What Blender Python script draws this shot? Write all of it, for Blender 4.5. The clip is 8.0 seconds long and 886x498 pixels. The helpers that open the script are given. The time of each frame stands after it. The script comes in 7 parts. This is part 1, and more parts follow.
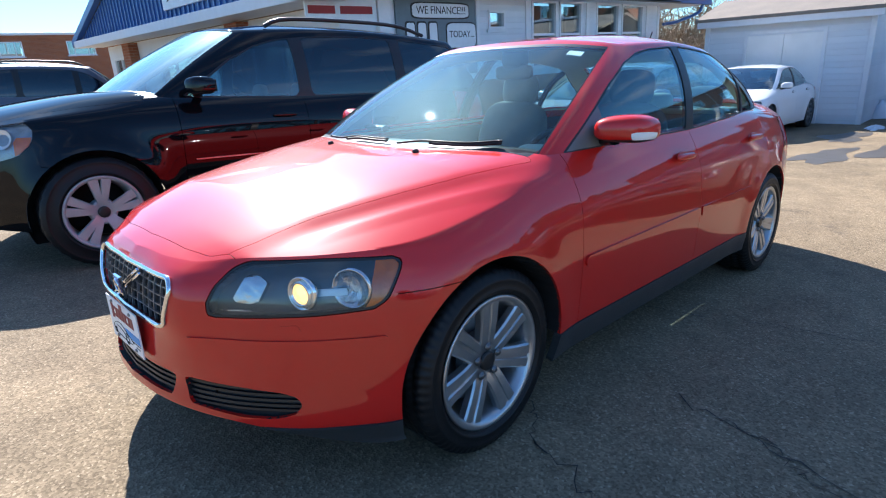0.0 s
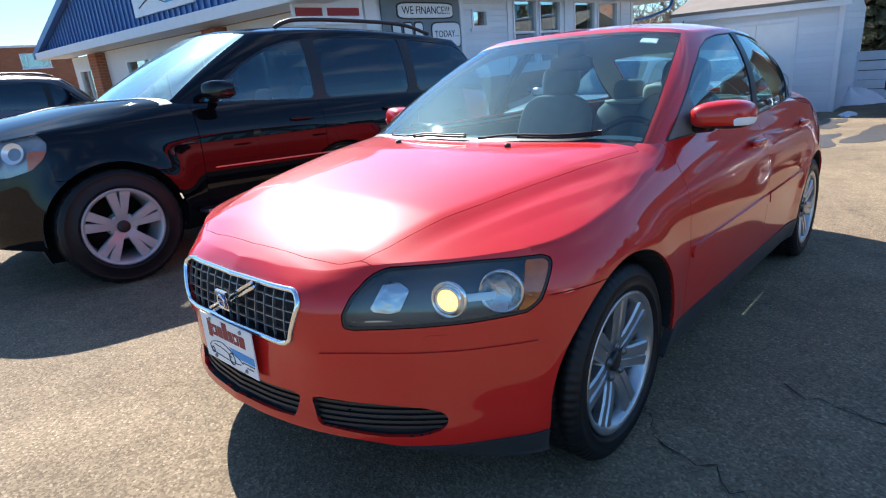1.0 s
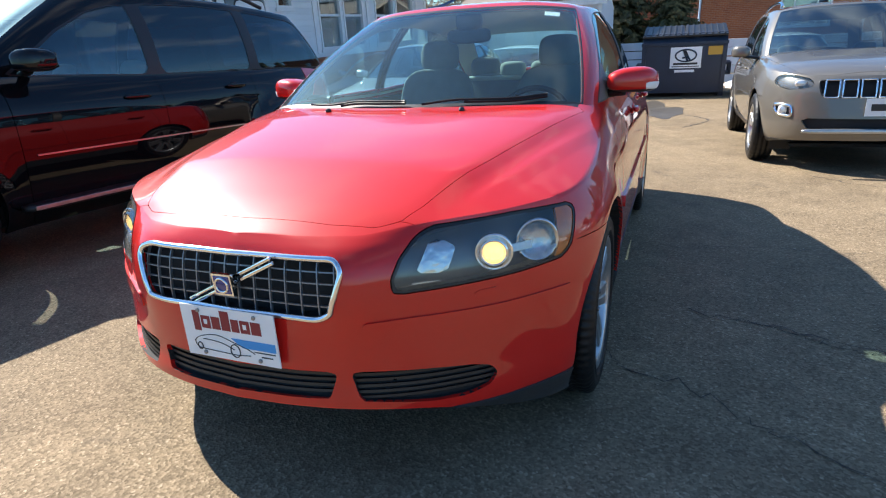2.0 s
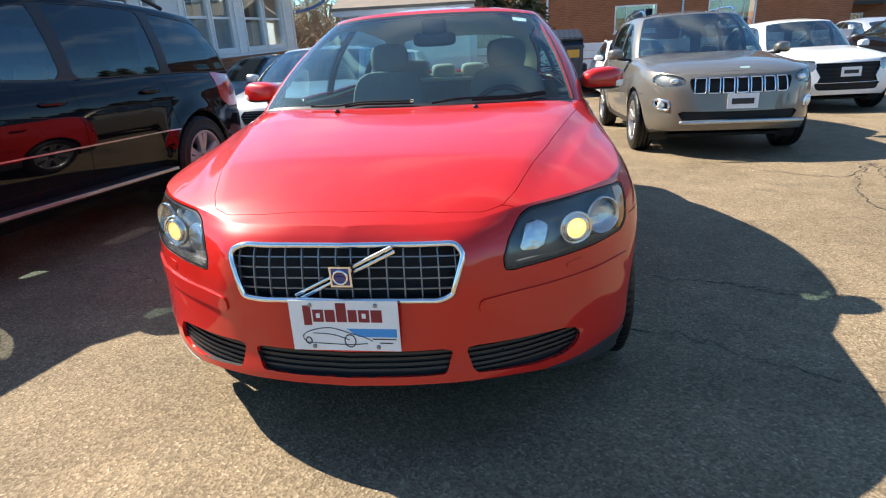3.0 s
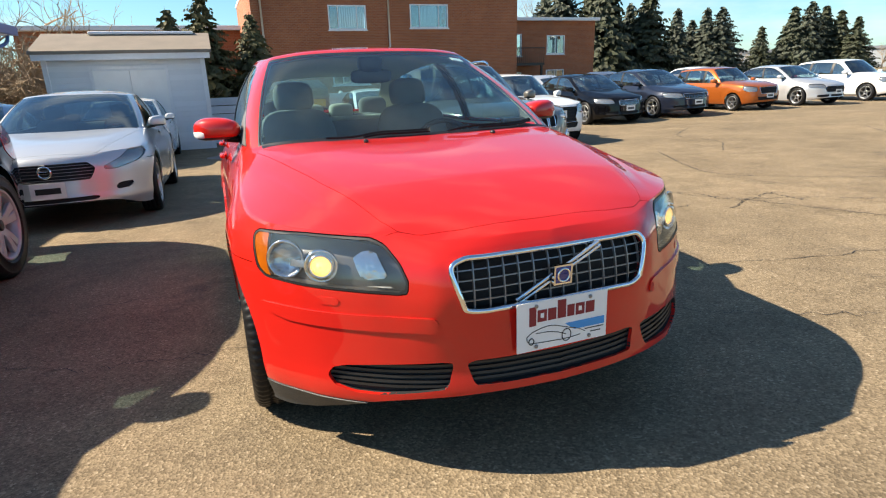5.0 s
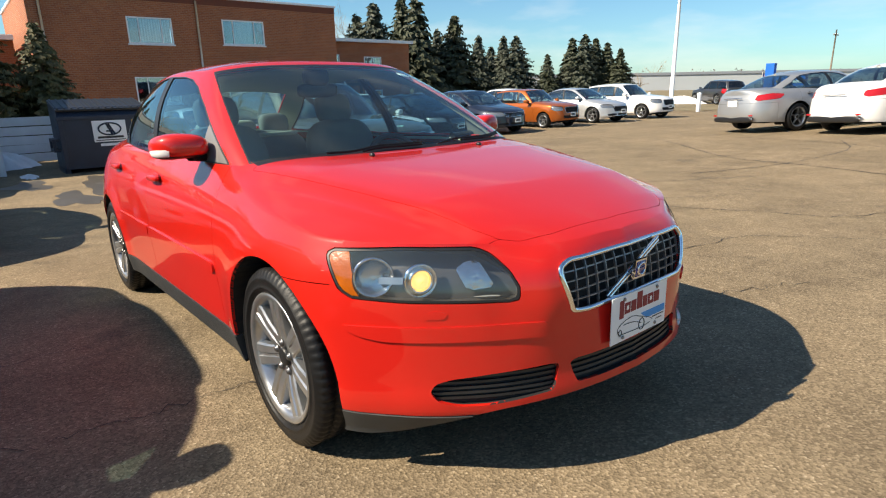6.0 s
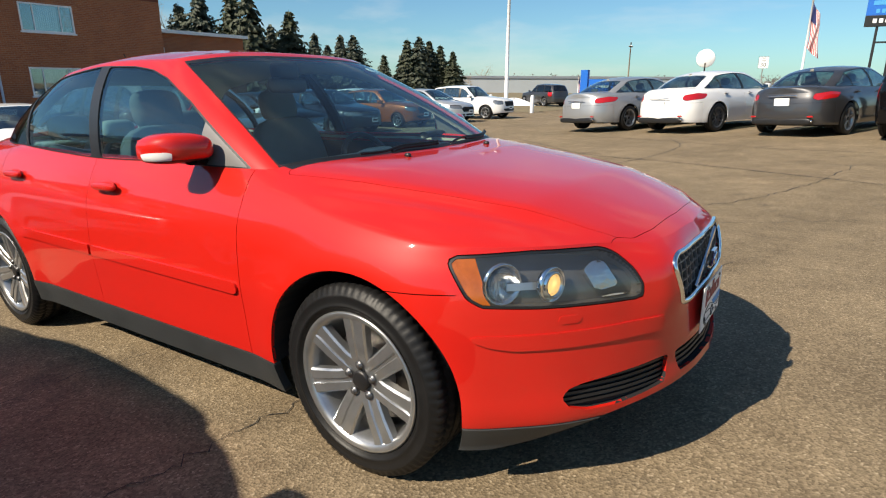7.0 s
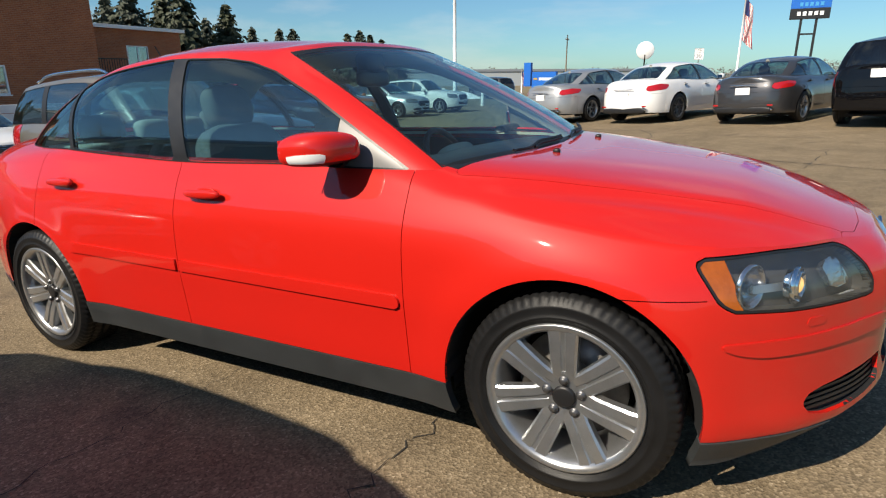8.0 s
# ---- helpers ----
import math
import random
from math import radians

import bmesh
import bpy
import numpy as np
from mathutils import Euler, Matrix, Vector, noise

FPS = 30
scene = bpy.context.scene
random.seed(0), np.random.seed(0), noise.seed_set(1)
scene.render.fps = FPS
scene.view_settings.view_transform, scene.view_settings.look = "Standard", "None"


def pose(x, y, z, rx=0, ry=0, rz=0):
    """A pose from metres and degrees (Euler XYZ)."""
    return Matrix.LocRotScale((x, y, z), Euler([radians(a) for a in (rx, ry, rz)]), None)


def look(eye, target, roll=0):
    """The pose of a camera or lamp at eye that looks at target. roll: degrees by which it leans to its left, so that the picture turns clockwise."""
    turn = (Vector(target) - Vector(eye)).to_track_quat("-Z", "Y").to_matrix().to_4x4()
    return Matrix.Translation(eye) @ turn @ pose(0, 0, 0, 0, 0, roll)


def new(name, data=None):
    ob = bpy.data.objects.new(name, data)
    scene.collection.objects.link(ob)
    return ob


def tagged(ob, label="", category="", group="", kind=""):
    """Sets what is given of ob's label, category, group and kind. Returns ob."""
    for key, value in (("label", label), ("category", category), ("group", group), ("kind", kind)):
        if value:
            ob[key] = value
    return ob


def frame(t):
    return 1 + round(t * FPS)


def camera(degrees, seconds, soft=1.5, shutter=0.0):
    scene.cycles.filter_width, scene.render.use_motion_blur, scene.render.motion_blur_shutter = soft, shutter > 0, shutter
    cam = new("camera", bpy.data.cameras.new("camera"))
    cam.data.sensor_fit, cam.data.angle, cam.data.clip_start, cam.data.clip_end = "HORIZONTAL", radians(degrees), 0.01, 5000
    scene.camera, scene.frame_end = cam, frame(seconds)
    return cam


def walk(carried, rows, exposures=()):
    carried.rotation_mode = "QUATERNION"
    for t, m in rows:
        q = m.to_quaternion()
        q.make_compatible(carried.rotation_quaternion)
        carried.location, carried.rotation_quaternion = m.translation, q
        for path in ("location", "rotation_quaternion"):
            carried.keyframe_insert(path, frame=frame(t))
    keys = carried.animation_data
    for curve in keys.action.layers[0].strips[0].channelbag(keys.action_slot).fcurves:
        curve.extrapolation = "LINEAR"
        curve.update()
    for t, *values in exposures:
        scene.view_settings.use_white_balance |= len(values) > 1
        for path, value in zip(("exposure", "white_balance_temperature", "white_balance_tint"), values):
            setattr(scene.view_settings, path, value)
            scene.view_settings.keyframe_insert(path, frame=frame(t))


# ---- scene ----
cam = camera(75.3, 8.0, soft=1.15)
PATH = [
    (0, (-1.309, -1.979, 1.2), (0.032, -0.6, 0.651), -1.2),
    (0.5, (-1.431, -1.804, 1.184), (-0.114, -0.399, 0.644), -1.4),
    (1, (-1.566, -1.562, 1.179), (-0.152, -0.257, 0.634), -3.0),
    (1.5, (-1.749, -1.316, 1.144), (-0.122, -0.316, 0.554), -3.4),
    (1.7, (-1.816, -1.217, 1.119), (-0.121, -0.334, 0.528), -3.1),
    (2.8, (-2.132, -0.556, 1.134), (-0.27, -0.22, 0.486), -1.8),
    (3, (-2.207, -0.473, 1.133), (-0.324, -0.204, 0.514), -2.7),
    (3.5, (-2.259, -0.16, 1.118), (-0.351, -0.103, 0.52), -2.5),
    (4, (-2.299, 0.178, 1.112), (-0.392, 0.005, 0.535), -2.4),
    (4.5, (-2.305, 0.503, 1.111), (-0.426, 0.094, 0.562), -2.5),
    (4.7, (-2.262, 0.638, 1.101), (-0.403, 0.126, 0.571), -2.7),
    (5.8, (-1.925, 1.439, 1.124), (-0.331, 0.324, 0.657), -3.0),
    (6, (-1.799, 1.547, 1.116), (-0.281, 0.332, 0.646), -3.0),
    (6.5, (-1.508, 1.785, 1.122), (-0.188, 0.361, 0.644), -2.4),
    (7, (-1.162, 2.011, 1.143), (-0.046, 0.427, 0.648), -2.4),
    (7.5, (-0.827, 2.158, 1.161), (0.233, 0.543, 0.647), -3.2),
    (8, (-0.443, 2.273, 1.172), (0.506, 0.592, 0.649), -3.2),
]
# The lot slopes gently: TILT turns the lot's own frame (z square to the asphalt) into the upright world.
TILT = Vector((-0.053, -0.002, 0.9986)).rotation_difference(Vector((0, 0, 1))).to_matrix().to_4x4()
EXPOSURES = [(0, 1.38, 6050, 13), (1.5, 1.29, 6350, 12), (3, 1.30, 7050, 10), (4.5, 1.24, 7600, 10), (6, .84, 7700, 10), (8, .38, 7350, 10)]
walk(cam, [(t, TILT @ look(eye, target, roll)) for t, eye, target, roll in PATH], EXPOSURES)

# ---- world, sun, exposure ----
SUN_TO = (TILT.to_3x3() @ Vector((0.36, 1.065, 1.0))).normalized()      # towards the sun
SUN_EL, SUN_AZ = math.asin(SUN_TO.z), math.atan2(SUN_TO.x, SUN_TO.y)
world = bpy.data.worlds.new("world")
scene.world = world
world.use_nodes = True
wn, wl = world.node_tree.nodes, world.node_tree.links
sky = wn.new("ShaderNodeTexSky")
sky.sky_type, sky.sun_disc = "NISHITA", False
sky.sun_elevation, sky.sun_rotation = SUN_EL, SUN_AZ
sky.air_density, sky.dust_density, sky.ozone_density = 1.0, 0.35, 2.0
cloud_at = wn.new("ShaderNodeTexCoord")
cloud_map = wn.new("ShaderNodeMapping")
cloud_map.inputs["Scale"].default_value = (1.1, 2.2, 6.0)
cloud_map.inputs["Rotation"].default_value = (0.0, 0.18, 0.5)
cloud = wn.new("ShaderNodeTexNoise")
cloud.inputs["Scale"].default_value, cloud.inputs["Detail"].default_value, cloud.inputs["Roughness"].default_value = 1.7, 6.0, 0.55
cloud_ramp = wn.new("ShaderNodeValToRGB")
cloud_ramp.color_ramp.elements[0].position, cloud_ramp.color_ramp.elements[1].position = 0.52, 0.86
cloud_mix = wn.new("ShaderNodeMix")
cloud_mix.data_type = "RGBA"
cloud_mix.inputs[7].default_value = (10.0, 10.3, 10.6, 1)
cloud_cap = wn.new("ShaderNodeMath")
cloud_cap.operation = "MULTIPLY"
cloud_cap.inputs[1].default_value = 0.6
wl.new(cloud_at.outputs["Generated"], cloud_map.inputs["Vector"])
wl.new(cloud_map.outputs["Vector"], cloud.inputs["Vector"])
wl.new(cloud.outputs["Fac"], cloud_ramp.inputs["Fac"])
wl.new(cloud_ramp.outputs["Color"], cloud_cap.inputs[0])
wl.new(cloud_cap.outputs[0], cloud_mix.inputs[0])
sky_tone = wn.new("ShaderNodeVectorMath")
sky_tone.operation = "MULTIPLY"
sky_tone.inputs[1].default_value = (0.64, 1.07, 1.40)
wl.new(sky.outputs["Color"], sky_tone.inputs[0])
wl.new(sky_tone.outputs[0], cloud_mix.inputs[6])
wl.new(cloud_mix.outputs[2], wn["Background"].inputs["Color"])
wn["Background"].inputs["Strength"].default_value = 0.066
sun_data = bpy.data.lights.new("sun", "SUN")
sun_data.energy, sun_data.angle, sun_data.color = 5.0, radians(0.53), (1.0, 0.95, 0.87)
new("sun", sun_data).matrix_world = look(SUN_TO * 60, (0, 0, 0))


# ---- materials ----
def shader(name, color=(0.5, 0.5, 0.5), rough=0.5, metal=0.0, coat=0.0, spec=0.5, vary=0.0, scale=8.0, bump=0.0, bump_scale=60.0, grain=0.0, grain_scale=180.0, emit=0.0, piece=0.0):
    """A principled material with stains (vary), fine grain and relief, in metres of the object's own space."""
    m = bpy.data.materials.new(name)
    m.use_nodes = True
    nt = m.node_tree
    p = nt.nodes["Principled BSDF"]
    p.inputs["Base Color"].default_value = (*color, 1)
    p.inputs["Roughness"].default_value, p.inputs["Metallic"].default_value = rough, metal
    p.inputs["Specular IOR Level"].default_value = spec
    p.inputs["Coat Weight"].default_value, p.inputs["Coat Roughness"].default_value = coat, 0.025
    if emit:
        p.inputs["Emission Color"].default_value, p.inputs["Emission Strength"].default_value = (*color, 1), emit
    at = nt.nodes.new("ShaderNodeTexCoord").outputs["Object"]
    tone = None

    def times(sock, low, high):
        nonlocal tone
        r = nt.nodes.new("ShaderNodeMapRange")
        r.inputs["To Min"].default_value, r.inputs["To Max"].default_value = low, high
        nt.links.new(sock, r.inputs["Value"])
        if tone is None:
            tone = r.outputs[0]
        else:
            k = nt.nodes.new("ShaderNodeMath")
            k.operation = "MULTIPLY"
            nt.links.new(tone, k.inputs[0]), nt.links.new(r.outputs[0], k.inputs[1])
            tone = k.outputs[0]

    def tex(s, detail=5.0):
        n = nt.nodes.new("ShaderNodeTexNoise")
        n.inputs["Scale"].default_value, n.inputs["Detail"].default_value = s, detail
        nt.links.new(at, n.inputs["Vector"])
        return n.outputs["Fac"]
    if vary:
        s = tex(scale)
        times(s, 1 - 1.6 * vary, 1 + 1.6 * vary)
        r = nt.nodes.new("ShaderNodeMapRange")
        r.inputs["To Min"].default_value, r.inputs["To Max"].default_value = max(0.02, rough * (1 - vary)), min(1, rough * (1 + vary))
        nt.links.new(s, r.inputs["Value"]), nt.links.new(r.outputs[0], p.inputs["Roughness"])
    if grain:
        times(tex(grain_scale, 2.0), 1 - 1.8 * grain, 1 + 1.8 * grain)
    if piece:
        o = nt.nodes.new("ShaderNodeObjectInfo")
        times(o.outputs["Random"], 1 - piece, 1 + piece)
    if tone is not None:
        k = nt.nodes.new("ShaderNodeVectorMath")
        k.operation = "SCALE"
        k.inputs[0].default_value = color
        nt.links.new(tone, k.inputs["Scale"]), nt.links.new(k.outputs[0], p.inputs["Base Color"])
    if bump:
        b = nt.nodes.new("ShaderNodeBump")
        b.inputs["Strength"].default_value, b.inputs["Distance"].default_value = 1.0, bump
        nt.links.new(tex(bump_scale, 4.0), b.inputs["Height"]), nt.links.new(b.outputs[0], p.inputs["Normal"])
    return m


def glass(name, tint=(0.7, 0.8, 0.78), ior=1.7, dust=0.0, haze=0.0):
    """Thin glass: clear with a tint, mirror-like by Fresnel, and a film of dust."""
    m = bpy.data.materials.new(name)
    m.use_nodes = True
    nt = m.node_tree
    nt.nodes.remove(nt.nodes["Principled BSDF"])
    a, b, mix, f, five, gain = (nt.nodes.new("ShaderNode" + k) for k in ("BsdfTransparent", "BsdfGlossy", "MixShader", "LayerWeight", "Math", "MapRange"))
    a.inputs["Color"].default_value = (*tint, 1)
    b.inputs["Color"].default_value, b.inputs["Roughness"].default_value = (.84, .97, 1, 1), 0.015
    f.inputs["Blend"].default_value = 0.5
    five.operation, five.inputs[1].default_value = "POWER", 5.0
    gain.inputs["To Min"].default_value = ((ior - 1) / (ior + 1)) ** 2 * 1.8
    nt.links.new(f.outputs["Facing"], five.inputs[0]), nt.links.new(five.outputs[0], gain.inputs["Value"])
    clear = a.outputs[0]
    if dust:
        d, md, n, r = (nt.nodes.new("ShaderNode" + k) for k in ("BsdfDiffuse", "MixShader", "TexNoise", "MapRange"))
        d.inputs["Color"].default_value = (.8, .8, .8, 1)
        n.inputs["Scale"].default_value, n.inputs["Detail"].default_value = 2.2, 4
        at = nt.nodes.new("ShaderNodeTexCoord")
        r.inputs["To Min"].default_value, r.inputs["To Max"].default_value = dust * .4, dust * 1.6
        nt.links.new(at.outputs["Object"], n.inputs["Vector"]), nt.links.new(n.outputs["Fac"], r.inputs["Value"])
        nt.links.new(r.outputs[0], md.inputs[0]), nt.links.new(a.outputs[0], md.inputs[1]), nt.links.new(d.outputs[0], md.inputs[2])
        clear = md.outputs[0]
    if haze:
        hz, mh = nt.nodes.new("ShaderNodeBsdfGlossy"), nt.nodes.new("ShaderNodeMixShader")
        hz.inputs["Color"].default_value = (.62, .95, 1, 1)
        hz.inputs["Roughness"].default_value, mh.inputs[0].default_value = 0.48, haze
        nt.links.new(clear, mh.inputs[1]), nt.links.new(hz.outputs[0], mh.inputs[2])
        clear = mh.outputs[0]
    nt.links.new(gain.outputs[0], mix.inputs[0]), nt.links.new(clear, mix.inputs[1]), nt.links.new(b.outputs[0], mix.inputs[2])
    nt.links.new(mix.outputs[0], nt.nodes["Material Output"].inputs["Surface"])
    return m


RUBBER = shader("tyre rubber", (0.010, 0.010, 0.0105), 0.45, spec=0.25, vary=0.25, scale=14, bump=0.0004, bump_scale=400)
BLACK = shader("black plastic", (0.012, 0.012, 0.013), 0.42, vary=0.2, scale=20)
GREYPL = shader("grey lower plastic", (0.028, 0.031, 0.033), 0.5, vary=0.2, scale=9, bump=0.0004, bump_scale=900)
SAIL = shader("grey sail plastic", (0.16, 0.155, 0.15), 0.4, vary=0.15, scale=9)
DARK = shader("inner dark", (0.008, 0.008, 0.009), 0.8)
CHROME = shader("chrome", (0.78, 0.79, 0.8), 0.08, 1.0, vary=0.1)
ALLOY = shader("alloy", (0.46, 0.47, 0.48), 0.30, 0.85, vary=0.12, scale=20, grain=0.03)
SILVERRIM = shader("silver painted rim", (0.40, 0.41, 0.42), 0.36, 0.3, vary=0.1, scale=20)
NUT = shader("dull wheel nut", (0.16, 0.16, 0.165), 0.4, 0.8)
STEEL = shader("brake steel", (0.3, 0.28, 0.26), 0.45, 0.9, vary=0.3, scale=30)
CLEAR = glass("clear lamp glass", (0.92, 0.93, 0.92), 1.45, .022, .006)
CARGLASS = glass("car window glass", (0.40, 0.63, 0.70), 1.7, .003, .004)
SCREEN = glass("windscreen glass", (0.80, 0.96, 0.93), 1.40, .008, .009)
SUVGLASS = glass("hazed windscreen glass", (0.6, 0.7, 0.7), 2.2, .02, .14)
TINTED = glass("tinted car glass", (0.05, 0.06, 0.08), 1.55, .006)
MIDGLASS = glass("shaded car glass", (0.42, 0.55, 0.56), 2.0, .006, .004)
REDLENS = shader("red lens", (0.42, 0.01, 0.012), 0.12, coat=1.0)
AMBER = shader("amber lens", (0.36, 0.082, 0.005), 0.2, vary=0.25, scale=30, bump=0.0012, bump_scale=90, coat=1.0)
REFLECT = shader("lamp reflector", (0.88, 0.88, 0.87), 0.16, 0.55)
LAMPMID = shader("grey lamp bowl", (0.30, 0.30, 0.31), 0.22, 0.6, vary=0.3, scale=25)
LAMPIN = shader("lamp housing", (0.07, 0.07, 0.072), 0.35)
BEAM = shader("lit lamp", (1.0, 0.62, 0.20), 0.12, emit=0.8, coat=1.0)
PLATE = shader("white plate", (0.78, 0.78, 0.77), 0.35, vary=0.06)
SEAT = shader("grey seat cloth", (0.20, 0.195, 0.178), 0.9, vary=0.15, scale=12, bump=0.001, bump_scale=300)
BEIGE = shader("beige trim", (0.5, 0.46, 0.37), 0.8, vary=0.1)
INKBLACK = shader("black ink", (0.02, 0.02, 0.02), 0.5)
WHITE = shader("white paint", (0.78, 0.78, 0.76), 0.5, vary=0.06, scale=3)


def paint(name, color, metal=0.0, rough=0.38, coat=1.0, spec=0.12):
    return shader(name, color, rough, metal, coat=coat, spec=spec, vary=0.02, scale=2.5, grain=0.03 if metal else 0.0, grain_scale=900)


# ---- mesh tools ----
def curve(pts):
    """A smooth function through (t, value) points, without overshoot."""
    t, v = (np.array(c, float) for c in zip(*pts))
    h, d = np.diff(t), np.diff(v) / np.diff(t)
    m = np.empty(len(t))
    m[0], m[-1] = d[0], d[-1]
    for i in range(1, len(t) - 1):
        m[i] = 0 if d[i - 1] * d[i] <= 0 else 2 * d[i - 1] * d[i] / (d[i - 1] + d[i])

    def f(q):
        q = np.clip(np.asarray(q, float), t[0], t[-1])
        i = np.clip(np.searchsorted(t, q) - 1, 0, len(t) - 2)
        s = (q - t[i]) / h[i]
        return v[i] * (1 + 2 * s) * (1 - s) ** 2 + m[i] * h[i] * s * (1 - s) ** 2 + v[i + 1] * s * s * (3 - 2 * s) + m[i + 1] * h[i] * s * s * (s - 1)
    return f


def spline(pts, n, closed=False):
    """n points along a smooth line through pts (rows of any width), evenly by length."""
    p = np.array(pts, float)
    ext = np.vstack([p[-1], p, p[0], p[1]]) if closed else np.vstack([2 * p[0] - p[1], p, 2 * p[-1] - p[-2]])
    out = []
    for i in range(1, len(ext) - 2):
        a, b, c, d = ext[i - 1:i + 3]
        for s in np.linspace(0, 1, 24, endpoint=False):
            out.append(0.5 * (2 * b + (c - a) * s + (2 * a - 5 * b + 4 * c - d) * s * s + (3 * b - a - 3 * c + d) * s ** 3))
    out.append(ext[-2])
    out = np.array(out)
    arc = np.r_[0, np.cumsum(np.linalg.norm(np.diff(out, axis=0), axis=1))]
    q = np.linspace(0, arc[-1], n, endpoint=not closed)
    return np.stack([np.interp(q, arc, out[:, k]) for k in range(out.shape[1])], 1)


def quads(F):
    """Faces as rows of four; a triangle repeats its last corner."""
    if isinstance(F, np.ndarray):
        return F
    return np.array([(*f, f[-1]) if len(f) == 3 else f for f in F], int).reshape(-1, 4)


def grid(P):
    """A sheet (vertices, faces) from an array of points nu x nv x k."""
    nu, nv = P.shape[:2]
    at = np.arange(nu * nv).reshape(nu, nv)
    return P.reshape(nu * nv, -1), np.stack([at[:-1, :-1], at[1:, :-1], at[1:, 1:], at[:-1, 1:]], -1).reshape(-1, 4)


def clip(sheet, val):
    """The part of a sheet where val, given at its vertices, is at most 0."""
    V, F = sheet
    if not len(F):
        return sheet
    val = np.where(np.abs(val) < 1e-7, -1e-7, val)
    inside = val < 0
    n = inside[F].sum(1)
    faces, extra, cut = [F[n == 4]], [], {}

    def cross(i, j):
        k = (min(i, j), max(i, j))
        if k not in cut:
            cut[k] = len(V) + len(extra)
            extra.append(V[i] + (V[j] - V[i]) * (val[i] / (val[i] - val[j])))
        return cut[k]
    more = []
    for f in F[(n > 0) & (n < 4)].tolist():
        f = list(dict.fromkeys(f))
        g = []
        for i, j in zip(f, f[1:] + f[:1]):
            if inside[i]:
                g.append(i)
            if inside[i] != inside[j]:
                g.append(cross(i, j))
        if len(g) == 3:
            more.append((*g, g[-1]))
        elif len(g) == 4:
            more.append(tuple(g))
        elif len(g) == 5:
            more += [tuple(g[:4]), (g[0], g[3], g[4], g[4])]
    if more:
        faces.append(np.array(more, int))
    F2 = np.vstack(faces)
    W = np.vstack([V, np.array(extra)]) if extra else V
    used, index = np.unique(F2, return_inverse=True)
    return W[used], index.reshape(-1, 4)


def split(sheet, val, gap=0.0):
    """Inside and outside parts, with a gap between them."""
    return clip(sheet, val + gap), clip(sheet, gap - val)


def poly(q, pts, r=0.0):
    """Signed distance of the rows q (n x 2) to a polygon whose corners are rounded by r; negative inside."""
    p = np.array(pts, float)
    if r:
        e = np.roll(p, -1, 0) - p
        a = 0.5 * np.sum(p[:, 0] * np.roll(p[:, 1], -1) - p[:, 1] * np.roll(p[:, 0], -1))
        nrm = np.stack([e[:, 1], -e[:, 0]], 1) / np.linalg.norm(e, axis=1)[:, None] * np.sign(a)
        p = np.array([p[i] - r * (nrm[i - 1] + nrm[i]) / max(0.3, 1 + nrm[i - 1] @ nrm[i]) for i in range(len(p))])
    d = np.full(len(q), 1e9)
    sign = np.ones(len(q))
    for a, b in zip(p, np.roll(p, -1, 0)):
        e, w = b - a, q - a
        t = np.clip((w @ e) / (e @ e), 0, 1)
        d = np.minimum(d, np.sum((w - t[:, None] * e) ** 2, 1))
        c1, c2 = q[:, 1] >= a[1], q[:, 1] < b[1]
        c3 = e[0] * w[:, 1] > e[1] * w[:, 0]
        sign = np.where((c1 & c2 & c3) | (~c1 & ~c2 & ~c3), -sign, sign)
    return sign * np.sqrt(d) - r


def normals(V, F):
    F = quads(F)
    a, b, c, d = (V[F[:, i], :3] for i in range(4))
    n = np.cross(c - a, d - b)
    n = np.where((np.abs(n).sum(1) < 1e-14)[:, None], np.cross(b - a, c - a), n)
    N = np.zeros((len(V), 3))
    for i in range(4):
        np.add.at(N, F[:, i], n)
    return N / np.maximum(np.linalg.norm(N, axis=1), 1e-12)[:, None]


def shift(sheet, d):
    V, F = sheet
    if not len(F):
        return sheet
    W = V.copy()
    N = normals(V, F)
    mid = np.abs(V[:, 1]) < 1e-4
    N[mid, 1] = 0
    W[:, :3] += N * d
    return W, F


def open_edges(sheet):
    V, F = sheet
    F = quads(F)
    e = np.vstack([F[:, [0, 1]], F[:, [1, 2]], F[:, [2, 3]], F[:, [3, 0]]])
    e = e[e[:, 0] != e[:, 1]]
    k = len(V) + 1
    code, back = e[:, 0] * k + e[:, 1], e[:, 1] * k + e[:, 0]
    e = e[~np.isin(code, back)]
    mid = np.abs(V[:, 1]) < 1e-3
    return e[~(mid[e[:, 0]] & mid[e[:, 1]])]


def rim(sheet, depth):
    """The returned edge of a sheet: a strip along its border, turned inwards."""
    V, F = sheet
    if not len(F):
        return np.zeros((0, 3)), np.zeros((0, 4), int)
    e = open_edges(sheet)
    N = normals(V, F)
    used, idx = np.unique(e, return_inverse=True)
    idx = idx.reshape(-1, 2)
    P = np.vstack([V[used, :3], V[used, :3] - N[used] * depth])
    n = len(used)
    return P, np.stack([idx[:, 1], idx[:, 0], idx[:, 0] + n, idx[:, 1] + n], 1)


def join(*sheets):
    V, F, n = [], [], 0
    for v, f in sheets:
        if len(f):
            V.append(np.asarray(v)[:, :3])
            F.append(quads(f) + n)
            n += len(v)
    return (np.vstack(V), np.vstack(F)) if V else (np.zeros((0, 3)), np.zeros((0, 4), int))


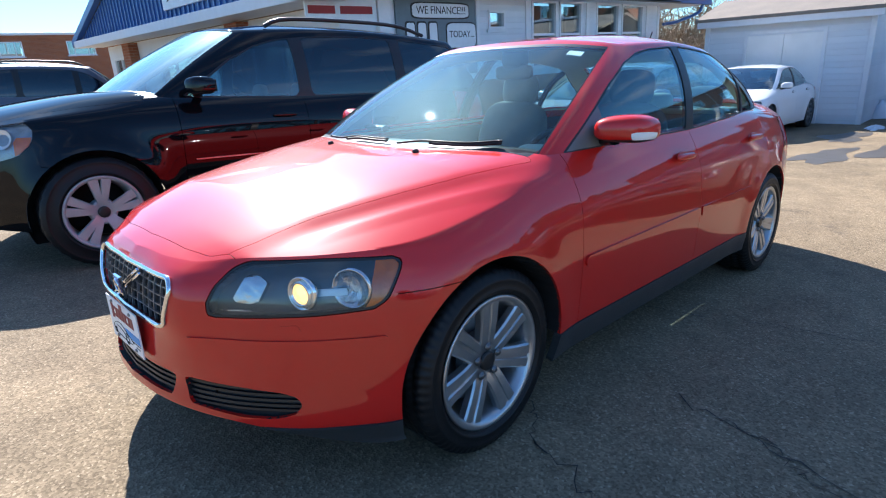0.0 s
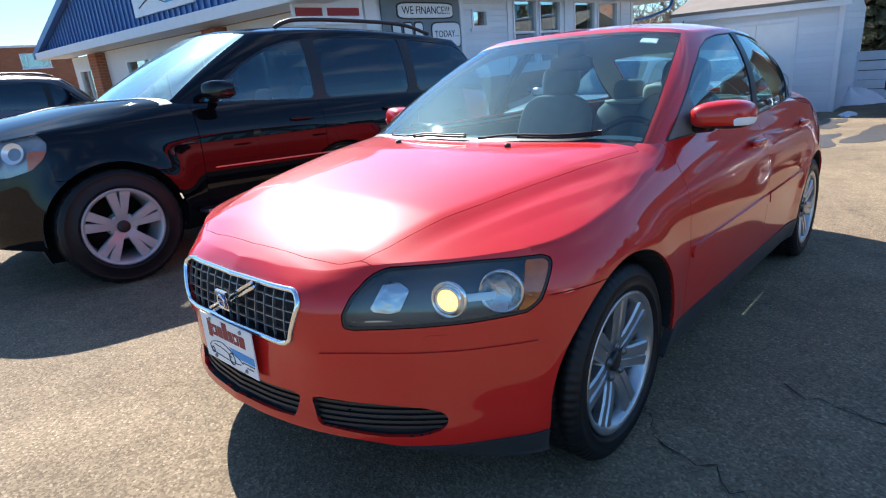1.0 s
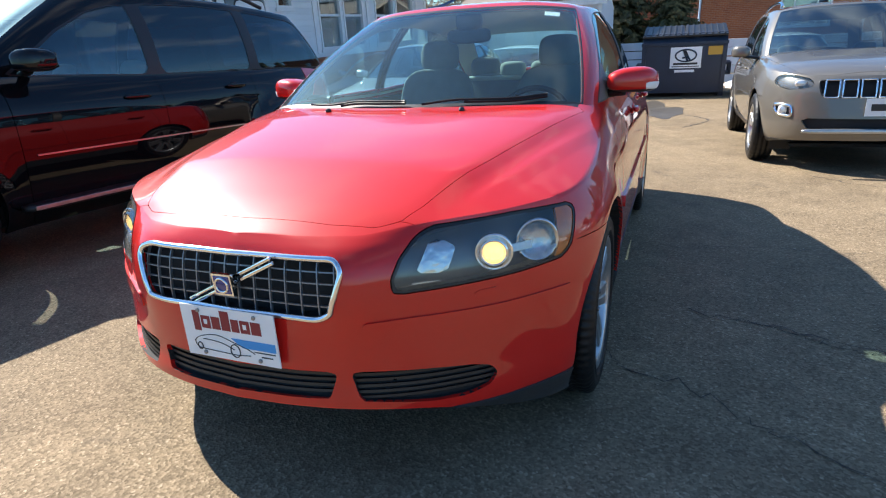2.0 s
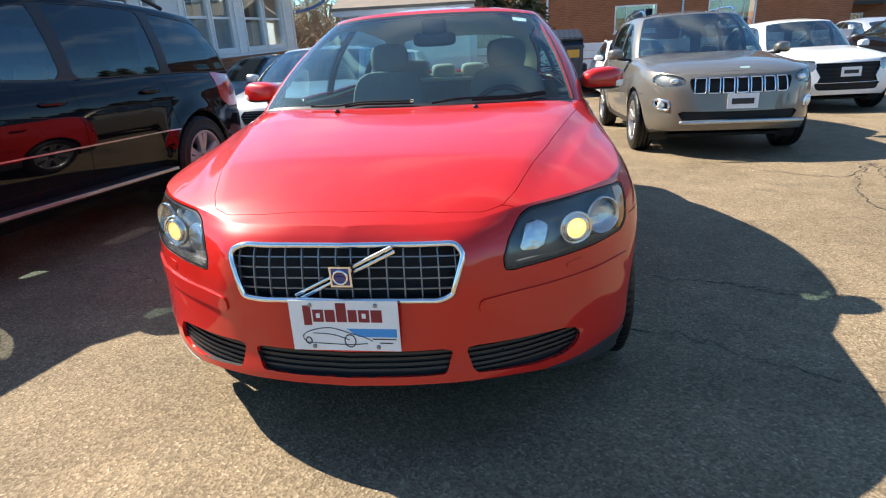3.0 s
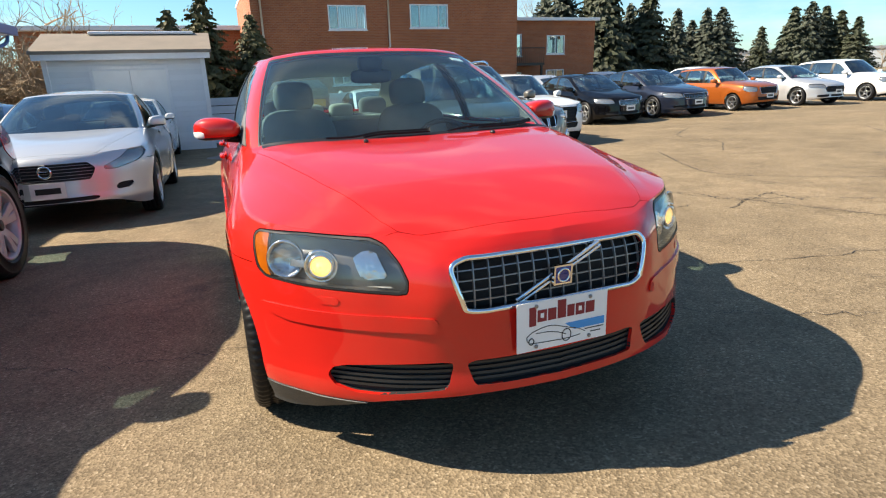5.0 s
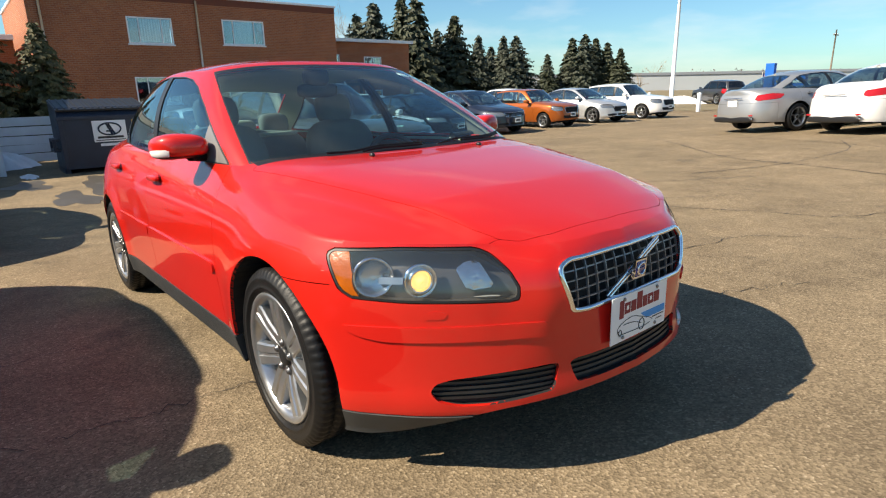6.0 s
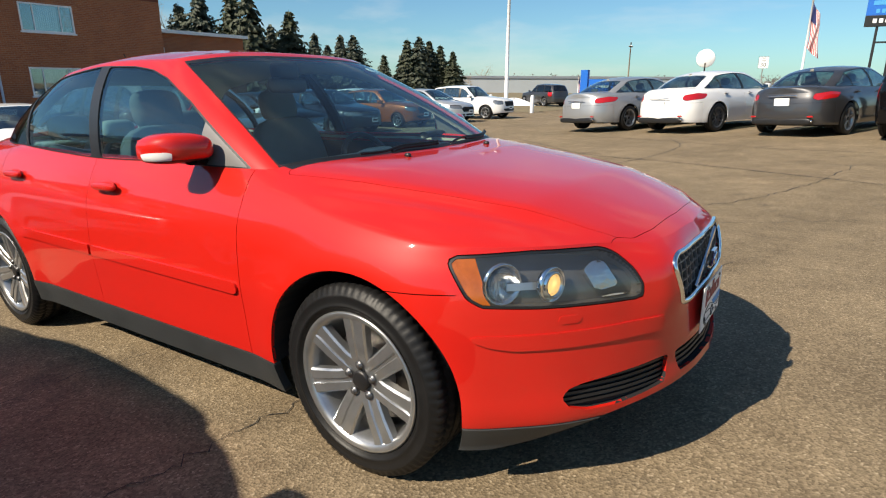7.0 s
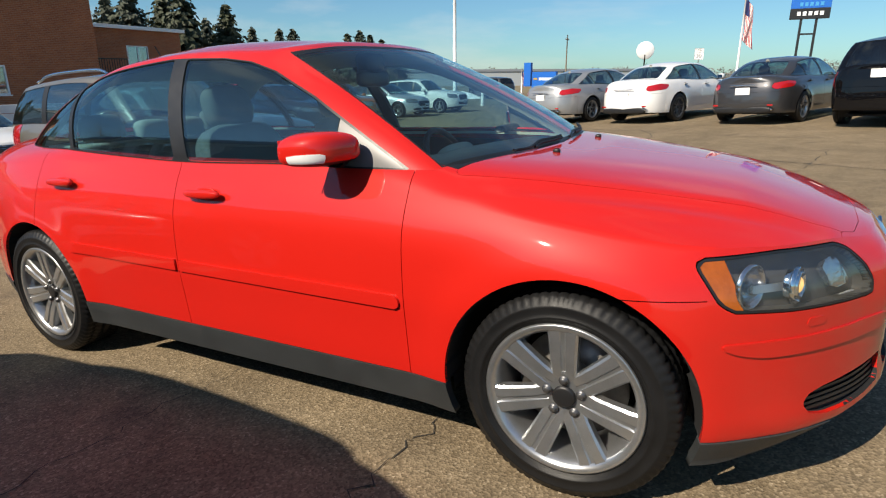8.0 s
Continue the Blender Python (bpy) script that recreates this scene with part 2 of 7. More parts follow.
def weld(sheet, tol=2e-4):
    """Joins corners that lie in one place, so that light rolls over the edge between two sheets."""
    V, F = sheet
    if not len(F):
        return sheet
    _, first, inv = np.unique(np.round(np.asarray(V)[:, :3] / tol).astype(int), axis=0, return_index=True, return_inverse=True)
    return V[first], inv.reshape(-1)[F]


def flip(sheet):
    """The mirror image across y = 0."""
    V, F = sheet
    W = np.array(V, float).copy()
    W[:, 1] *= -1
    F = quads(F)
    tri = F[:, 2] == F[:, 3]
    G = F[:, ::-1].copy()
    G[tri] = F[tri][:, [2, 1, 0, 0]]
    return W, G


def both(sheet):
    """A half sheet with its mirror image, welded along y = 0."""
    V, F = np.array(sheet[0], float), quads(sheet[1])
    if not len(F):
        return V, F
    W, G = flip((V, F))
    mid = np.abs(V[:, 1]) < 1e-4
    index = np.where(mid, np.arange(len(V)), np.arange(len(V)) + len(V))
    return np.vstack([V, W]), np.vstack([F, index[G]])


def mesh_of(name, sheet, mat, smooth=True):
    V, F = sheet
    me = bpy.data.meshes.new(name)
    me.from_pydata(np.asarray(V)[:, :3].tolist(), [], [g for g in (tuple(dict.fromkeys(f)) for f in quads(F).tolist()) if len(g) > 2])
    me.materials.append(mat)
    me.update()
    if smooth:
        me.shade_smooth()
    return me


def put(name, sheet, mat, parent=None, label="", smooth=True, m=None):
    ob = new(name, mesh_of(name, sheet, mat, smooth))
    ob.parent = parent
    if m is not None:
        ob.matrix_basis = m
    return tagged(ob, label)


def part(name, bm, mat, parent=None, label="", smooth=False, m=None):
    """Links a bmesh as one mesh object under a thing or a part."""
    me = bpy.data.meshes.new(name)
    bm.to_mesh(me), bm.free()
    me.materials.append(mat)
    if smooth:
        me.shade_smooth()
    ob = new(name, me)
    ob.parent = parent
    if m is not None:
        ob.matrix_basis = m
    return tagged(ob, label)


def root(name, m, label, category, group="", kind=""):
    ob = new(name)
    ob.empty_display_size = 0.2
    ob.matrix_basis = m
    return tagged(ob, label, category, group, kind)


def box(x0, x1, y0, y1, z0, z1, bevel=0.0, seg=2, bm=None):
    bm = bm or bmesh.new()
    made = bmesh.ops.create_cube(bm, size=1)["verts"]
    for v in made:
        v.co = Vector(((x0 + x1) / 2 + v.co.x * (x1 - x0), (y0 + y1) / 2 + v.co.y * (y1 - y0), (z0 + z1) / 2 + v.co.z * (z1 - z0)))
    if bevel:
        edges = list({e for v in made for e in v.link_edges})
        bmesh.ops.bevel(bm, geom=edges, offset=bevel, segments=seg, profile=0.5, affect="EDGES")
    return bm


def slab(pts, depth, axis="z", bevel=0.0, bm=None, seg=2):
    """A flat outline (rows of two) given depth along an axis: z (x, y), y (x, z) or x (y, z)."""
    bm = bm or bmesh.new()
    put_at = {"z": lambda a, b, d: (a, b, d), "y": lambda a, b, d: (a, d, b), "x": lambda a, b, d: (d, a, b)}[axis]
    lo = [bm.verts.new(put_at(a, b, 0)) for a, b in pts]
    hi = [bm.verts.new(put_at(a, b, depth)) for a, b in pts]
    n = len(pts)
    fs = [bm.faces.new(lo[::-1]), bm.faces.new(hi)] + [bm.faces.new((lo[i], lo[(i + 1) % n], hi[(i + 1) % n], hi[i])) for i in range(n)]
    bmesh.ops.recalc_face_normals(bm, faces=fs)
    if bevel:
        edges = [e for e in fs[1].edges]
        bmesh.ops.bevel(bm, geom=edges, offset=bevel, segments=seg, profile=0.5, affect="EDGES")
    return bm


def lathe(profile, n=48, axis="y"):
    """A sheet turned round an axis from (radius, height) rows."""
    pr = np.array(profile, float)
    th = np.linspace(0, 2 * np.pi, n + 1)
    P = np.empty((len(pr), n + 1, 3))
    P[:, :, 0], P[:, :, 2] = np.outer(pr[:, 0], np.cos(th)), np.outer(pr[:, 0], np.sin(th))
    P[:, :, 1] = pr[:, 1][:, None]
    if axis == "z":
        P = P[:, :, [0, 2, 1]]
    V, F = grid(P)
    F = np.where(F % (n + 1) == n, F - n, F)
    return V, (F[:, ::-1] if axis == "z" else F)


def tube(path, r, n=8, closed=False, taper=None):
    """A round bar along a line of points; taper gives a radius for each."""
    p = np.array(path, float)
    k = len(p)
    rad = np.full(k, r) if taper is None else np.array(taper, float)
    t = np.gradient(p, axis=0)
    t /= np.maximum(np.linalg.norm(t, axis=1), 1e-9)[:, None]
    ref = np.array([0, 0, 1.0]) if abs(t[0][2]) < 0.9 else np.array([1.0, 0, 0])
    P = np.empty((k, n + 1, 3))
    u = np.cross(t[0], ref)
    u /= np.linalg.norm(u)
    for i in range(k):
        u = u - t[i] * (u @ t[i])
        u /= max(np.linalg.norm(u), 1e-9)
        w = np.cross(t[i], u)
        for j in range(n + 1):
            a = 2 * math.pi * j / n
            P[i, j] = p[i] + rad[i] * (u * math.cos(a) + w * math.sin(a))
    V, F = grid(P)
    F = np.where(F % (n + 1) == n, F - n, F)
    if not closed:
        a = len(V)
        V = np.vstack([V, p[:1], p[-1:]])
        b = (k - 1) * (n + 1)
        ends = [(a, j + 1 if j + 1 < n else 0, j) for j in range(n)] + [(a + 1, b + j, b + (j + 1 if j + 1 < n else 0)) for j in range(n)]
        F = np.vstack([F, quads(ends)])
    return V, F


def moved(sheet, m):
    V, F = sheet
    R = np.array(m)
    return np.asarray(V)[:, :3] @ R[:3, :3].T + R[:3, 3], F


def words(name, body, size, mat, parent, m, label="", spacing=1.0, thick=0.002):
    """Lettering as a mesh, in the built-in font, centred."""
    cu = bpy.data.curves.new(name, "FONT")
    cu.body, cu.size, cu.align_x, cu.align_y, cu.extrude, cu.space_character = body, size, "CENTER", "CENTER", thick, spacing
    tmp = new("tmp", cu)
    me = bpy.data.meshes.new_from_object(tmp.evaluated_get(bpy.context.evaluated_depsgraph_get()))
    bpy.data.objects.remove(tmp), bpy.data.curves.remove(cu)
    me.materials.clear()
    me.materials.append(mat)
    ob = new(name, me)
    ob.parent, ob.matrix_basis = parent, m
    return tagged(ob, label)


# ---- vehicles ----
SEDAN = dict(
    fo=0.848, wb=2.64, ro=0.94, w=0.87, h=1.454,
    outline=[(-.848, 0), (-.830, .2), (-.778, .38), (-.684, .55), (-.535, .715), (-.335, .832), (-.05, .870), (.5, .872), (1.3, .872), (2.0, .872), (2.64, .866), (3.0, .835), (3.3, .75), (3.49, .56), (3.56, .3), (3.58, 0)],
    zb=[(-.83, .284), (-.72, .266), (-.6, .218), (-.5, .180), (-.42, .168), (.3, .192), (2.3, .215), (3.0, .235), (3.6, .27)],
    zs=[(-.78, .725), (-.68, .748), (-.5, .76), (-.3, .772), (0, .815), (.3, .86), (.6, .895), (1.0, .922), (1.6, .940), (2.6, .948), (3.1, .952), (3.4, .945), (3.56, .91)],
    side=[(.18, .04), (.24, .028), (.32, .014), (.45, .006), (.56, 0), (.66, .004), (.76, .014), (.84, .03), (.94, .05)],
    front=[(.18, .07), (.235, .022), (.262, .002), (.285, 0), (.36, .012), (.45, .018), (.55, .025), (.63, .035), (.69, .055), (.74, .09)],
    rear=[(.2, .08), (.3, .02), (.45, 0), (.6, .01), (.8, .04), (.94, .09)],
    ztop=[(-.77, .722), (-.70, .758), (-.6, .793), (-.45, .833), (-.2, .878), (.1, .922), (.35, .962), (.6, .995), (1.0, 1.015), (1.6, 1.030), (2.6, 1.026), (3.0, 1.055), (3.3, 1.06), (3.5, 1.03), (3.56, .98)],
    crown=[(-.77, 2.4), (-.4, 3.0), (0, 4.4), (.35, 9), (.6, 18), (1.2, 22), (2.4, 22), (2.9, 8), (3.5, 4)],
    low=[(.25, 0), (.285, .42), (.365, .655), (.50, .757), (1.1, .775), (1.7, .775), (2.3, .745), (2.75, .68), (2.98, .58), (3.08, .3), (3.10, 0)],
    top=[(1.07, 0, 1.398), (1.09, .33, 1.392), (1.135, .51, 1.374), (1.25, .57, 1.364), (1.48, .588, 1.376), (1.75, .588, 1.382), (2.1, .572, 1.367), (2.32, .538, 1.342), (2.43, .475, 1.333), (2.49, .25, 1.36), (2.50, 0, 1.365)],
    roof=[(1.07, 1.398), (1.4, 1.435), (1.75, 1.452), (2.1, 1.44), (2.5, 1.365)],
    hood=[(-.716, 0), (-.706, .25), (-.684, .37), (-.648, .425), (-.585, .458), (-.3, .55), (0, .63), (.25, .695), (.39, .73), (.33, .56), (.295, .40), (.265, 0)],
    seams=(.50, 1.56, 2.56), pillar_lean=.13, pillars=(1.52, 1.60, 2.345, 2.38), side_w=(2.93, 7.62), glass_h=(.055, .945), sill=(.296, .328), arch=.360, wheel=.316, bulge=.035, ws_w=2.44, ridge=.020, ridge_w=.11, ridge_at=.075, crease=.005,
    nose=([(0, 0), (.12, .004), (.25, .020), (.33, .030), (.37, .029), (.43, .015), (.52, 0), (9, 0)], [(.34, 0), (.46, .35), (.58, 1), (.66, 1), (.70, .62), (.73, .10), (.76, 0)]),
    lamp=[(1.055, .745), (1.035, .712), (.985, .632), (.945, .610), (.80, .600), (.455, .583), (.452, .625), (.475, .672), (.52, .718), (.57, .738), (.80, .748)],
    grille=[(0, .532), (.295, .532), (.347, .680), (0, .680)],
    intake=[[(0, .308), (.272, .308), (.298, .382), (0, .382)], [(.352, .302), (.55, .284), (.64, .285), (.70, .301), (.724, .328), (.714, .353), (.66, .367), (.55, .376), (.330, .384)]],
    tail=[(4.55, .90), (4.62, .66), (4.85, .62), (5.0, .70), (5.02, .93), (4.6, .95)], plate_z=(.395, .545), rear_plate_z=(.62, .77), bumper_z=.645, mirror=(.70, .885, 1.005))
SUV = dict(
    fo=0.93, wb=3.075, ro=1.08, w=0.96, h=1.80,
    outline=[(-.93, 0), (-.91, .25), (-.85, .5), (-.73, .71), (-.52, .86), (-.2, .935), (.5, .955), (1.5, .96), (2.6, .955), (3.3, .94), (3.8, .88), (4.05, .75), (4.14, .5), (4.155, 0)],
    zb=[(-.93, .34), (-.6, .30), (-.4, .27), (3.4, .28), (4.1, .36)],
    zs=[(-.85, .945), (-.7, .97), (-.45, 1.0), (-.2, 1.03), (.5, 1.08), (2, 1.12), (3.5, 1.15), (4.1, 1.15)],
    side=[(.26, .09), (.35, .045), (.5, .015), (.75, 0), (.95, .008), (1.08, .03), (1.15, .05)],
    front=[(.26, .10), (.36, .02), (.5, 0), (.7, .015), (.85, .035), (.95, .08), (1.0, .11)],
    rear=[(.28, .08), (.4, .0), (.6, 0), (.9, .03), (1.15, .07)],
    ztop=[(-.86, .945), (-.78, .99), (-.6, 1.05), (-.3, 1.105), (.1, 1.15), (.6, 1.19), (1.0, 1.20), (3.5, 1.22), (4.1, 1.22)],
    crown=[(-.86, 2.2), (-.4, 2.8), (.2, 4), (.7, 7), (1.2, 10), (4.1, 10)],
    low=[(.55, 0), (.62, .45), (.78, .72), (.92, .83), (1.5, .87), (2.3, .872), (3.1, .86), (3.75, .82), (3.97, .74), (4.06, .4), (4.075, 0)],
    top=[(1.32, 0, 1.73), (1.35, .35, 1.725), (1.43, .57, 1.705), (1.56, .66, 1.69), (1.9, .69, 1.71), (2.4, .695, 1.715), (3.0, .69, 1.70), (3.5, .66, 1.67), (3.66, .60, 1.66), (3.76, .35, 1.68), (3.78, 0, 1.685)],
    roof=[(1.32, 1.73), (1.9, 1.785), (2.5, 1.79), (3.3, 1.75), (3.78, 1.685)],
    hood=[(-.80, 0), (-.79, .40), (-.74, .58), (-.62, .68), (-.2, .77), (.3, .81), (.75, .84), (.70, .6), (.62, .4), (.57, 0)],
    seams=(.62, 1.72, 2.74), pillars=(1.70, 1.82, 2.80, 2.92), side_w=(3.05, 7.72), glass_h=(.05, .90), sill=(.36, .36), arch=.43, wheel=.385, bulge=.03, ws_w=2.42,
    lamp=[(1.12, .97), (1.12, .86), (1.0, .78), (.85, .75), (.58, .76), (.54, .84), (.56, .93), (.8, 1.1), (1.0, 1.1)],
    grille=[(0, .66), (.40, .66), (.47, .92), (0, .92)],
    intake=[[(0, .42), (.5, .42), (.55, .55), (0, .55)]],
    tail=[(5.06, 1.18), (5.06, .90), (5.2, .82), (5.5, .82), (5.5, 1.18)], plate_z=(.52, .66), rear_plate_z=(.9, 1.05), bumper_z=.74, mirror=(.92, 1.06, 1.20))


def shell(s, fine):
    """The outer sheets of half a body (y at or above 0): wall, cap, glasshouse and roof. Columns: x, y, z, a, b, x and y unscaled."""
    nu, nv = (230, 56) if fine else (110, 26)
    out = spline(s["outline"], nu)
    out[0, 1] = out[-1, 1] = 0
    arc = np.r_[0, np.cumsum(np.linalg.norm(np.diff(out, axis=0), axis=1))]
    tan = np.gradient(out, axis=0)
    tan /= np.linalg.norm(tan, axis=1)[:, None]
    nrm = np.stack([-tan[:, 1], tan[:, 0]], 1)
    nrm[0], nrm[-1] = (-1, 0), (1, 0)
    zlo, zhi = curve(s["zb"])(out[:, 0]), curve(s["zs"])(out[:, 0])
    v = np.linspace(0, 1, nv)[:, None]
    z = zlo + (zhi - zlo) * v
    kf, kr = np.clip(-nrm[:, 0], 0, 1) ** 1.5, np.clip(nrm[:, 0], 0, 1) ** 1.5
    ins = (curve(s["side"])(z) + s.get("roll", .035) * np.clip((v - .74) / .26, 0, 1) ** 2.2) * (1 - kf - kr) + curve(s["front"])(z) * kf + curve(s["rear"])(z) * kr
    wall = np.empty((nv, nu, 7))
    wall[..., 0], wall[..., 1], wall[..., 2] = out[:, 0] - nrm[:, 0] * ins, out[:, 1] - nrm[:, 1] * ins, z
    if "nose" in s:
        # the flat prow: its corners stand forward beside the grille and fall back to the lamps
        push = curve(s["nose"][0])(arc)[None, :] * curve(s["nose"][1])(z)
        wall[..., 0] += nrm[:, 0] * push
        wall[..., 1] += nrm[:, 1] * push * .3
        top = wall[-1, :, 0]
        wall[-1, :, 0] = np.maximum.accumulate(top + np.arange(nu) * 1e-6)
    wall[:, 0, 1] = wall[:, -1, 1] = 0
    # swelling round the wheel arches
    for cx in (0, s["wb"]):
        r = np.hypot(wall[..., 0] - cx, z - s["wheel"])
        wall[..., 1] += np.where(wall[..., 1] > 0.4, 1, 0) * s.get("flare", .016) * np.exp(-((r - s["arch"]) / s.get("flare_w", .09)) ** 2)
    wall[..., 3], wall[..., 4] = arc, z
    edge = wall[-1].copy()
    ztop, crown = curve([(edge[0, 0], edge[0, 2])] + [p for p in s["ztop"] if p[0] > edge[0, 0] + .02]), curve(s["crown"])

    def cap_z(x, y):
        ye = np.maximum(np.interp(x, edge[:, 0], edge[:, 1]), 1e-4)
        ze = np.interp(x, edge[:, 0], edge[:, 2])
        q = np.clip(np.abs(y) / ye, 0, 1)
        zt = np.maximum(ztop(x), ze)
        hp = np.array(s["hood"])
        n = np.argmax(hp[:, 0])
        yh = np.interp(x, hp[1:n + 1, 0], hp[1:n + 1, 1])
        soft_in = np.clip((yh + s.get("ridge_at", 0.02) - np.abs(y)) / s.get("ridge_w", 0.13), 0, 1)
        swell = s.get("ridge", 0.009) * soft_in ** 2 * (3 - 2 * soft_in) * np.clip((x - hp[0, 0]) / 0.3, 0, 1) ** 1.5 * np.clip((hp[n, 0] - x) / 0.3, 0, 1)
        tent = np.clip(1 - np.abs(np.abs(y) - yh - .085) / .05, 0, 1)
        crease = s.get("crease", 0) * tent * np.clip((x + .55) / .3, 0, 1) * np.clip((.62 - x) / .2, 0, 1)
        return ze + (zt - ze) * (1 - q ** crown(x)) + swell + crease
    nb = 84 if fine else 20
    b = np.linspace(0, 1, nb)[:, None]
    cap = np.empty((nb, nu, 7))
    cap[..., 0] = edge[:, 0] + 0 * b
    cap[..., 1] = edge[:, 1] * (1 - b)
    cap[..., 2] = cap_z(cap[..., 0], cap[..., 1])
    cap[0, :, :3] = edge[:, :3]
    cap[..., 3], cap[..., 4] = cap[..., 0], cap[..., 1]
    nw, nh = (200, 40) if fine else (100, 20)
    k = len(s["low"])
    w = np.linspace(0, k - 1, nw)

    def ring(pts):
        p = np.array(pts, float)
        e = np.vstack([p[1] * [1, -1, 1][:p.shape[1]], p, p[-2] * [1, -1, 1][:p.shape[1]]])
        i = np.clip(w.astype(int), 0, k - 2)
        t = (w - i)[:, None]
        a, bb, c, d = e[i], e[i + 1], e[i + 2], e[i + 3]
        return 0.5 * (2 * bb + (c - a) * t + (2 * a - 5 * bb + 4 * c - d) * t * t + (3 * bb - a - 3 * c + d) * t ** 3)
    lo, hi = ring(s["low"]), ring(s["top"])
    lo[0, 1] = lo[-1, 1] = hi[0, 1] = hi[-1, 1] = 0
    lo = np.c_[lo, cap_z(lo[:, 0], lo[:, 1]) - 0.012]
    h = np.linspace(0, 1, nh)[:, None]
    g = np.empty((nh, nw, 7))
    tl = np.gradient(lo[:, :2], axis=0)
    tl /= np.linalg.norm(tl, axis=1)[:, None]
    nl = np.stack([-tl[:, 1], tl[:, 0]], 1)
    nl[0], nl[-1] = (-1, 0), (1, 0)
    for c in range(3):
        g[..., c] = lo[:, c] + (hi[:, c] - lo[:, c]) * h
    swell = s["bulge"] * 4 * h * (1 - h) + 0.0 * w
    g[..., 0] += nl[:, 0] * swell * 0.8
    g[..., 1] += nl[:, 1] * swell
    g[..., 2] += swell * 0.35
    g[:, 0, 1] = g[:, -1, 1] = 0
    g[..., 3], g[..., 4] = w, h
    nr = 24 if fine else 12
    b = np.linspace(0, 1, nr)[:, None]
    rf = np.empty((nr, nw, 7))
    rf[..., 0], rf[..., 1] = hi[:, 0] + 0 * b, hi[:, 1] * (1 - b)
    zc = curve(s["roof"])(hi[:, 0])
    rf[..., 2] = hi[:, 2] + (np.maximum(zc, hi[:, 2]) - hi[:, 2]) * (1 - (1 - b) ** 2.6)
    rf[..., 3], rf[..., 4] = rf[..., 0], rf[..., 1]
    for a in (wall, cap, g, rf):
        a[..., 5], a[..., 6] = a[..., 0], a[..., 1]
    return [grid(a) for a in (wall, cap, g, rf)], arc, out


def wheel_meshes(r, width, spokes, style, key, rim_mat, cache={}):
    """Meshes of one wheel that turns on y, its face towards +y: tyre, rim, spokes, disc, cap, bolt."""
    if key in cache:
        return cache[key]
    rr = r * (0.645 if style == "split" else 0.70)
    h = width / 2
    n = 280 if key == "red" else 96
    prof = [(rr - .012, -h * .82), (rr + .004, -h * .9), (rr + .02, -h), (r - .03, -h * 1.04), (r - .008, -h * .94), (r, -h * .8)]
    for c in (-.45, 0.0, .45):
        prof += [(r, h * c - .012), (r - .008, h * c - .006), (r - .008, h * c + .006), (r, h * c + .012)]
    prof += [(r, h * .8), (r - .008, h * .94), (r - .03, h * 1.04), (r - .034, h * 1.07), (r - .038, h * 1.05), (r - .05, h * 1.06), (rr + .036, h * 1.05), (rr + .033, h * 1.075), (rr + .027, h * 1.075), (rr + .024, h * 1.03), (rr + .02, h), (rr + .004, h * .9), (rr - .012, h * .82)]
    V, F = lathe(prof[::-1], n)
    rad, yy = np.hypot(V[:, 0], V[:, 2]), V[:, 1]
    seg = np.arange(len(V)) % (n + 1)
    cutin = (seg % (4 if key == "red" else 3) == 0) & (rad > r - .010) & (np.abs(yy) > h * .30)
    V[cutin, 0] *= (r - .0055) / r
    V[cutin, 2] *= (r - .0055) / r
    tyre = mesh_of("tyre", (V, F), RUBBER)
    lip = [(rr + .006, h * .93), (rr + .012, h * .98), (rr + .004, h * 1.02), (rr - .008, h * .97), (rr - .018, h * .85), (rr - .028, h * .45), (rr - .036, -h * .2), (rr - .04, -h * .7), (rr - .004, -h * .8)]
    barrel = mesh_of("wheel", lathe(lip, 64), rim_mat)
    parts = []
    bm = bmesh.new()
    hub = r * (.25 if style == "groove" else .20)
    for i in range(spokes):
        if style == "split":
            offs = (-.16, .16)
        else:
            offs = (0,)
        for o in offs:
            a = 2 * math.pi * i / spokes + o * (2 * math.pi / spokes) * 0.9 + math.pi / 2
            w0, w1 = (r * .062, r * .085) if style == "split" else ((r * .122, r * .138) if style == "groove" else (r * .055, r * .05))
            rows = [(hub * .62, w0, h * .70), (hub * 1.1, w0 * .95, h * .80), (rr * .6, (w0 + w1) / 2 * .96, h * .86), (rr - .028, w1, h * .90), (rr - .004, w1 * 1.22, h * .92)]
            ca, sa = math.cos(a), math.sin(a)
            top = []
            for q, wd, y in rows:
                line = []
                groove = .0 if style != "groove" or q < hub * 1.05 or q > rr - .02 else .006
                for f, dy in ((-1, -.03), (-1, -.006), (-.84, 0), (-.20, 0), (-.12, -groove), (.12, -groove), (.20, 0), (.84, 0), (1, -.006), (1, -.03)):
                    line.append(bm.verts.new((q * ca - f * wd * sa, y + dy, q * sa + f * wd * ca)))
                top.append(line)
            for l0, l1 in zip(top, top[1:]):
                for j in range(len(l0) - 1):
                    bm.faces.new((l0[j], l0[j + 1], l1[j + 1], l1[j]))
    V, F = lathe([(0.0, h * .66), (hub * .5, h * .68), (hub * .8, h * .72), (hub, h * .74), (hub * 1.12, h * .70), (hub * 1.2, h * .55), (hub * 1.2, h * .2)][::-1], 40)
    vs = [bm.verts.new(v) for v in V]
    for f in F.tolist():
        if len(set(f)) > 2:
            bm.faces.new([vs[i] for i in dict.fromkeys(f)])
    bmesh.ops.recalc_face_normals(bm, faces=bm.faces)
    sp = bpy.data.meshes.new("spokes")
    bm.to_mesh(sp), bm.free()
    sp.materials.append(rim_mat)
    sp.shade_smooth()
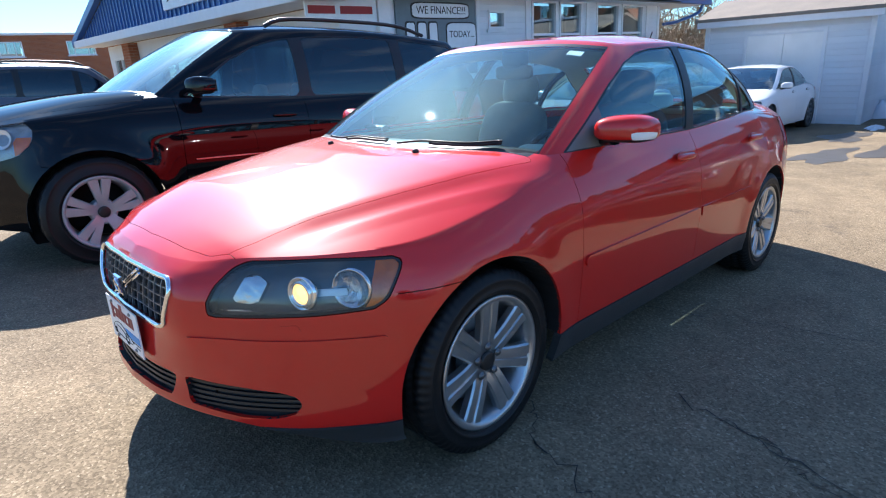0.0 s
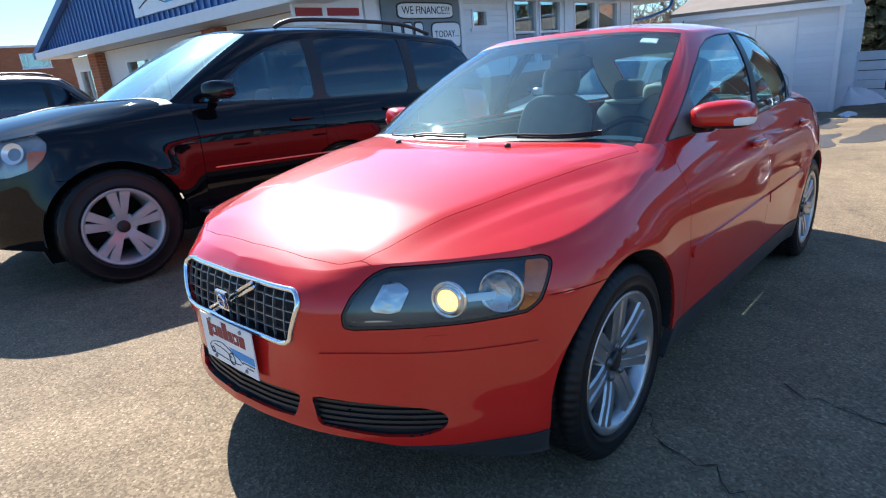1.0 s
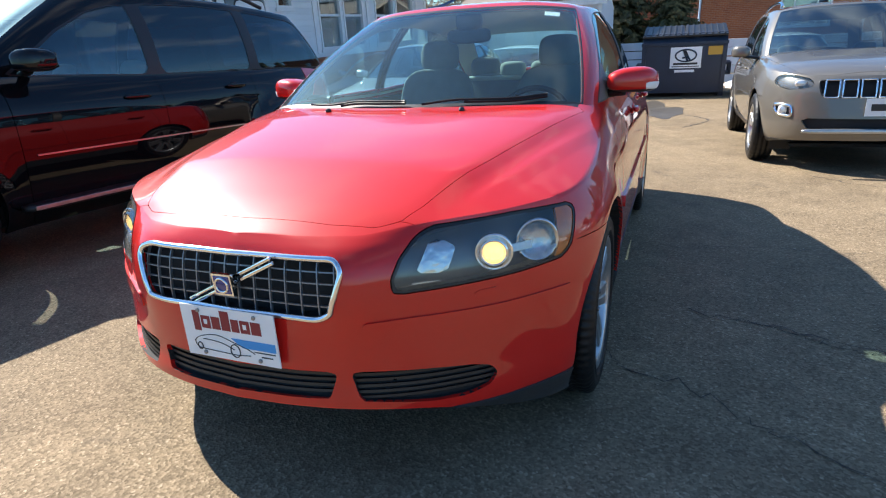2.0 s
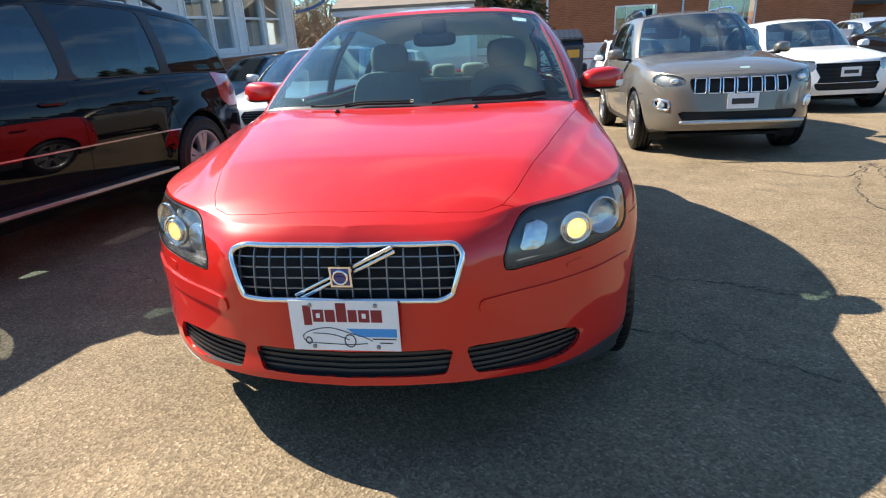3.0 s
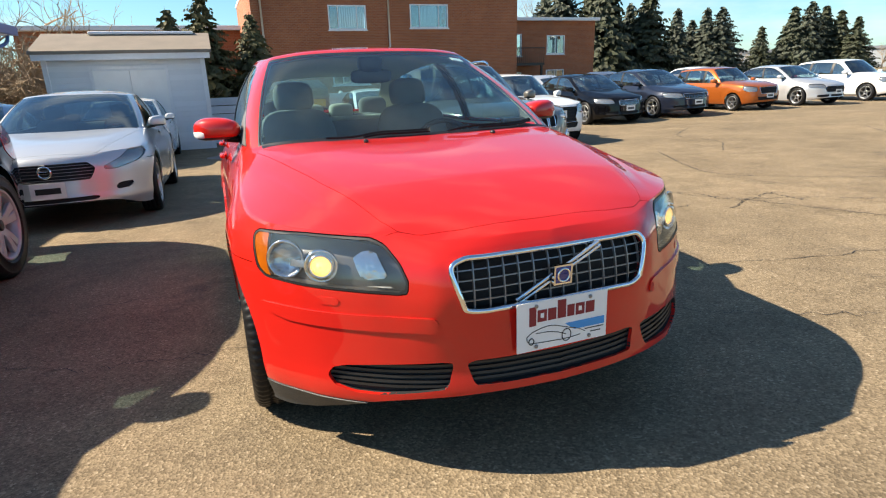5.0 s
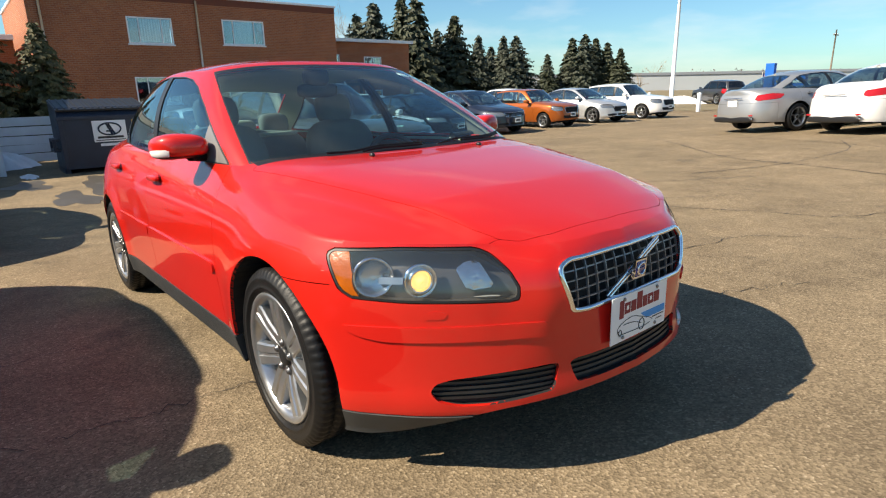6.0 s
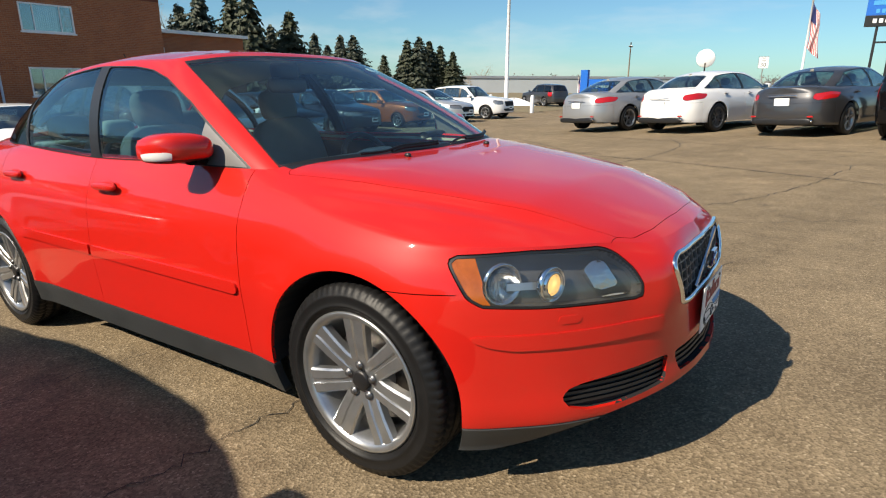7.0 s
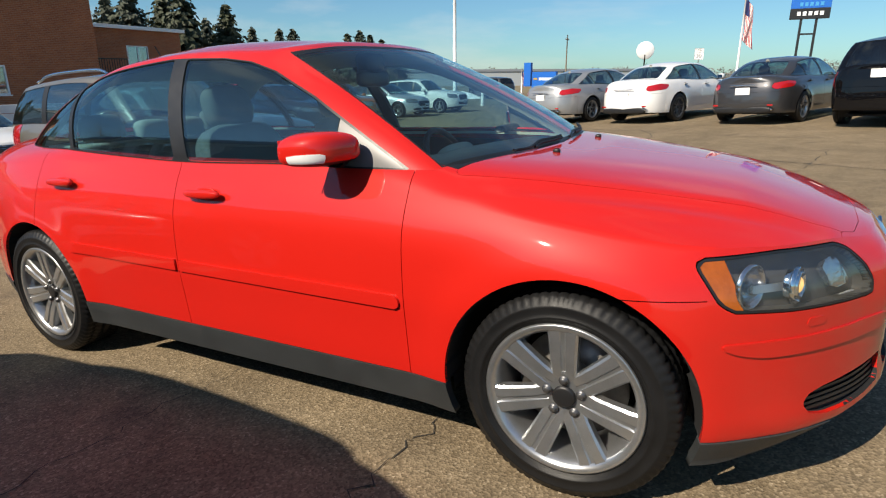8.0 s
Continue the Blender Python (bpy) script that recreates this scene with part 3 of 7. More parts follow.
    sp.set_sharp_from_angle(angle=radians(24))
    disc = mesh_of("brake_disc", lathe([(hub * .6, -.01), (rr * .74, -.01), (rr * .74, -.035), (hub * .6, -.035)][::-1], 40), STEEL)
    cap = mesh_of("hub_cap", lathe([(r * .105, h * .70), (r * .105, h * .79), (r * .08, h * .815), (0.0001, h * .82)][::-1], 28), BLACK)
    bolt = mesh_of("bolt", lathe([(.0145, .0005), (.0145, .003), (.0095, .003), (.0095, .008), (.007, .010), (0.0001, .010)][::-1], 12), NUT)
    cache[key] = (tyre, barrel, sp, disc, cap, bolt, hub, h)
    return cache[key]


def add_wheel(car, x, y, r, width, spokes, style, key, rim_mat, turn=0.0, detail=True):
    tyre, barrel, sp, disc, cap, bolt, hub, h = wheel_meshes(r, width, spokes, style, key, rim_mat)
    wheel = new("wheel", barrel)
    wheel.parent = car
    wheel.matrix_basis = pose(x, y, r, 0, 0, (0 if y > 0 else 180) + turn)
    for name, me in (("tyre", tyre), ("spokes", sp), ("hub_cap", cap)) + ((("brake_disc", disc),) if detail else ()):
        o = new(name, me)
        o.parent = wheel
    if detail:
        for i in range(5):
            a = 2 * math.pi * (i + .25) / 5
            o = new("bolt", bolt)
            o.parent = wheel
            o.matrix_basis = pose(r * .165 * math.cos(a), h * .765, r * .165 * math.sin(a))
    return wheel


def pod(sx, sy, sz, e=0.6, n=20, m=28):
    """A rounded box (superellipsoid) as a sheet."""
    la = np.linspace(-np.pi / 2, np.pi / 2, n)[:, None]
    lo = np.linspace(0, 2 * np.pi, m + 1)[None, :]
    f = lambda c: np.sign(c) * np.abs(c) ** e
    P = np.stack([sx * f(np.cos(la)) * f(np.cos(lo)), sy * f(np.cos(la)) * f(np.sin(lo)), sz * f(np.sin(la)) * np.ones_like(lo)], -1)
    V, F = grid(P)
    return V, F[:, ::-1]


SALOON = {k: v for k, v in SEDAN.items() if k not in ("nose", "ridge", "ridge_w", "ridge_at", "crease")}


def build_car(name, m, label, base, color, L=None, W=None, H=None, wb=None, fo=None, fine=False, glass_mat=None, rim_kind=None, spokes=(5, "plain"), wheel=None,
              front=None, lower=None, rails=None, tail_color=None, sheet_plate=None, interior=True, category="car", group="", body_kind="", dark_lamps=False, screen_mat=None):
    """A parked vehicle: body panels cut from smooth sheets, glass, lamps, grille, wheels, mirrors and seats."""
    s = dict(base)
    s.update(front or {})
    wb, fo, W, H = wb or s["wb"], fo or s["fo"], W or s["w"], H or s["h"]
    ro = (L - wb - fo) if L else s["ro"]
    kx = (fo / s["fo"], wb / s["wb"], ro / s["ro"])
    ky, kz = W / s["w"], H / s["h"]
    rw = wheel or s["wheel"] * kz
    arch = s["arch"] + (rw - s["wheel"]) + 0.005

    def warp(V):
        x = V[:, 0].copy()
        V[:, 0] = np.where(x < 0, x * kx[0], np.where(x < s["wb"], x * kx[1], s["wb"] * kx[1] + (x - s["wb"]) * kx[2]))
        V[:, 1] *= ky
        V[:, 2] *= kz
        return V
    sheets, arc, out = shell(s, fine)
    wall, cap, house, roof = [(warp(V), F) for V, F in sheets]
    car = root(name, m, label, category, group)
    low_mat = lower or color
    glass_mat = glass_mat or CARGLASS
    gap = 0.0014 if fine else 0.0022

    def each(pname, sheet, mat, text="", depth=0.012, lift=0.0, inner=None):
        """A pair of side panels."""
        if not len(sheet[1]):
            return
        sh = shift(sheet, lift) if lift else sheet
        full = join(sh, rim(sh, depth)) if depth else sh
        put(pname, full, mat, car, text)
        put(pname, flip(full), mat, car, text)

    def one(pname, sheet, mat, text="", depth=0.012, lift=0.0):
        """A panel that crosses the middle."""
        if not len(sheet[1]):
            return None
        sh = shift(sheet, lift) if lift else sheet
        return put(pname, join(both(sh), both(rim(sh, depth))) if depth else both(sh), mat, car, text)

    # dark inner body behind the gaps
    inner = shift(wall, -0.02)
    V = inner[0]
    for cx in (0, wb):
        r_in = np.hypot(V[:, 0] - cx, V[:, 2] - rw) - arch - .045
        inner = clip((V, inner[1]), -r_in)
        V = inner[0]
    inner = clip(inner, poly(V[:, 3:5], s["lamp"], .02) * -1)
    for q in s["intake"] + [s["grille"]]:
        inner = clip(inner, -(poly(np.abs(inner[0][:, 3:5]), q, .01)))
    one("inner_body", inner, DARK, depth=0)
    for cx in (0, wb):
        for sg in (1, -1):
            lin = lathe([(arch + .02, W - .34), (arch + .02, W - .15)], 48)
            lip = lathe([(arch + .007, W - .33), (arch + .007, W - .06)], 48)
            lip = clip((lip[0] + np.array([cx, 0, rw]), lip[1]), -.06 - lip[0][:, 2])
            V2, F2 = lin
            lin = clip((V2 + np.array([cx, 0, rw]), F2), 0.16 - (V2[:, 2] + rw))
            V3, F3 = lathe([(0.02, W - .34), (arch + .02, W - .34)], 48)
            wallin = clip((V3 + np.array([cx, 0, rw]), F3), 0.16 - (V3[:, 2] + rw))
            lin = join(lin, wallin, lip)
            put("wheel_liner", lin if sg > 0 else flip(lin), DARK, car)
    pan = box(-fo * .5, wb + ro * .6, -W * .66, W * .66, .215 * kz, .25 * kz)
    part("floor_pan", pan, DARK, car)

    # --- wall ---
    for cx in (0, wb):
        V = wall[0]
        r = np.where(V[:, 1] > W * .5, np.hypot(V[:, 0] - cx, V[:, 2] - rw) - arch, 1)
        wall = clip(wall, -r)
    q = lambda sh: sh[0][:, 3:5]
    lamp, wall = split(wall, poly(q(wall), s["lamp"], .018), gap)
    holes = []
    for pl in s["intake"]:
        hole, wall = split(wall, poly(q(wall), pl if pl[0][0] > 0 else [(-pl[1][0], pl[1][1])] + pl[1:3] + [(-pl[2][0], pl[2][1])], .014))
        holes.append(hole)
    gr = s["grille"]
    gpoly = [(-gr[1][0], gr[1][1])] + gr[1:-1] + [(-gr[-2][0], gr[-2][1])]
    grille, wall = split(wall, poly(q(wall), gpoly, .03 if fine else .02))
    tail, wall = split(wall, poly(q(wall), s["tail"], .02), gap)
    sill_z = lambda sh: np.interp(sh[0][:, 5], (0, s["wb"]), s["sill"])
    X = lambda sh: sh[0][:, 5]
    x1, x2, x3 = s["seams"]
    if lower:
        f = np.maximum(q(wall)[:, 1] - np.where(X(wall) < 0, s["sill"][0] - .044, sill_z(wall)), -(X(wall) + s["fo"] * .80))
        skirt, wall = split(wall, f, gap)
        each("lower_trim", skirt, low_mat, depth=0.03, lift=0.004)
    frontp, rest = split(wall, np.maximum(X(wall) + .05, np.where(X(wall) < -s["fo"] * .44, -1, q(wall)[:, 1] - s["bumper_z"])), gap)
    fender, rest = split(rest, X(rest) - x1, gap)
    door1, rest = split(rest, X(rest) - x2, gap)
    door2, rest = split(rest, X(rest) - x3, gap)
    rearb, quarter = split(rest, np.maximum(s["wb"] + s["ro"] * .5 - X(rest), q(rest)[:, 1] - s["bumper_z"] * 1.1), gap)

    # --- cap ---
    ty = lambda sh: sh[0][:, 6]
    pq = lambda sh: sh[0][:, 5:7]
    lowp = [(x, y) for x, y in s["low"]]
    ring_poly = lowp + [(x, -y) for x, y in lowp[::-1][1:-1]]
    _, cap = split(cap, poly(pq(cap), ring_poly) + 0.012)
    hp = s["hood"]
    hood, cap = split(cap, poly(pq(cap), [(x, y) for x, y in hp] + [(x, -y) for x, y in hp[::-1][1:-1]], .02), gap * .6)
    nose, cap = split(cap, X(cap) - np.interp(ty(cap), [p[1] for p in hp[1:4]], [p[0] for p in hp[1:4]]), gap * .5)
    cowl, cap = split(cap, np.maximum(X(cap) - hp[-1][0] - .28, ty(cap) - np.interp(X(cap), [p[0] for p in hp[::-1][:5]], [p[1] for p in hp[::-1][:5]])), 0)
    lid, cap = split(cap, np.maximum(s["wb"] + s["ro"] * .42 - X(cap), ty(cap) - .62 * s["w"]), gap)
    f_top, cap = split(cap, X(cap) - x1, gap)
    d1_top, cap = split(cap, X(cap) - x2, gap)
    d2_top, q_top = split(cap, X(cap) - x3, gap)
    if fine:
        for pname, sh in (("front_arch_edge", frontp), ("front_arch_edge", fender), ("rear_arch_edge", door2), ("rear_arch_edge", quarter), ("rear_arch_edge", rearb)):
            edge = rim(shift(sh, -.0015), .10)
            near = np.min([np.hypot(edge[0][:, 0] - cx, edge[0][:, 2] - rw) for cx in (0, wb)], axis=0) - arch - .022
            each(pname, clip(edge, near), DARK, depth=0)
    one("front_bumper", weld(join(frontp, nose)), color)
    one("bonnet", hood, color)
    each("cowl", cowl, BLACK)
    each("front_fender", weld(join(fender, f_top)), color)
    each("front_door", weld(join(door1, d1_top)), color)
    each("rear_door", weld(join(door2, d2_top)), color)
    each("rear_quarter_panel", weld(join(quarter, q_top)), color)
    one("rear_bumper", rearb, color)
    one("boot_lid", lid, color)

    # --- glasshouse ---
    g = lambda sh: sh[0][:, 3:5]
    w0, w1 = s["side_w"]
    h0, h1 = s["glass_h"]
    kmax = len(s["low"]) - 1
    screen, house = split(house, np.maximum(np.abs(g(house)[:, 0]) - s["ws_w"], np.maximum(g(house)[:, 1] - .955, .015 - g(house)[:, 1])), 0)
    back, house = split(house, np.maximum(8.3 - g(house)[:, 0], np.maximum(g(house)[:, 1] - .94, .06 - g(house)[:, 1])), 0)
    corner = np.array([(w0 + .02, h0 - .02), (w1, h0 - .02), (w1 - .02, h0 + .06), (w1 - .25, h1 - .10), (w1 - .6, h1 - .01), (5.0, h1 + .02), (w0 + .95, h1 - .01), (w0 + .5, h1 - .05), (w0 + .24, h1 - .15), (w0 + .08, h1 - .38)]) * (.25, 1)
    dlo, house = split(house, poly(g(house) * (.25, 1), corner, .02), 0)
    V = g(dlo) * (.25, 1)
    d = poly(V, corner, .02)
    px = s["pillars"]
    xb = X(dlo) - s.get("pillar_lean", 0) * g(dlo)[:, 1]
    bars = np.minimum(np.maximum(px[0] - xb, xb - px[1]), np.maximum(px[2] - xb, xb - px[3]))
    panes = np.maximum(d + .012, -bars)
    pane, frame_trim = split(dlo, panes, 0)
    lean = lambda sh: X(sh) - s.get("pillar_lean", 0) * g(sh)[:, 1]
    p1, p23 = split(pane, lean(pane) - (px[0] + px[1]) / 2)
    p2, p3 = split(p23, lean(p23) - (px[2] + px[3]) / 2)
    frit = None
    if fine:
        scr, frit = split(screen, np.maximum(np.abs(g(screen)[:, 0]) - s["ws_w"] + .035, np.maximum(g(screen)[:, 1] - .925, .05 - g(screen)[:, 1])), 0)
        one("windscreen", scr, SCREEN, depth=0)
        one("windscreen_border", frit, BLACK, depth=0.006)
    else:
        one("windscreen", screen, screen_mat or glass_mat, depth=0)
    one("rear_window", back, glass_mat, depth=0)
    each("window_frame", frame_trim, BLACK, depth=0.02)
    if fine:
        sail, p1 = split(p1, X(p1) - .80, .003)
        each("mirror_sail_panel", sail, SAIL, depth=.004)
    for pname, sh in (("front_side_window", p1), ("rear_side_window", p2), ("quarter_window", p3)):
        each(pname, shift(sh, -.004), glass_mat if pname == "front_side_window" or body_kind != "tint" else TINTED, depth=0)
    one("roof", weld(join(house, roof)), color, depth=0.02)
    headlining = shift(clip(roof, -1 + 0 * roof[0][:, 0]), -0.035)
    one("headlining", headlining, BEIGE if fine else SEAT, depth=0)

    # --- lamps, grille, intakes, plate ---
    if not fine:
        each("headlamp", shift(lamp, -.002), CLEAR, "clear plastic lens", depth=0)
        each("headlamp_housing", shift(lamp, -.028), LAMPIN if dark_lamps else LAMPMID, depth=0)
    else:
        lens, seal = split(lamp, poly(q(lamp), s["lamp"], .018) + .008)
        amber, lens = split(lens, np.maximum(.950 + .35 * (q(lens)[:, 1] - .70) - q(lens)[:, 0], .068 - np.hypot(q(lens)[:, 0] - .875, q(lens)[:, 1] - .668)))
        each("headlamp", shift(lens, -.002), CLEAR, "clear plastic lens", depth=0)
        each("corner_lens", shift(amber, -.002), AMBER, "amber corner lens", depth=.01)
        each("headlamp_seal", join(seal, rim(shift(lamp, .001), .03)), BLACK, depth=0)
    each("tail_lamp", shift(tail, .004), tail_color or REDLENS, "red plastic lens", depth=0.02)
    for hole in holes:
        back_sheet = shift(hole, -.022)
        (one if len(hole[0]) and np.abs(hole[0][:, 1]).min() < .02 else each)("air_intake", join(back_sheet, rim(hole, .022)), DARK, depth=0)
    trim_in = shift(house, -.03)
    one("pillar_trim", trim_in, BEIGE if fine else SEAT, depth=0)
    return car, s, dict(hood=hood, door1=door1, door2=door2, frontp=frontp, car=car, grille=grille, holes=holes, lamp=lamp, wall=wall, X=X, q=q, each=each, one=one, arc=arc, out=out, wb=wb, fo=fo, W=W, H=H, kz=kz, ky=ky, rw=rw, arch=arch, ro=ro, screen=screen, g=g, kx=kx, lamp_poly=s["lamp"])


def stripes(sheet, coord, pitch, width, offset=0.0):
    """Bands of a sheet, along one of its columns, at regular steps."""
    lo, hi = sheet[0][:, coord].min(), sheet[0][:, coord].max()
    out, n = [], math.ceil((lo - offset) / pitch)
    while offset + n * pitch < hi:
        out.append(strip(sheet, coord, offset + n * pitch, width))
        n += 1
    return out


def strip(sheet, col, at, width):
    """The band of a sheet where a column lies within width / 2 of a value."""
    a = clip(sheet, sheet[0][:, col] - at - width / 2)
    return clip(a, at - width / 2 - a[0][:, col]) if len(a[1]) else a


def mirror_pair(car, at, size, color, sg_mat=None, stalk=BLACK):
    """Door mirrors: a coloured cap, flat below and tapering to the door, on a broad black foot; glass towards the rear."""
    sx, sy, sz = size
    x, y, z = at
    V, F = pod(sx, sy, sz, e=.62, n=30, m=44)
    V = V.copy()
    out = V[:, 1] / sy
    V[:, 2] = np.where(V[:, 2] < 0, V[:, 2] * .72, V[:, 2] * (1 - .16 * np.clip(out, -1, 1) ** 2)) * (1 + .10 * out)
    V[:, 0] += 0.30 * V[:, 1] + .02 * np.abs(out) ** 3
    under = V[:, 2] + sz * .50
    cap, foot = split((V, F), -under)
    lens = None
    if sg_mat:
        o, h = cap[0][:, 1] / sy, cap[0][:, 2] / sz
        lens, cap = split(cap, np.maximum(.56 - o, np.maximum(h + .06 - .30 * (o - .6), cap[0][:, 0] - .30 * cap[0][:, 1] - .3 * sx)))
    for sg in (1, -1):
        side = (lambda sh: sh) if sg > 0 else flip
        ob = put("mirror", side(cap), color, car, m=pose(x, sg * y, z))
        put("mirror_underside", side(foot), stalk, ob)
        if lens:
            put("turn_signal", side(join(shift(lens, .0015), rim(shift(lens, .0015), .004))), sg_mat, ob, "white turn signal lens")
        bm = slab([(-sy * .84, -sz * .46), (sy * .78, -sz * .50), (sy * .82, sz * .66), (-sy * .80, sz * .68)], .004, "x", bevel=.003)
        part("mirror_glass", bm, CHROME, ob, m=pose(sx * .99, 0, 0, 0, 0, -16 * sg))
        arm = np.array([(.035, -sy - .10, -sz * .95), (.01, -sy * .95, -sz * .80), (-.01, -sy * .3, -sz * .62)])
        V2, F2 = tube(spline(arm, 9), .024, 12)
        V2 = np.c_[V2[:, 0] * 1.5, V2[:, 1], V2[:, 2] * .8 - sz * .12]
        put("mirror_base", side((V2, F2)), stalk, ob)


def bar_grille(k, n_h=4, n_v=0, mat=CHROME, frame_mat=CHROME, back=DARK, frame_w=.012, bar=.006, depth=.03, tilt=0):
    """Grille: dark back, frame and bars on the sheet of the opening."""
    sh = k["grille"]
    if not len(sh[1]):
        return
    k["one"]("grille", join(shift(sh, -depth), rim(sh, depth)), back, depth=0)
    z, a = sh[0][:, 4], sh[0][:, 3]
    if n_h:
        pitch = (z.max() - z.min()) / n_h
        for b in stripes(sh, 4, pitch, bar, z.min() + pitch / 2):
            k["one"]("grille_bar", shift(b, -.008), mat, depth=.01)
    if n_v:
        pitch = a.max() / n_v
        for b in stripes(sh, 3, pitch, bar, pitch / 2):
            k["each"]("grille_upright", shift(b, -.006), mat, depth=.01)
    if frame_mat:
        loop = boundary(sh)
        for sg in (1, -1):
            pts = loop * (1, sg, 1)
            put("grille_frame", tube(pts, frame_w / 2, 8), frame_mat, k["car"])


def boundary(sheet):
    """The open edge of a half sheet as a line of points, from the middle round to the middle."""
    V, F = sheet
    nxt = dict(open_edges(sheet).tolist())
    starts = [i for i in nxt if i not in nxt.values()] or [next(iter(nxt))]
    best = []
    for s0 in starts:
        line, c = [s0], s0
        while c in nxt and len(line) < 4000:
            c = nxt[c]
            if c == s0:
                line.append(c)
                break
            line.append(c)
        if len(line) > len(best):
            best = line
    P = V[best, :3]
    keep = [0]
    for i in range(1, len(P)):
        if np.linalg.norm(P[i] - P[keep[-1]]) > .006:
            keep.append(i)
    return P[keep]


def seats(car, k, mat, cols=2, z0=.30, x0=None, rear=True):
    """Front seats with headrests, a rear bench, a dashboard and a steering wheel."""
    kz, W = k["kz"], k["W"]
    fx = k["wb"] * .50 if x0 is None else x0
    hy = W * .44
    rows = [(fx, hy), (fx, -hy)]
    for x, y in rows:
        V, F = pod(.25, .25, .09, e=.5, n=12, m=20)
        put("seat_cushion", (V, F), mat, car, m=pose(x - .05, y, (z0 + .12) * kz))
        V, F = pod(.075, .245, .33, e=.5, n=14, m=20)
        put("seat_back", (V, F), mat, car, m=pose(x + .27, y, (z0 + .47) * kz, 0, 16, 0))
        V, F = pod(.05, .125, .095, e=.6, n=12, m=18)
        put("headrest", (V, F), mat, car, m=pose(x + .385, y, (z0 + .865) * kz, 0, 10, 0))
    if rear:
        V, F = pod(.25, W * .72, .09, e=.4, n=12, m=24)
        put("rear_seat_cushion", (V, F), mat, car, m=pose(fx + .95, 0, (z0 + .14) * kz))
        V, F = pod(.08, W * .70, .30, e=.4, n=12, m=24)
        put("rear_seat_back", (V, F), mat, car, m=pose(fx + 1.25, 0, (z0 + .44) * kz, 0, 18, 0))
        for y in (hy, -hy):
            V, F = pod(.045, .12, .08, e=.6, n=10, m=16)
            put("rear_headrest", (V, F), mat, car, m=pose(fx + 1.37, y, (z0 + .78) * kz, 0, 10, 0))
    V, F = pod(.28, W * .80, .13, e=.45, n=14, m=28)
    put("dashboard", (V, F), BLACK, car, m=pose(fx - .62, 0, (z0 + .50) * kz, 0, 8, 0))
    th = np.linspace(0, 2 * np.pi, 25)
    ringp = np.stack([0 * th, .185 * np.cos(th), .185 * np.sin(th)], 1)
    wheel = put("steering_wheel", tube(ringp, .016, 8, closed=True), BLACK, car, m=pose(fx - .33, -hy, (z0 + .52) * kz, 0, 25, 0))
    put("steering_hub", pod(.03, .18, .05, e=.7, n=8, m=12), BLACK, wheel)


def plain_plate(car, x, y, z, face=-1, w=.305, h=.152, mat=None, bars=True, lean=0):
    """A number plate with plain bars for its writing."""
    p = part("number_plate", slab([(-w / 2, -h / 2), (w / 2, -h / 2), (w / 2, h / 2), (-w / 2, h / 2)], .004, "x", .001), mat or PLATE, car, "white number plate", m=pose(x, y, z, 0, lean, 180 if face > 0 else 0) @ pose(-.004, 0, 0))
    if bars:
        part("lettering", box(-.0015, 0, -w * .36, w * .36, -h * .2, h * .18), INKBLACK, p)
    return p


def handles(car, k, mat, spots, size=(.095, .016, .016)):
    for x, y, z in spots:
        for sg in (1, -1):
            put("door_handle", pod(*size, e=.7, n=12, m=20), mat, car, m=pose(x, sg * y, z))
            # dark oval paints the hollow's shade; on the red car it keeps the paint
            put("handle_recess", pod(size[0] * .62, .006, .026, e=.8, n=8, m=16), DARK if mat is not RED else mat, car, m=pose(x, sg * (y - .019), z))


def band(sheet, f, lift, k, name, mat, mid=False, depth=.012):
    """A raised strip: the part of a sheet where f is below 0, lifted."""
    b = shift(clip(sheet, f), lift)
    (k["one"] if mid else k["each"])(name, b, mat, "", depth)


def nearest(sheet, col, target):
    """The point and normal of a sheet nearest to a place in two of its columns."""
    V, F = sheet
    i = int(np.argmin(np.sum((V[:, col] - np.array(target)) ** 2, 1)))
    return V[i, :3], normals(V, F)[i]


# ---- ground ----
def soft(v, lo, hi, k=1.2):
    """v, levelled off smoothly outside lo..hi."""
    v = np.asarray(v, float)
    return lo + k * np.logaddexp(0, (v - lo) / k) - k * np.logaddexp(0, (v - hi) / k)


def ground_z(x, y):
    f = lambda x, y: -0.0531 * soft(x, -7, 13) - 0.002 * soft(y, -17, 9) + 0.020 * (soft(-np.asarray(y, float), 6, 17) - 6)
    return f(x, y) - f(0.0, 0.0)


def stand(x, y, yaw=0.0, dz=0.0):
    """The pose of a thing that stands square on the ground there."""
    e = 0.8
    gx, gy = (ground_z(x + e, y) - ground_z(x - e, y)) / (2 * e), (ground_z(x, y + e) - ground_z(x, y - e)) / (2 * e)
    q = Vector((0, 0, 1)).rotation_difference(Vector((-gx, -gy, 1)).normalized())
    return Matrix.Translation((x, y, float(ground_z(x, y)) + dz)) @ q.to_matrix().to_4x4() @ pose(0, 0, 0, 0, 0, yaw)


def upright(x, y, yaw=0.0, dz=0.0):
    return pose(x, y, float(ground_z(x, y)) + dz, 0, 0, yaw)


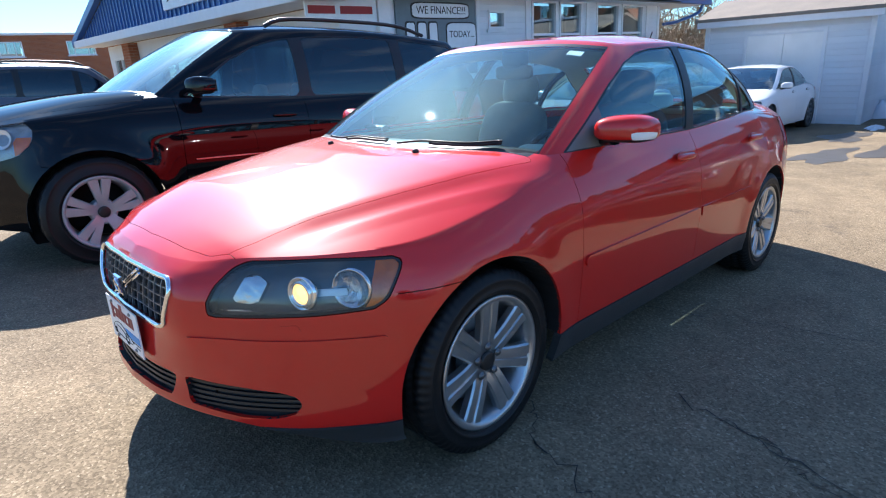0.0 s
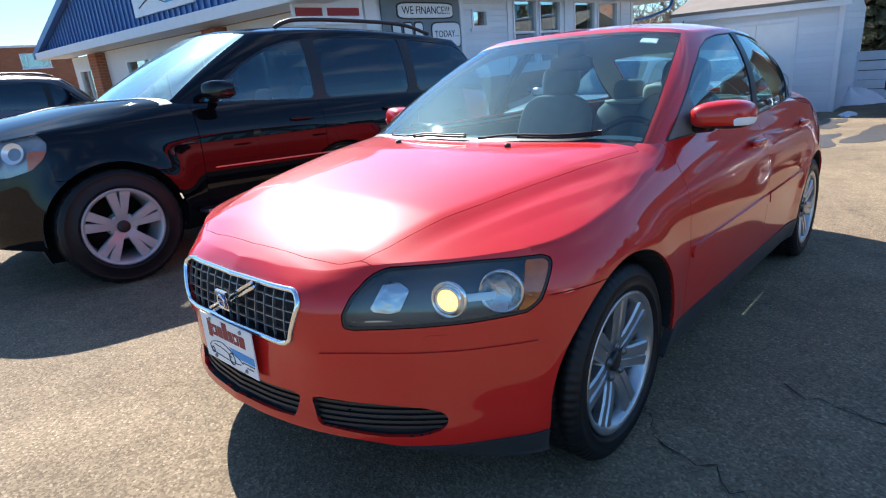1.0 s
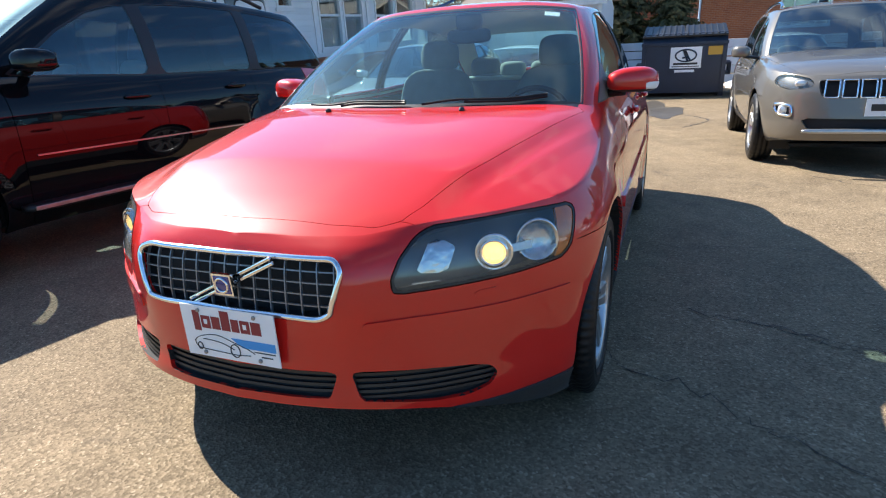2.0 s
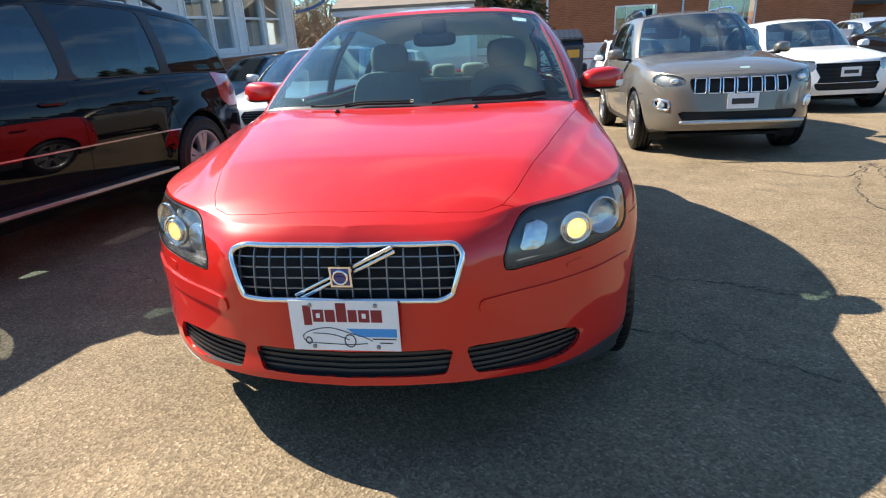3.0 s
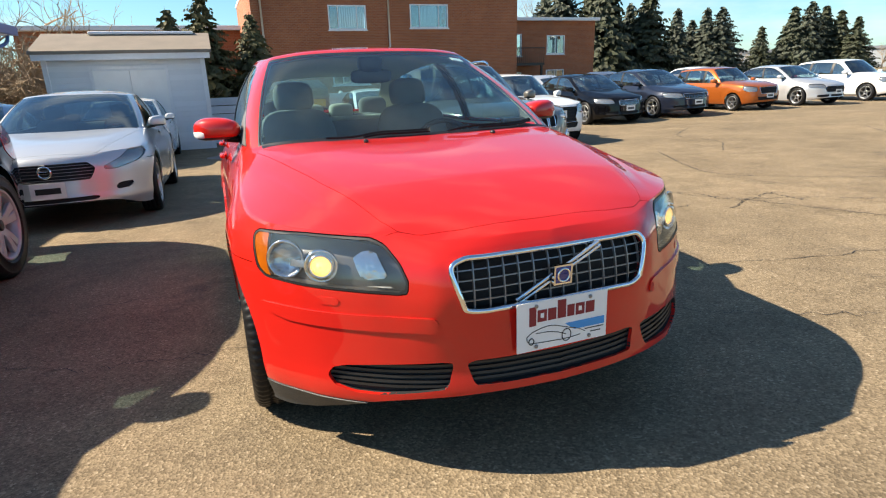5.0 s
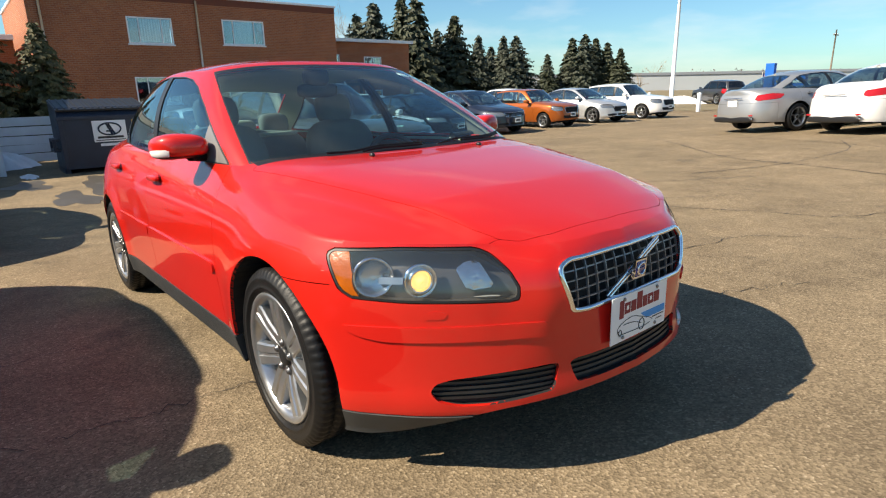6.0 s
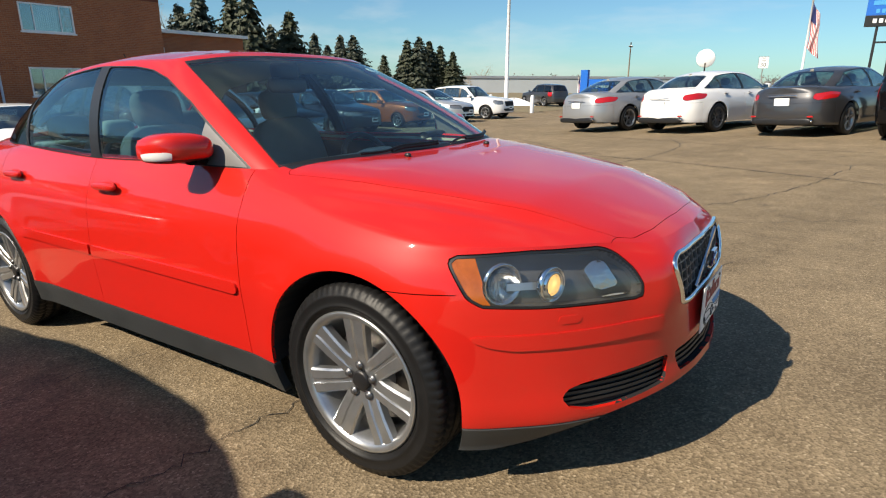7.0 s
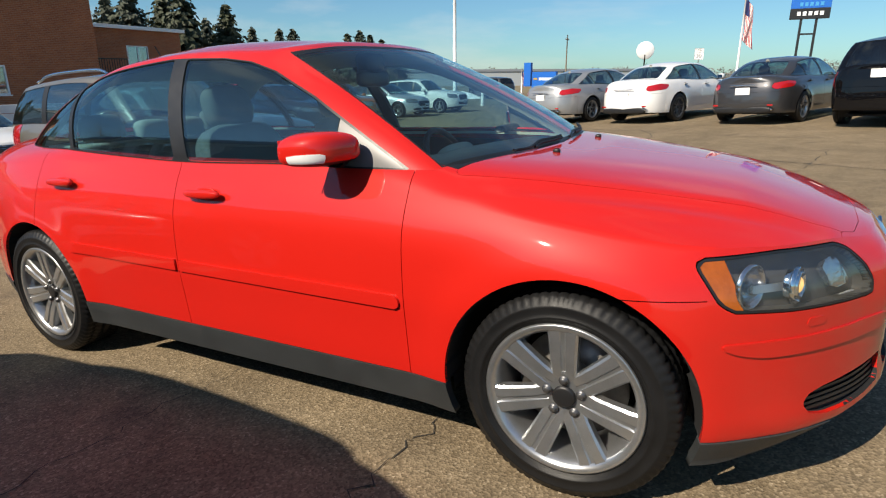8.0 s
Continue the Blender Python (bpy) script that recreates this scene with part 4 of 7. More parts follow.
def asphalt_material():
    m = shader("worn asphalt", (0.15, 0.135, 0.115), 0.85, spec=0.12)
    nt = m.node_tree
    N, Lk = nt.nodes, nt.links
    p = N["Principled BSDF"]
    at = N.new("ShaderNodeTexCoord").outputs["Object"]

    def noise_at(scale, detail=3.0, rough=0.6):
        n = N.new("ShaderNodeTexNoise")
        n.inputs["Scale"].default_value, n.inputs["Detail"].default_value, n.inputs["Roughness"].default_value = scale, detail, rough
        Lk.new(at, n.inputs["Vector"])
        return n.outputs["Fac"]

    def ramp(sock, *stops):
        r = N.new("ShaderNodeValToRGB")
        e = r.color_ramp.elements
        e[0].position, e[0].color = stops[0][0], (*stops[0][1], 1)
        e[1].position, e[1].color = stops[-1][0], (*stops[-1][1], 1)
        for pos, c in stops[1:-1]:
            e.new(pos).color = (*c, 1)
        Lk.new(sock, r.inputs["Fac"])
        return r.outputs["Color"]

    def mix(kind, a, b, f=1.0):
        x = N.new("ShaderNodeMix")
        x.data_type, x.blend_type = "RGBA", kind
        if isinstance(f, float):
            x.inputs[0].default_value = f
        else:
            Lk.new(f, x.inputs[0])
        Lk.new(a, x.inputs[6]), Lk.new(b, x.inputs[7])
        return x.outputs[2]
    vor = N.new("ShaderNodeTexVoronoi")
    vor.inputs["Scale"].default_value = 120.0
    Lk.new(at, vor.inputs["Vector"])
    stones = ramp(vor.outputs["Color"], (0.0, (0.128, 0.098, 0.064)), (0.45, (0.200, 0.153, 0.101)), (0.8, (0.280, 0.216, 0.144)), (1.0, (0.41, 0.335, 0.24)))
    big = ramp(noise_at(0.55, 5), (0.3, (0.8, 0.8, 0.8)), (0.7, (1.16, 1.15, 1.13)))
    mid = ramp(noise_at(5.0, 4), (0.25, (0.86, 0.86, 0.86)), (0.75, (1.12, 1.12, 1.11)))
    fine_grit = ramp(noise_at(310, 2), (0.3, (0.84, 0.84, 0.84)), (0.7, (1.16, 1.16, 1.15)))
    streak = ramp(noise_at(1.9, 7, 0.7), (0.36, (0.86, 0.855, 0.85)), (0.62, (1.07, 1.07, 1.06)))
    col = mix("MULTIPLY", mix("MULTIPLY", mix("MULTIPLY", mix("MULTIPLY", stones, big), mid), fine_grit), streak)
    stain = ramp(noise_at(1.3, 6, 0.65), (0.60, (0, 0, 0)), (0.72, (0.5, 0.5, 0.5)))
    dark = N.new("ShaderNodeRGB")
    dark.outputs[0].default_value = (0.05, 0.046, 0.042, 1)
    col = mix("MIX", col, dark.outputs[0], stain)
    Lk.new(col, p.inputs["Base Color"])
    b = N.new("ShaderNodeBump")
    b.inputs["Distance"].default_value, b.inputs["Strength"].default_value = 0.003, 0.7
    Lk.new(vor.outputs["Distance"], b.inputs["Height"]), Lk.new(b.outputs[0], p.inputs["Normal"])
    return m


def lines_grid(lo, hi, dense_lo, dense_hi, fine_step, coarse):
    a = list(np.arange(dense_lo, dense_hi + 1e-6, fine_step))
    out, v, st = [], dense_lo, coarse
    while v > lo:
        v -= st
        st *= 1.35
        out.append(max(v, lo))
    a = out[::-1] + a
    v, st = dense_hi, coarse
    while v < hi:
        v += st
        st *= 1.35
        a.append(min(v, hi))
    return np.array(sorted(set(a)))


gx = lines_grid(-1500, 1500, -14, 30, 1.0, 2.0)
gy = lines_grid(-1500, 1500, -30, 20, 1.0, 2.0)
GX, GY = np.meshgrid(gx, gy, indexing="ij")
gp = np.stack([GX, GY, ground_z(GX, GY)], -1)
ASPHALT = asphalt_material()
tagged(put("ground", grid(gp), ASPHALT), "worn tan-grey asphalt car lot with cracks and patches", "asphalt lot", kind="structure")
# ---- the red saloon ----
RED = paint("red car paint", (0.56, 0.014, 0.009), rough=0.42, spec=0.12)
WHITEC = paint("white car paint", (0.75, 0.75, 0.74))
BLACKC = paint("black car paint", (0.004, 0.004, 0.005), rough=0.25, coat=.7, spec=0.0)
SILVER = paint("silver car paint", (0.55, 0.56, 0.57), 0.55)
DULLSILVER = paint("grey silver car paint", (0.33, 0.34, 0.35), 0.5)
TAUPE = paint("taupe metallic paint", (0.18, 0.165, 0.14), 0.5)
NAVY = paint("dark blue paint", (0.012, 0.016, 0.03), 0.2)
CHARCOAL = paint("charcoal paint", (0.06, 0.06, 0.064), 0.5)
ORANGE = paint("orange car paint", (0.34, 0.085, 0.016), 0.3)
GREYC = paint("grey-blue paint", (0.12, 0.13, 0.155), 0.5)


FACET = shader("fluted reflector", (0.58, 0.59, 0.61), 0.08, 0.95, bump=0.004, bump_scale=55)
LAMPGREY = shader("smoked lamp bezel", (0.10, 0.10, 0.102), 0.36, 0.4)
GRILLEBAR = shader("satin grey bar", (0.22, 0.22, 0.23), 0.35, 0.6)
SIGNRED = shader("dark red ink", (0.22, 0.012, 0.02), 0.5)
SIGNBLUE = shader("light blue ink", (0.03, 0.27, 0.62), 0.5)
BADGE = shader("blue enamel", (0.01, 0.02, 0.16), 0.2, coat=1.0)


def headlamp_units(car, k):
    """Bowl reflectors, a lit projector and an amber corner behind the clear lens."""
    lamp = k["lamp"]
    house = join(shift(lamp, -.055), rim(shift(lamp, -.004), .055))
    k["each"]("headlamp_housing", house, LAMPGREY, "smoked grey housing", 0)
    link = strip(lamp, 4, .660, .022)
    link = clip(link, np.maximum(.735 - link[0][:, 3], link[0][:, 3] - .87))
    k["each"]("lamp_bezel", shift(link, -.034), ALLOY, "silver bezel between the bowls", .012)
    fan = clip(lamp, poly(lamp[0][:, 3:5], [(.515, .628), (.60, .622), (.632, .690), (.60, .712), (.56, .712)], .008))
    k["each"]("turn_lamp", shift(fan, -.024), FACET, "fluted silver turn lamp", .02)
    low = clip(lamp, poly(lamp[0][:, 3:5], [(.50, .600), (.62, .606), (.62, .609), (.50, .604)], .001))
    k["each"]("lamp_bezel", shift(low, -.018), REFLECT, "thin bright bezel line", .006)
    for sg in (1, -1):
        side = (lambda sh: sh) if sg > 0 else flip
        for arc_at, z, r, kind in ((.892, .674, .056, "ring"), (.752, .664, .047, "beam")):
            p, n = nearest(lamp, [3, 4], (arc_at, z))
            face = Vector((-1.0, .55 if kind == "ring" else .30, 0.02)).normalized()
            m = Matrix.Translation(Vector(p) - Vector(n) * .046) @ Vector((0, 1, 0)).rotation_difference(face).to_matrix().to_4x4()
            bowl = moved(lathe([(r * 1.07, .020), (r * 1.04, .030), (r * .96, .030), (r * .86, .018), (r * .6, .006), (r * .3, .001), (.002, 0)][::-1], 40), m)
            put("lamp_reflector", side(bowl), FACET if kind == "ring" else CHROME, car, "chromed bowl reflector")
            if kind == "beam":
                barrel = moved(lathe([(r * .80, .002), (r * .80, .034), (r * .66, .036), (r * .64, .020)], 32), m)
                put("projector_ring", side(barrel), CHROME, car)
                lens = moved(lathe([(r * .60, .016), (r * .52, .028), (r * .32, .036), (.002, .039)][::-1], 28), m)
                put("projector_lens", side(lens), BEAM, car, "glowing warm projector lens")
            else:
                dome = moved(lathe([(r * .30, .004), (r * .28, .018), (r * .16, .028), (.002, .030)][::-1], 24), m)
                put("high_beam_lens", side(dome), CLEAR, car)


def front_badge(car, k):
    gr = k["grille"]
    k["one"]("grille", join(shift(gr, -.04), rim(gr, .04)), DARK, "black grille opening", 0)
    z, a = gr[0][:, 4], gr[0][:, 3]
    for i in range(1, 5):
        zz = z.min() + (z.max() - z.min()) * i / 5
        k["one"]("grille_bar", shift(strip(gr, 4, zz, .0034), -.010), GRILLEBAR, "", .008)
    for i in range(7):
        aa = .024 + i * .0485
        bar = shift(strip(gr, 3, aa, .0038), -.008)
        k["each"]("grille_upright", bar, GRILLEBAR, "", .008)
    loop = boundary(shift(gr, .002))
    full = np.vstack([loop, (loop * (1, -1, 1))[::-1]]) if abs(loop[0][1]) < .01 or abs(loop[-1][1]) < .01 else loop
    ring = spline(full[::2], 220, closed=True)
    put("grille_frame", tube(np.vstack([ring, ring[:1]]), .0085, 10, closed=True), CHROME, car, "bright chrome surround")
    x = -.824
    p0, p1 = Vector((x + .004, .135, .537)), Vector((x + .022, -.142, .678))
    d = (p1 - p0)
    bm = box(-d.length / 2, d.length / 2, -.006, .004, -.012, -.002, .003)
    box(-d.length / 2, d.length / 2, -.006, .004, .002, .012, .003, bm=bm)
    across = d.normalized()
    nrm = Vector((-1, 0, -.1)).normalized()
    up = nrm.cross(across).normalized()
    m = Matrix((across, -nrm, up)).transposed().to_4x4()
    m.translation = (p0 + p1) / 2 + nrm * .003
    part("grille_slash", bm, CHROME, car, "diagonal chrome bar", m=m)
    b = part("badge", slab([(-.030, -.030), (.030, -.030), (.030, .030), (-.030, .030)], .012, "x", .003), CHROME, car, "square chrome badge", m=pose(x - .018, -.002, .607, 0, -6, 0))
    part("badge_face", box(-.002, .002, -.024, .024, -.024, .024, .0008), BADGE, b, "dark blue enamel face")
    put("badge_ring", tube([(.0, .019 * math.cos(t), .019 * math.sin(t)) for t in np.linspace(0, 2 * np.pi, 33)], .0035, 6, closed=True), CHROME, b, m=pose(-.003, 0, 0))
    part("badge_bar", box(-.005, -.001, -.022, .022, -.004, .004), BADGE, b)


def dealer_sign(car):
    """A white card in the number plate's place, with plain shapes for its print."""
    w, h = .302, .150
    s = part("sign_plate", slab([(-w / 2, -h / 2), (w / 2, -h / 2), (w / 2, h / 2), (-w / 2, h / 2)], .004, "x", .001), PLATE, car, "white dealer card with red and blue print", m=pose(-.845, 0, .467, 0, -2, 0))
    # word shape: seven upright blocks of letter width, seen from the front (y runs to the left)
    y = .112
    for i, (wd, hi) in enumerate(((.022, .058), (.030, .036), (.027, .036), (.028, .056), (.024, .036), (.030, .036), (.030, .036))):
        base = .012 if i else .002
        part("print_block", box(-.0012, 0, y - wd, y, base, base + hi, 0), SIGNRED, s)
        if i in (1, 5):
            part("print_gap", box(-.0018, -.0012, y - wd * .68, y - wd * .32, base + .012, base + hi - .010), PLATE, s)
        y -= wd + .0045
    part("print_band", slab([(-.005, -.008), (-.143, -.008), (-.143, -.032), (-.038, -.032)], -.0012, "x"), SIGNBLUE, s)
    part("print_line", box(-.0012, 0, -.140, -.075, -.040, -.037), INKBLACK, s)
    part("print_line", box(-.0012, 0, -.130, -.095, -.052, -.049), INKBLACK, s)
    for pts in ([(.12, -.03), (.105, -.018), (.07, -.008), (.035, -.006), (-.01, -.02), (-.05, -.032), (-.075, -.045)], [(.12, -.03), (.115, -.048), (.09, -.052), (.03, -.055), (-.02, -.056), (-.06, -.052)], [(.09, -.022), (.05, -.024), (.02, -.03), (-.01, -.042)]):
        put("print_sketch", tube([(-.0008, a, b) for a, b in spline(pts, 18)], .0012, 5), INKBLACK, s)
    for cy, r in ((-.012, .019), (.105, .010)):
        put("print_ring", tube([(-.0008, cy + r * math.cos(t) * .8, -.045 + r * math.sin(t)) for t in np.linspace(0, 2 * np.pi, 21)], .0016, 5, closed=True), INKBLACK, s)
    for a in (-.09, .09):
        for b in (-.062, .062):
            put("screw", pod(.004, .006, .006, e=.9, n=8, m=10), STEEL, s, m=pose(-.002, a, b))


def red_car():
    car, s, k = build_car("red_saloon_car", TILT.copy(), "glossy red compact saloon with alloy wheels and lit headlamps", SEDAN, RED, fine=True, lower=GREYPL, glass_mat=CARGLASS)
    for x in (0, 2.64):
        for sg in (1, -1):
            add_wheel(car, x, sg * .757, .316, .205, 7, "groove", "red", ALLOY)
    mirror_pair(car, (.765, .864, 1.018), (.084, .104, .060), RED, WHITE)
    headlamp_units(car, k)
    front_badge(car, k)
    dealer_sign(car)
    # slats in the lower intakes
    for i, hole in enumerate(k["holes"]):
        z = hole[0][:, 4]
        for j in range(5):
            zz = .307 + j * .0150 + (.018 if i == 0 else .0)
            bar = shift(strip(hole, 4, zz, .0075), -.013)
            (k["one"] if i == 0 else k["each"])("intake_slat", bar, BLACK, "", .014)
    # rubbing strips on bumper and doors
    fp = k["frontp"]
    a, z = fp[0][:, 3], fp[0][:, 4]
    band(fp, poly(np.stack([a, z], 1), [(.375, .474), (.86, .486), (.93, .500), (.985, .528), (.96, .531), (.85, .530), (.375, .520)], .006), .0055, k, "bumper_strip", RED)
    band(fp, poly(np.stack([a, z], 1), [(.66, .548), (.74, .550), (.73, .573), (.66, .570)], .004), .002, k, "washer_cover", RED)
    for key in ("door1", "door2"):
        d = k[key]
        q = np.stack([d[0][:, 5], d[0][:, 4]], 1)
        top = np.interp(q[:, 0], (.5, 2.4), (.572, .612))
        f = np.maximum(np.abs(q[:, 1] - top + .024) - .022, np.maximum(.515 - q[:, 0], np.maximum(q[:, 0] - 2.30, np.where(np.abs(q[:, 0] - 1.56) < .006, 1, -1))))
        band(d, f, .009, k, "door_strip", RED)
    handles(car, k, RED, [(1.377, .855, .858), (2.325, .850, .878)])
    # washer jets, wipers, mirror inside, sticker
    for sg in (1, -1):
        p, _ = nearest(k["hood"], [5, 6], (.19, .29))
        put("washer_jet", pod(.014, .010, .010, e=.8, n=8, m=12), BLACK, car, m=pose(p[0], sg * p[1], p[2] + .004))
    scr = k["screen"]
    for y0, y1, h0, h1 in ((-.10, -.62, .028, .075), (.44, -.06, .028, .06)):
        line = []
        for f in np.linspace(0, 1, 14):
            V = scr[0]
            i = int(np.argmin((V[:, 6] - abs(y0 + (y1 - y0) * f)) ** 2 * 4 + (V[:, 4] - (h0 + (h1 - h0) * f)) ** 2))
            n = normals(*scr)[i]
            line.append((V[i, 0] + n[0] * .016, y0 + (y1 - y0) * f, V[i, 2] + n[2] * .016))
        line = spline(line[::3], 24)
        arm = put("wiper", tube(line, .0052, 6), RUBBER, car)
        put("wiper_blade", tube(line[8:] + np.array([-.004, 0, -.008]), .006, 5), RUBBER, arm)
    put("rear_view_mirror", pod(.02, .12, .038, e=.5, n=10, m=18), BLACK, car, m=pose(1.16, 0, 1.255))
    put("mirror_housing", pod(.05, .07, .05, e=.6, n=10, m=18), BLACK, car, m=pose(1.17, 0, 1.325))
    V = scr[0]
    i = int(np.argmin((V[:, 6] - .47) ** 2 + (V[:, 4] - .86) ** 2))
    n = normals(*scr)[i]
    part("windscreen_sticker", box(-.002, .002, -.035, .035, -.022, .022), PLATE, car, "white paper sticker", m=Matrix.Translation(Vector(V[i, :3] * (1, -1, 1)) + Vector((.012, 0, -.008))) @ Vector((-1, 0, 0)).rotation_difference(Vector((n[0], -n[1], n[2]))).to_matrix().to_4x4())
    seats(car, k, SEAT)
    put("rear_shelf", pod(.22, .56, .02, e=.3, n=8, m=24), BEIGE, car, m=pose(2.78, 0, 1.0))
    for y in (-.1, .14):
        put("rear_cushion", pod(.05, .10, .06, e=.6, n=10, m=16), BEIGE, car, m=pose(2.62, y, 1.06))
    # beige pod stands for the light caught by the instrument hood
    put("airbag_cover", pod(.05, .16, .06, e=.6, n=10, m=18), BEIGE, car, m=pose(.93, -.37, .86, 0, 25, 0))
    put("aerial", tube([(2.55, 0, 1.345), (2.66, 0, 1.52)], .004, 6), BLACK, car)
    return car, s, k


red, red_spec, red_k = red_car()


def other(name, x, y, yaw, label, base, color, rim_mat=None, spokes=(5, "plain"), width=.2, upright_bars=0, bars=4, bar_mat=None, plate=True, frame_mat=None, plate_rear=False, mirror_color=None, rails=None, **kw):
    car, s, k = build_car(name, stand(x, y, yaw), label, base, color, **kw)
    k["car"] = car
    for ax in (0, k["wb"]):
        for sg in (1, -1):
            add_wheel(car, ax, sg * (k["W"] - .105), k["rw"], width, spokes[0], spokes[1], name + label[:6], rim_mat or ALLOY, detail=False)
    bar_grille(k, bars, upright_bars, bar_mat or CHROME, frame_mat or CHROME)
    mx, my, mz = s["mirror"]
    mirror_pair(car, (mx * k["kx"][1], my * k["ky"], mz * k["kz"]), (.08, .10, .075), mirror_color or color)
    seats(car, k, SEAT)
    if base is SALOON:
        handles(car, k, color, [(1.36 * k["kx"][1], k["W"] - .022, .868 * k["kz"]), (2.33 * k["kx"][1], k["W"] - .026, .893 * k["kz"])])
    if plate:
        z = sum(s["plate_z"]) / 2 * k["kz"]
        plain_plate(car, -k["fo"] - .012, 0, z)
    return car, s, k


def suv_fittings(car, s, k, strip_mat=CHROME, board=True, rail_mat=BLACK, handle_mat=None):
    """Roof rails, side strip and running board."""
    W, kz, wb = k["W"], k["kz"], k["wb"]
    for sg in (1, -1):
        pts = [(1.55 * k["kx"][1], .60, 1.735), (1.75 * k["kx"][1], .605, 1.80), (2.4 * k["kx"][1], .61, 1.815), (3.0 * k["kx"][1], .60, 1.80), (3.38 * k["kx"][1], .575, 1.725)]
        pts = [(x, sg * y * k["ky"], z * kz) for x, y, z in pts]
        put("roof_rail", tube(spline(pts, 24), .018, 8), rail_mat, car)
        if board:
            put("running_board", pod(wb * .33, .085, .022, e=.3, n=8, m=24), BLACK, car, m=pose(wb * .5, sg * (W + .01), .40 * kz))
            part("board_edge", box(-wb * .32, wb * .32, -.004, .004, -.012, .012, .002), strip_mat, car, m=pose(wb * .5, sg * (W + .095), .405 * kz))
    for key in ("door1", "door2"):
        d = k[key]
        b = clip(strip(d, 4, .70, .010), .70 - strip(d, 4, .70, .010)[0][:, 5])
        k["each"]("side_strip", shift(b, .006), strip_mat, "", .008)
    handles(car, k, handle_mat or strip_mat, [(1.50 * k["kx"][1], (W - .012), 1.0 * kz), (2.50 * k["kx"][1], (W - .012), 1.03 * kz)], (.11, .016, .018))


TALLNOSE = dict(mirror=(.78, .99, 1.24),
                low=[(.30, 0), (.35, .45), (.47, .72), (.62, .83), (1.5, .87), (2.3, .872), (3.1, .86), (3.75, .82), (3.97, .74), (4.06, .4), (4.075, 0)],
                top=[(1.14, 0, 1.72), (1.17, .35, 1.715), (1.25, .57, 1.698), (1.42, .66, 1.69), (1.9, .69, 1.71), (2.4, .695, 1.715), (3.0, .69, 1.70), (3.5, .66, 1.67), (3.66, .60, 1.66), (3.76, .35, 1.68), (3.78, 0, 1.685)],
                roof=[(1.14, 1.72), (1.8, 1.785), (2.5, 1.79), (3.3, 1.75), (3.78, 1.685)],
                hood=[(-.80, 0), (-.79, .40), (-.74, .58), (-.62, .68), (-.2, .77), (.15, .81), (.45, .84), (.38, .6), (.32, .4), (.28, 0)],
                crown=[(-.86, 2.2), (-.4, 2.8), (.1, 5), (.45, 9), (1.2, 12), (4.1, 10)],
                zs=[(-.85, .975), (-.7, 1.0), (-.45, 1.03), (-.2, 1.055), (.5, 1.10), (2, 1.13), (3.5, 1.15), (4.1, 1.15)],
                ztop=[(-.86, .975), (-.78, 1.02), (-.6, 1.085), (-.3, 1.14), (.1, 1.195), (.45, 1.222), (1.0, 1.228), (3.5, 1.23), (4.1, 1.22)])
suv, sv, kv = other("black_suv", -.19, 3.505, -2.8, "glossy black full-size off-road wagon with roof rails", SUV, BLACKC, H=1.78, L=4.97, wb=2.99, fo=.80, width=.26, wheel=.385, spokes=(5, "split"), rim_mat=SILVERRIM, body_kind="tint", glass_mat=CARGLASS, screen_mat=SUVGLASS, front=dict(flare=.045, flare_w=.10, lamp=[(1.17, .985), (1.15, .895), (1.05, .82), (.88, .78), (.66, .78), (.61, .835), (.64, .935), (.8, 1.02), (1.0, 1.055), (1.1, 1.045)], **TALLNOSE))
suv_fittings(suv, sv, kv, strip_mat=ALLOY, handle_mat=BLACKC)
for sg in (1, -1):
    for arc_at, z, r in ((.78, .885, .062), (.93, .915, .066)):
        p, n = nearest(kv["lamp"], [3, 4], (arc_at, z))
        m = Matrix.Translation(Vector(p) - Vector(n) * .03) @ Vector((0, 1, 0)).rotation_difference(Vector(n)).to_matrix().to_4x4()
        bowl = moved(lathe([(r, .02), (r * .9, .016), (r * .6, .0), (r * .3, -.008), (.002, -.008)][::-1], 24), m)
        put("lamp_reflector", bowl if sg > 0 else flip(bowl), REFLECT, suv)
amb = clip(kv["lamp"], np.maximum(1.03 - kv["lamp"][0][:, 3], kv["lamp"][0][:, 4] - .935))
kv["each"]("corner_lamp", shift(amb, .001), AMBER, "", .0)
alt, sa, ka = other("silver_saloon_car", 5.42, 2.5, 0, "silver mid-size saloon parked behind the black wagon", SALOON, SILVER, L=4.86, W=.915, H=1.47, wb=2.776, fo=.94, wheel=.325, glass_mat=MIDGLASS, frame_mat=BLACK, bar_mat=GRILLEBAR, bars=5,
      front=dict(grille=[(0, .50), (.36, .50), (.42, .60), (.36, .66), (0, .66)], lamp=[(1.10, .735), (1.02, .69), (.90, .635), (.62, .575), (.50, .575), (.50, .61), (.66, .67), (.8, .74), (.95, .83)], intake=[[(0, .29), (.40, .29), (.42, .33), (0, .33)], [(.55, .36), (.74, .37), (.80, .43), (.62, .43)]], plate_z=(.37, .46)))
part("badge", box(-.006, .006, -.06, .06, -.012, .012, .004), CHROME, alt, m=pose(-.955, 0, .60))
put("badge_ring", tube([(0, .055 * math.cos(t), .055 * math.sin(t)) for t in np.linspace(0, 2 * np.pi, 25)], .010, 6, closed=True), CHROME, alt, m=pose(-.955, 0, .60))
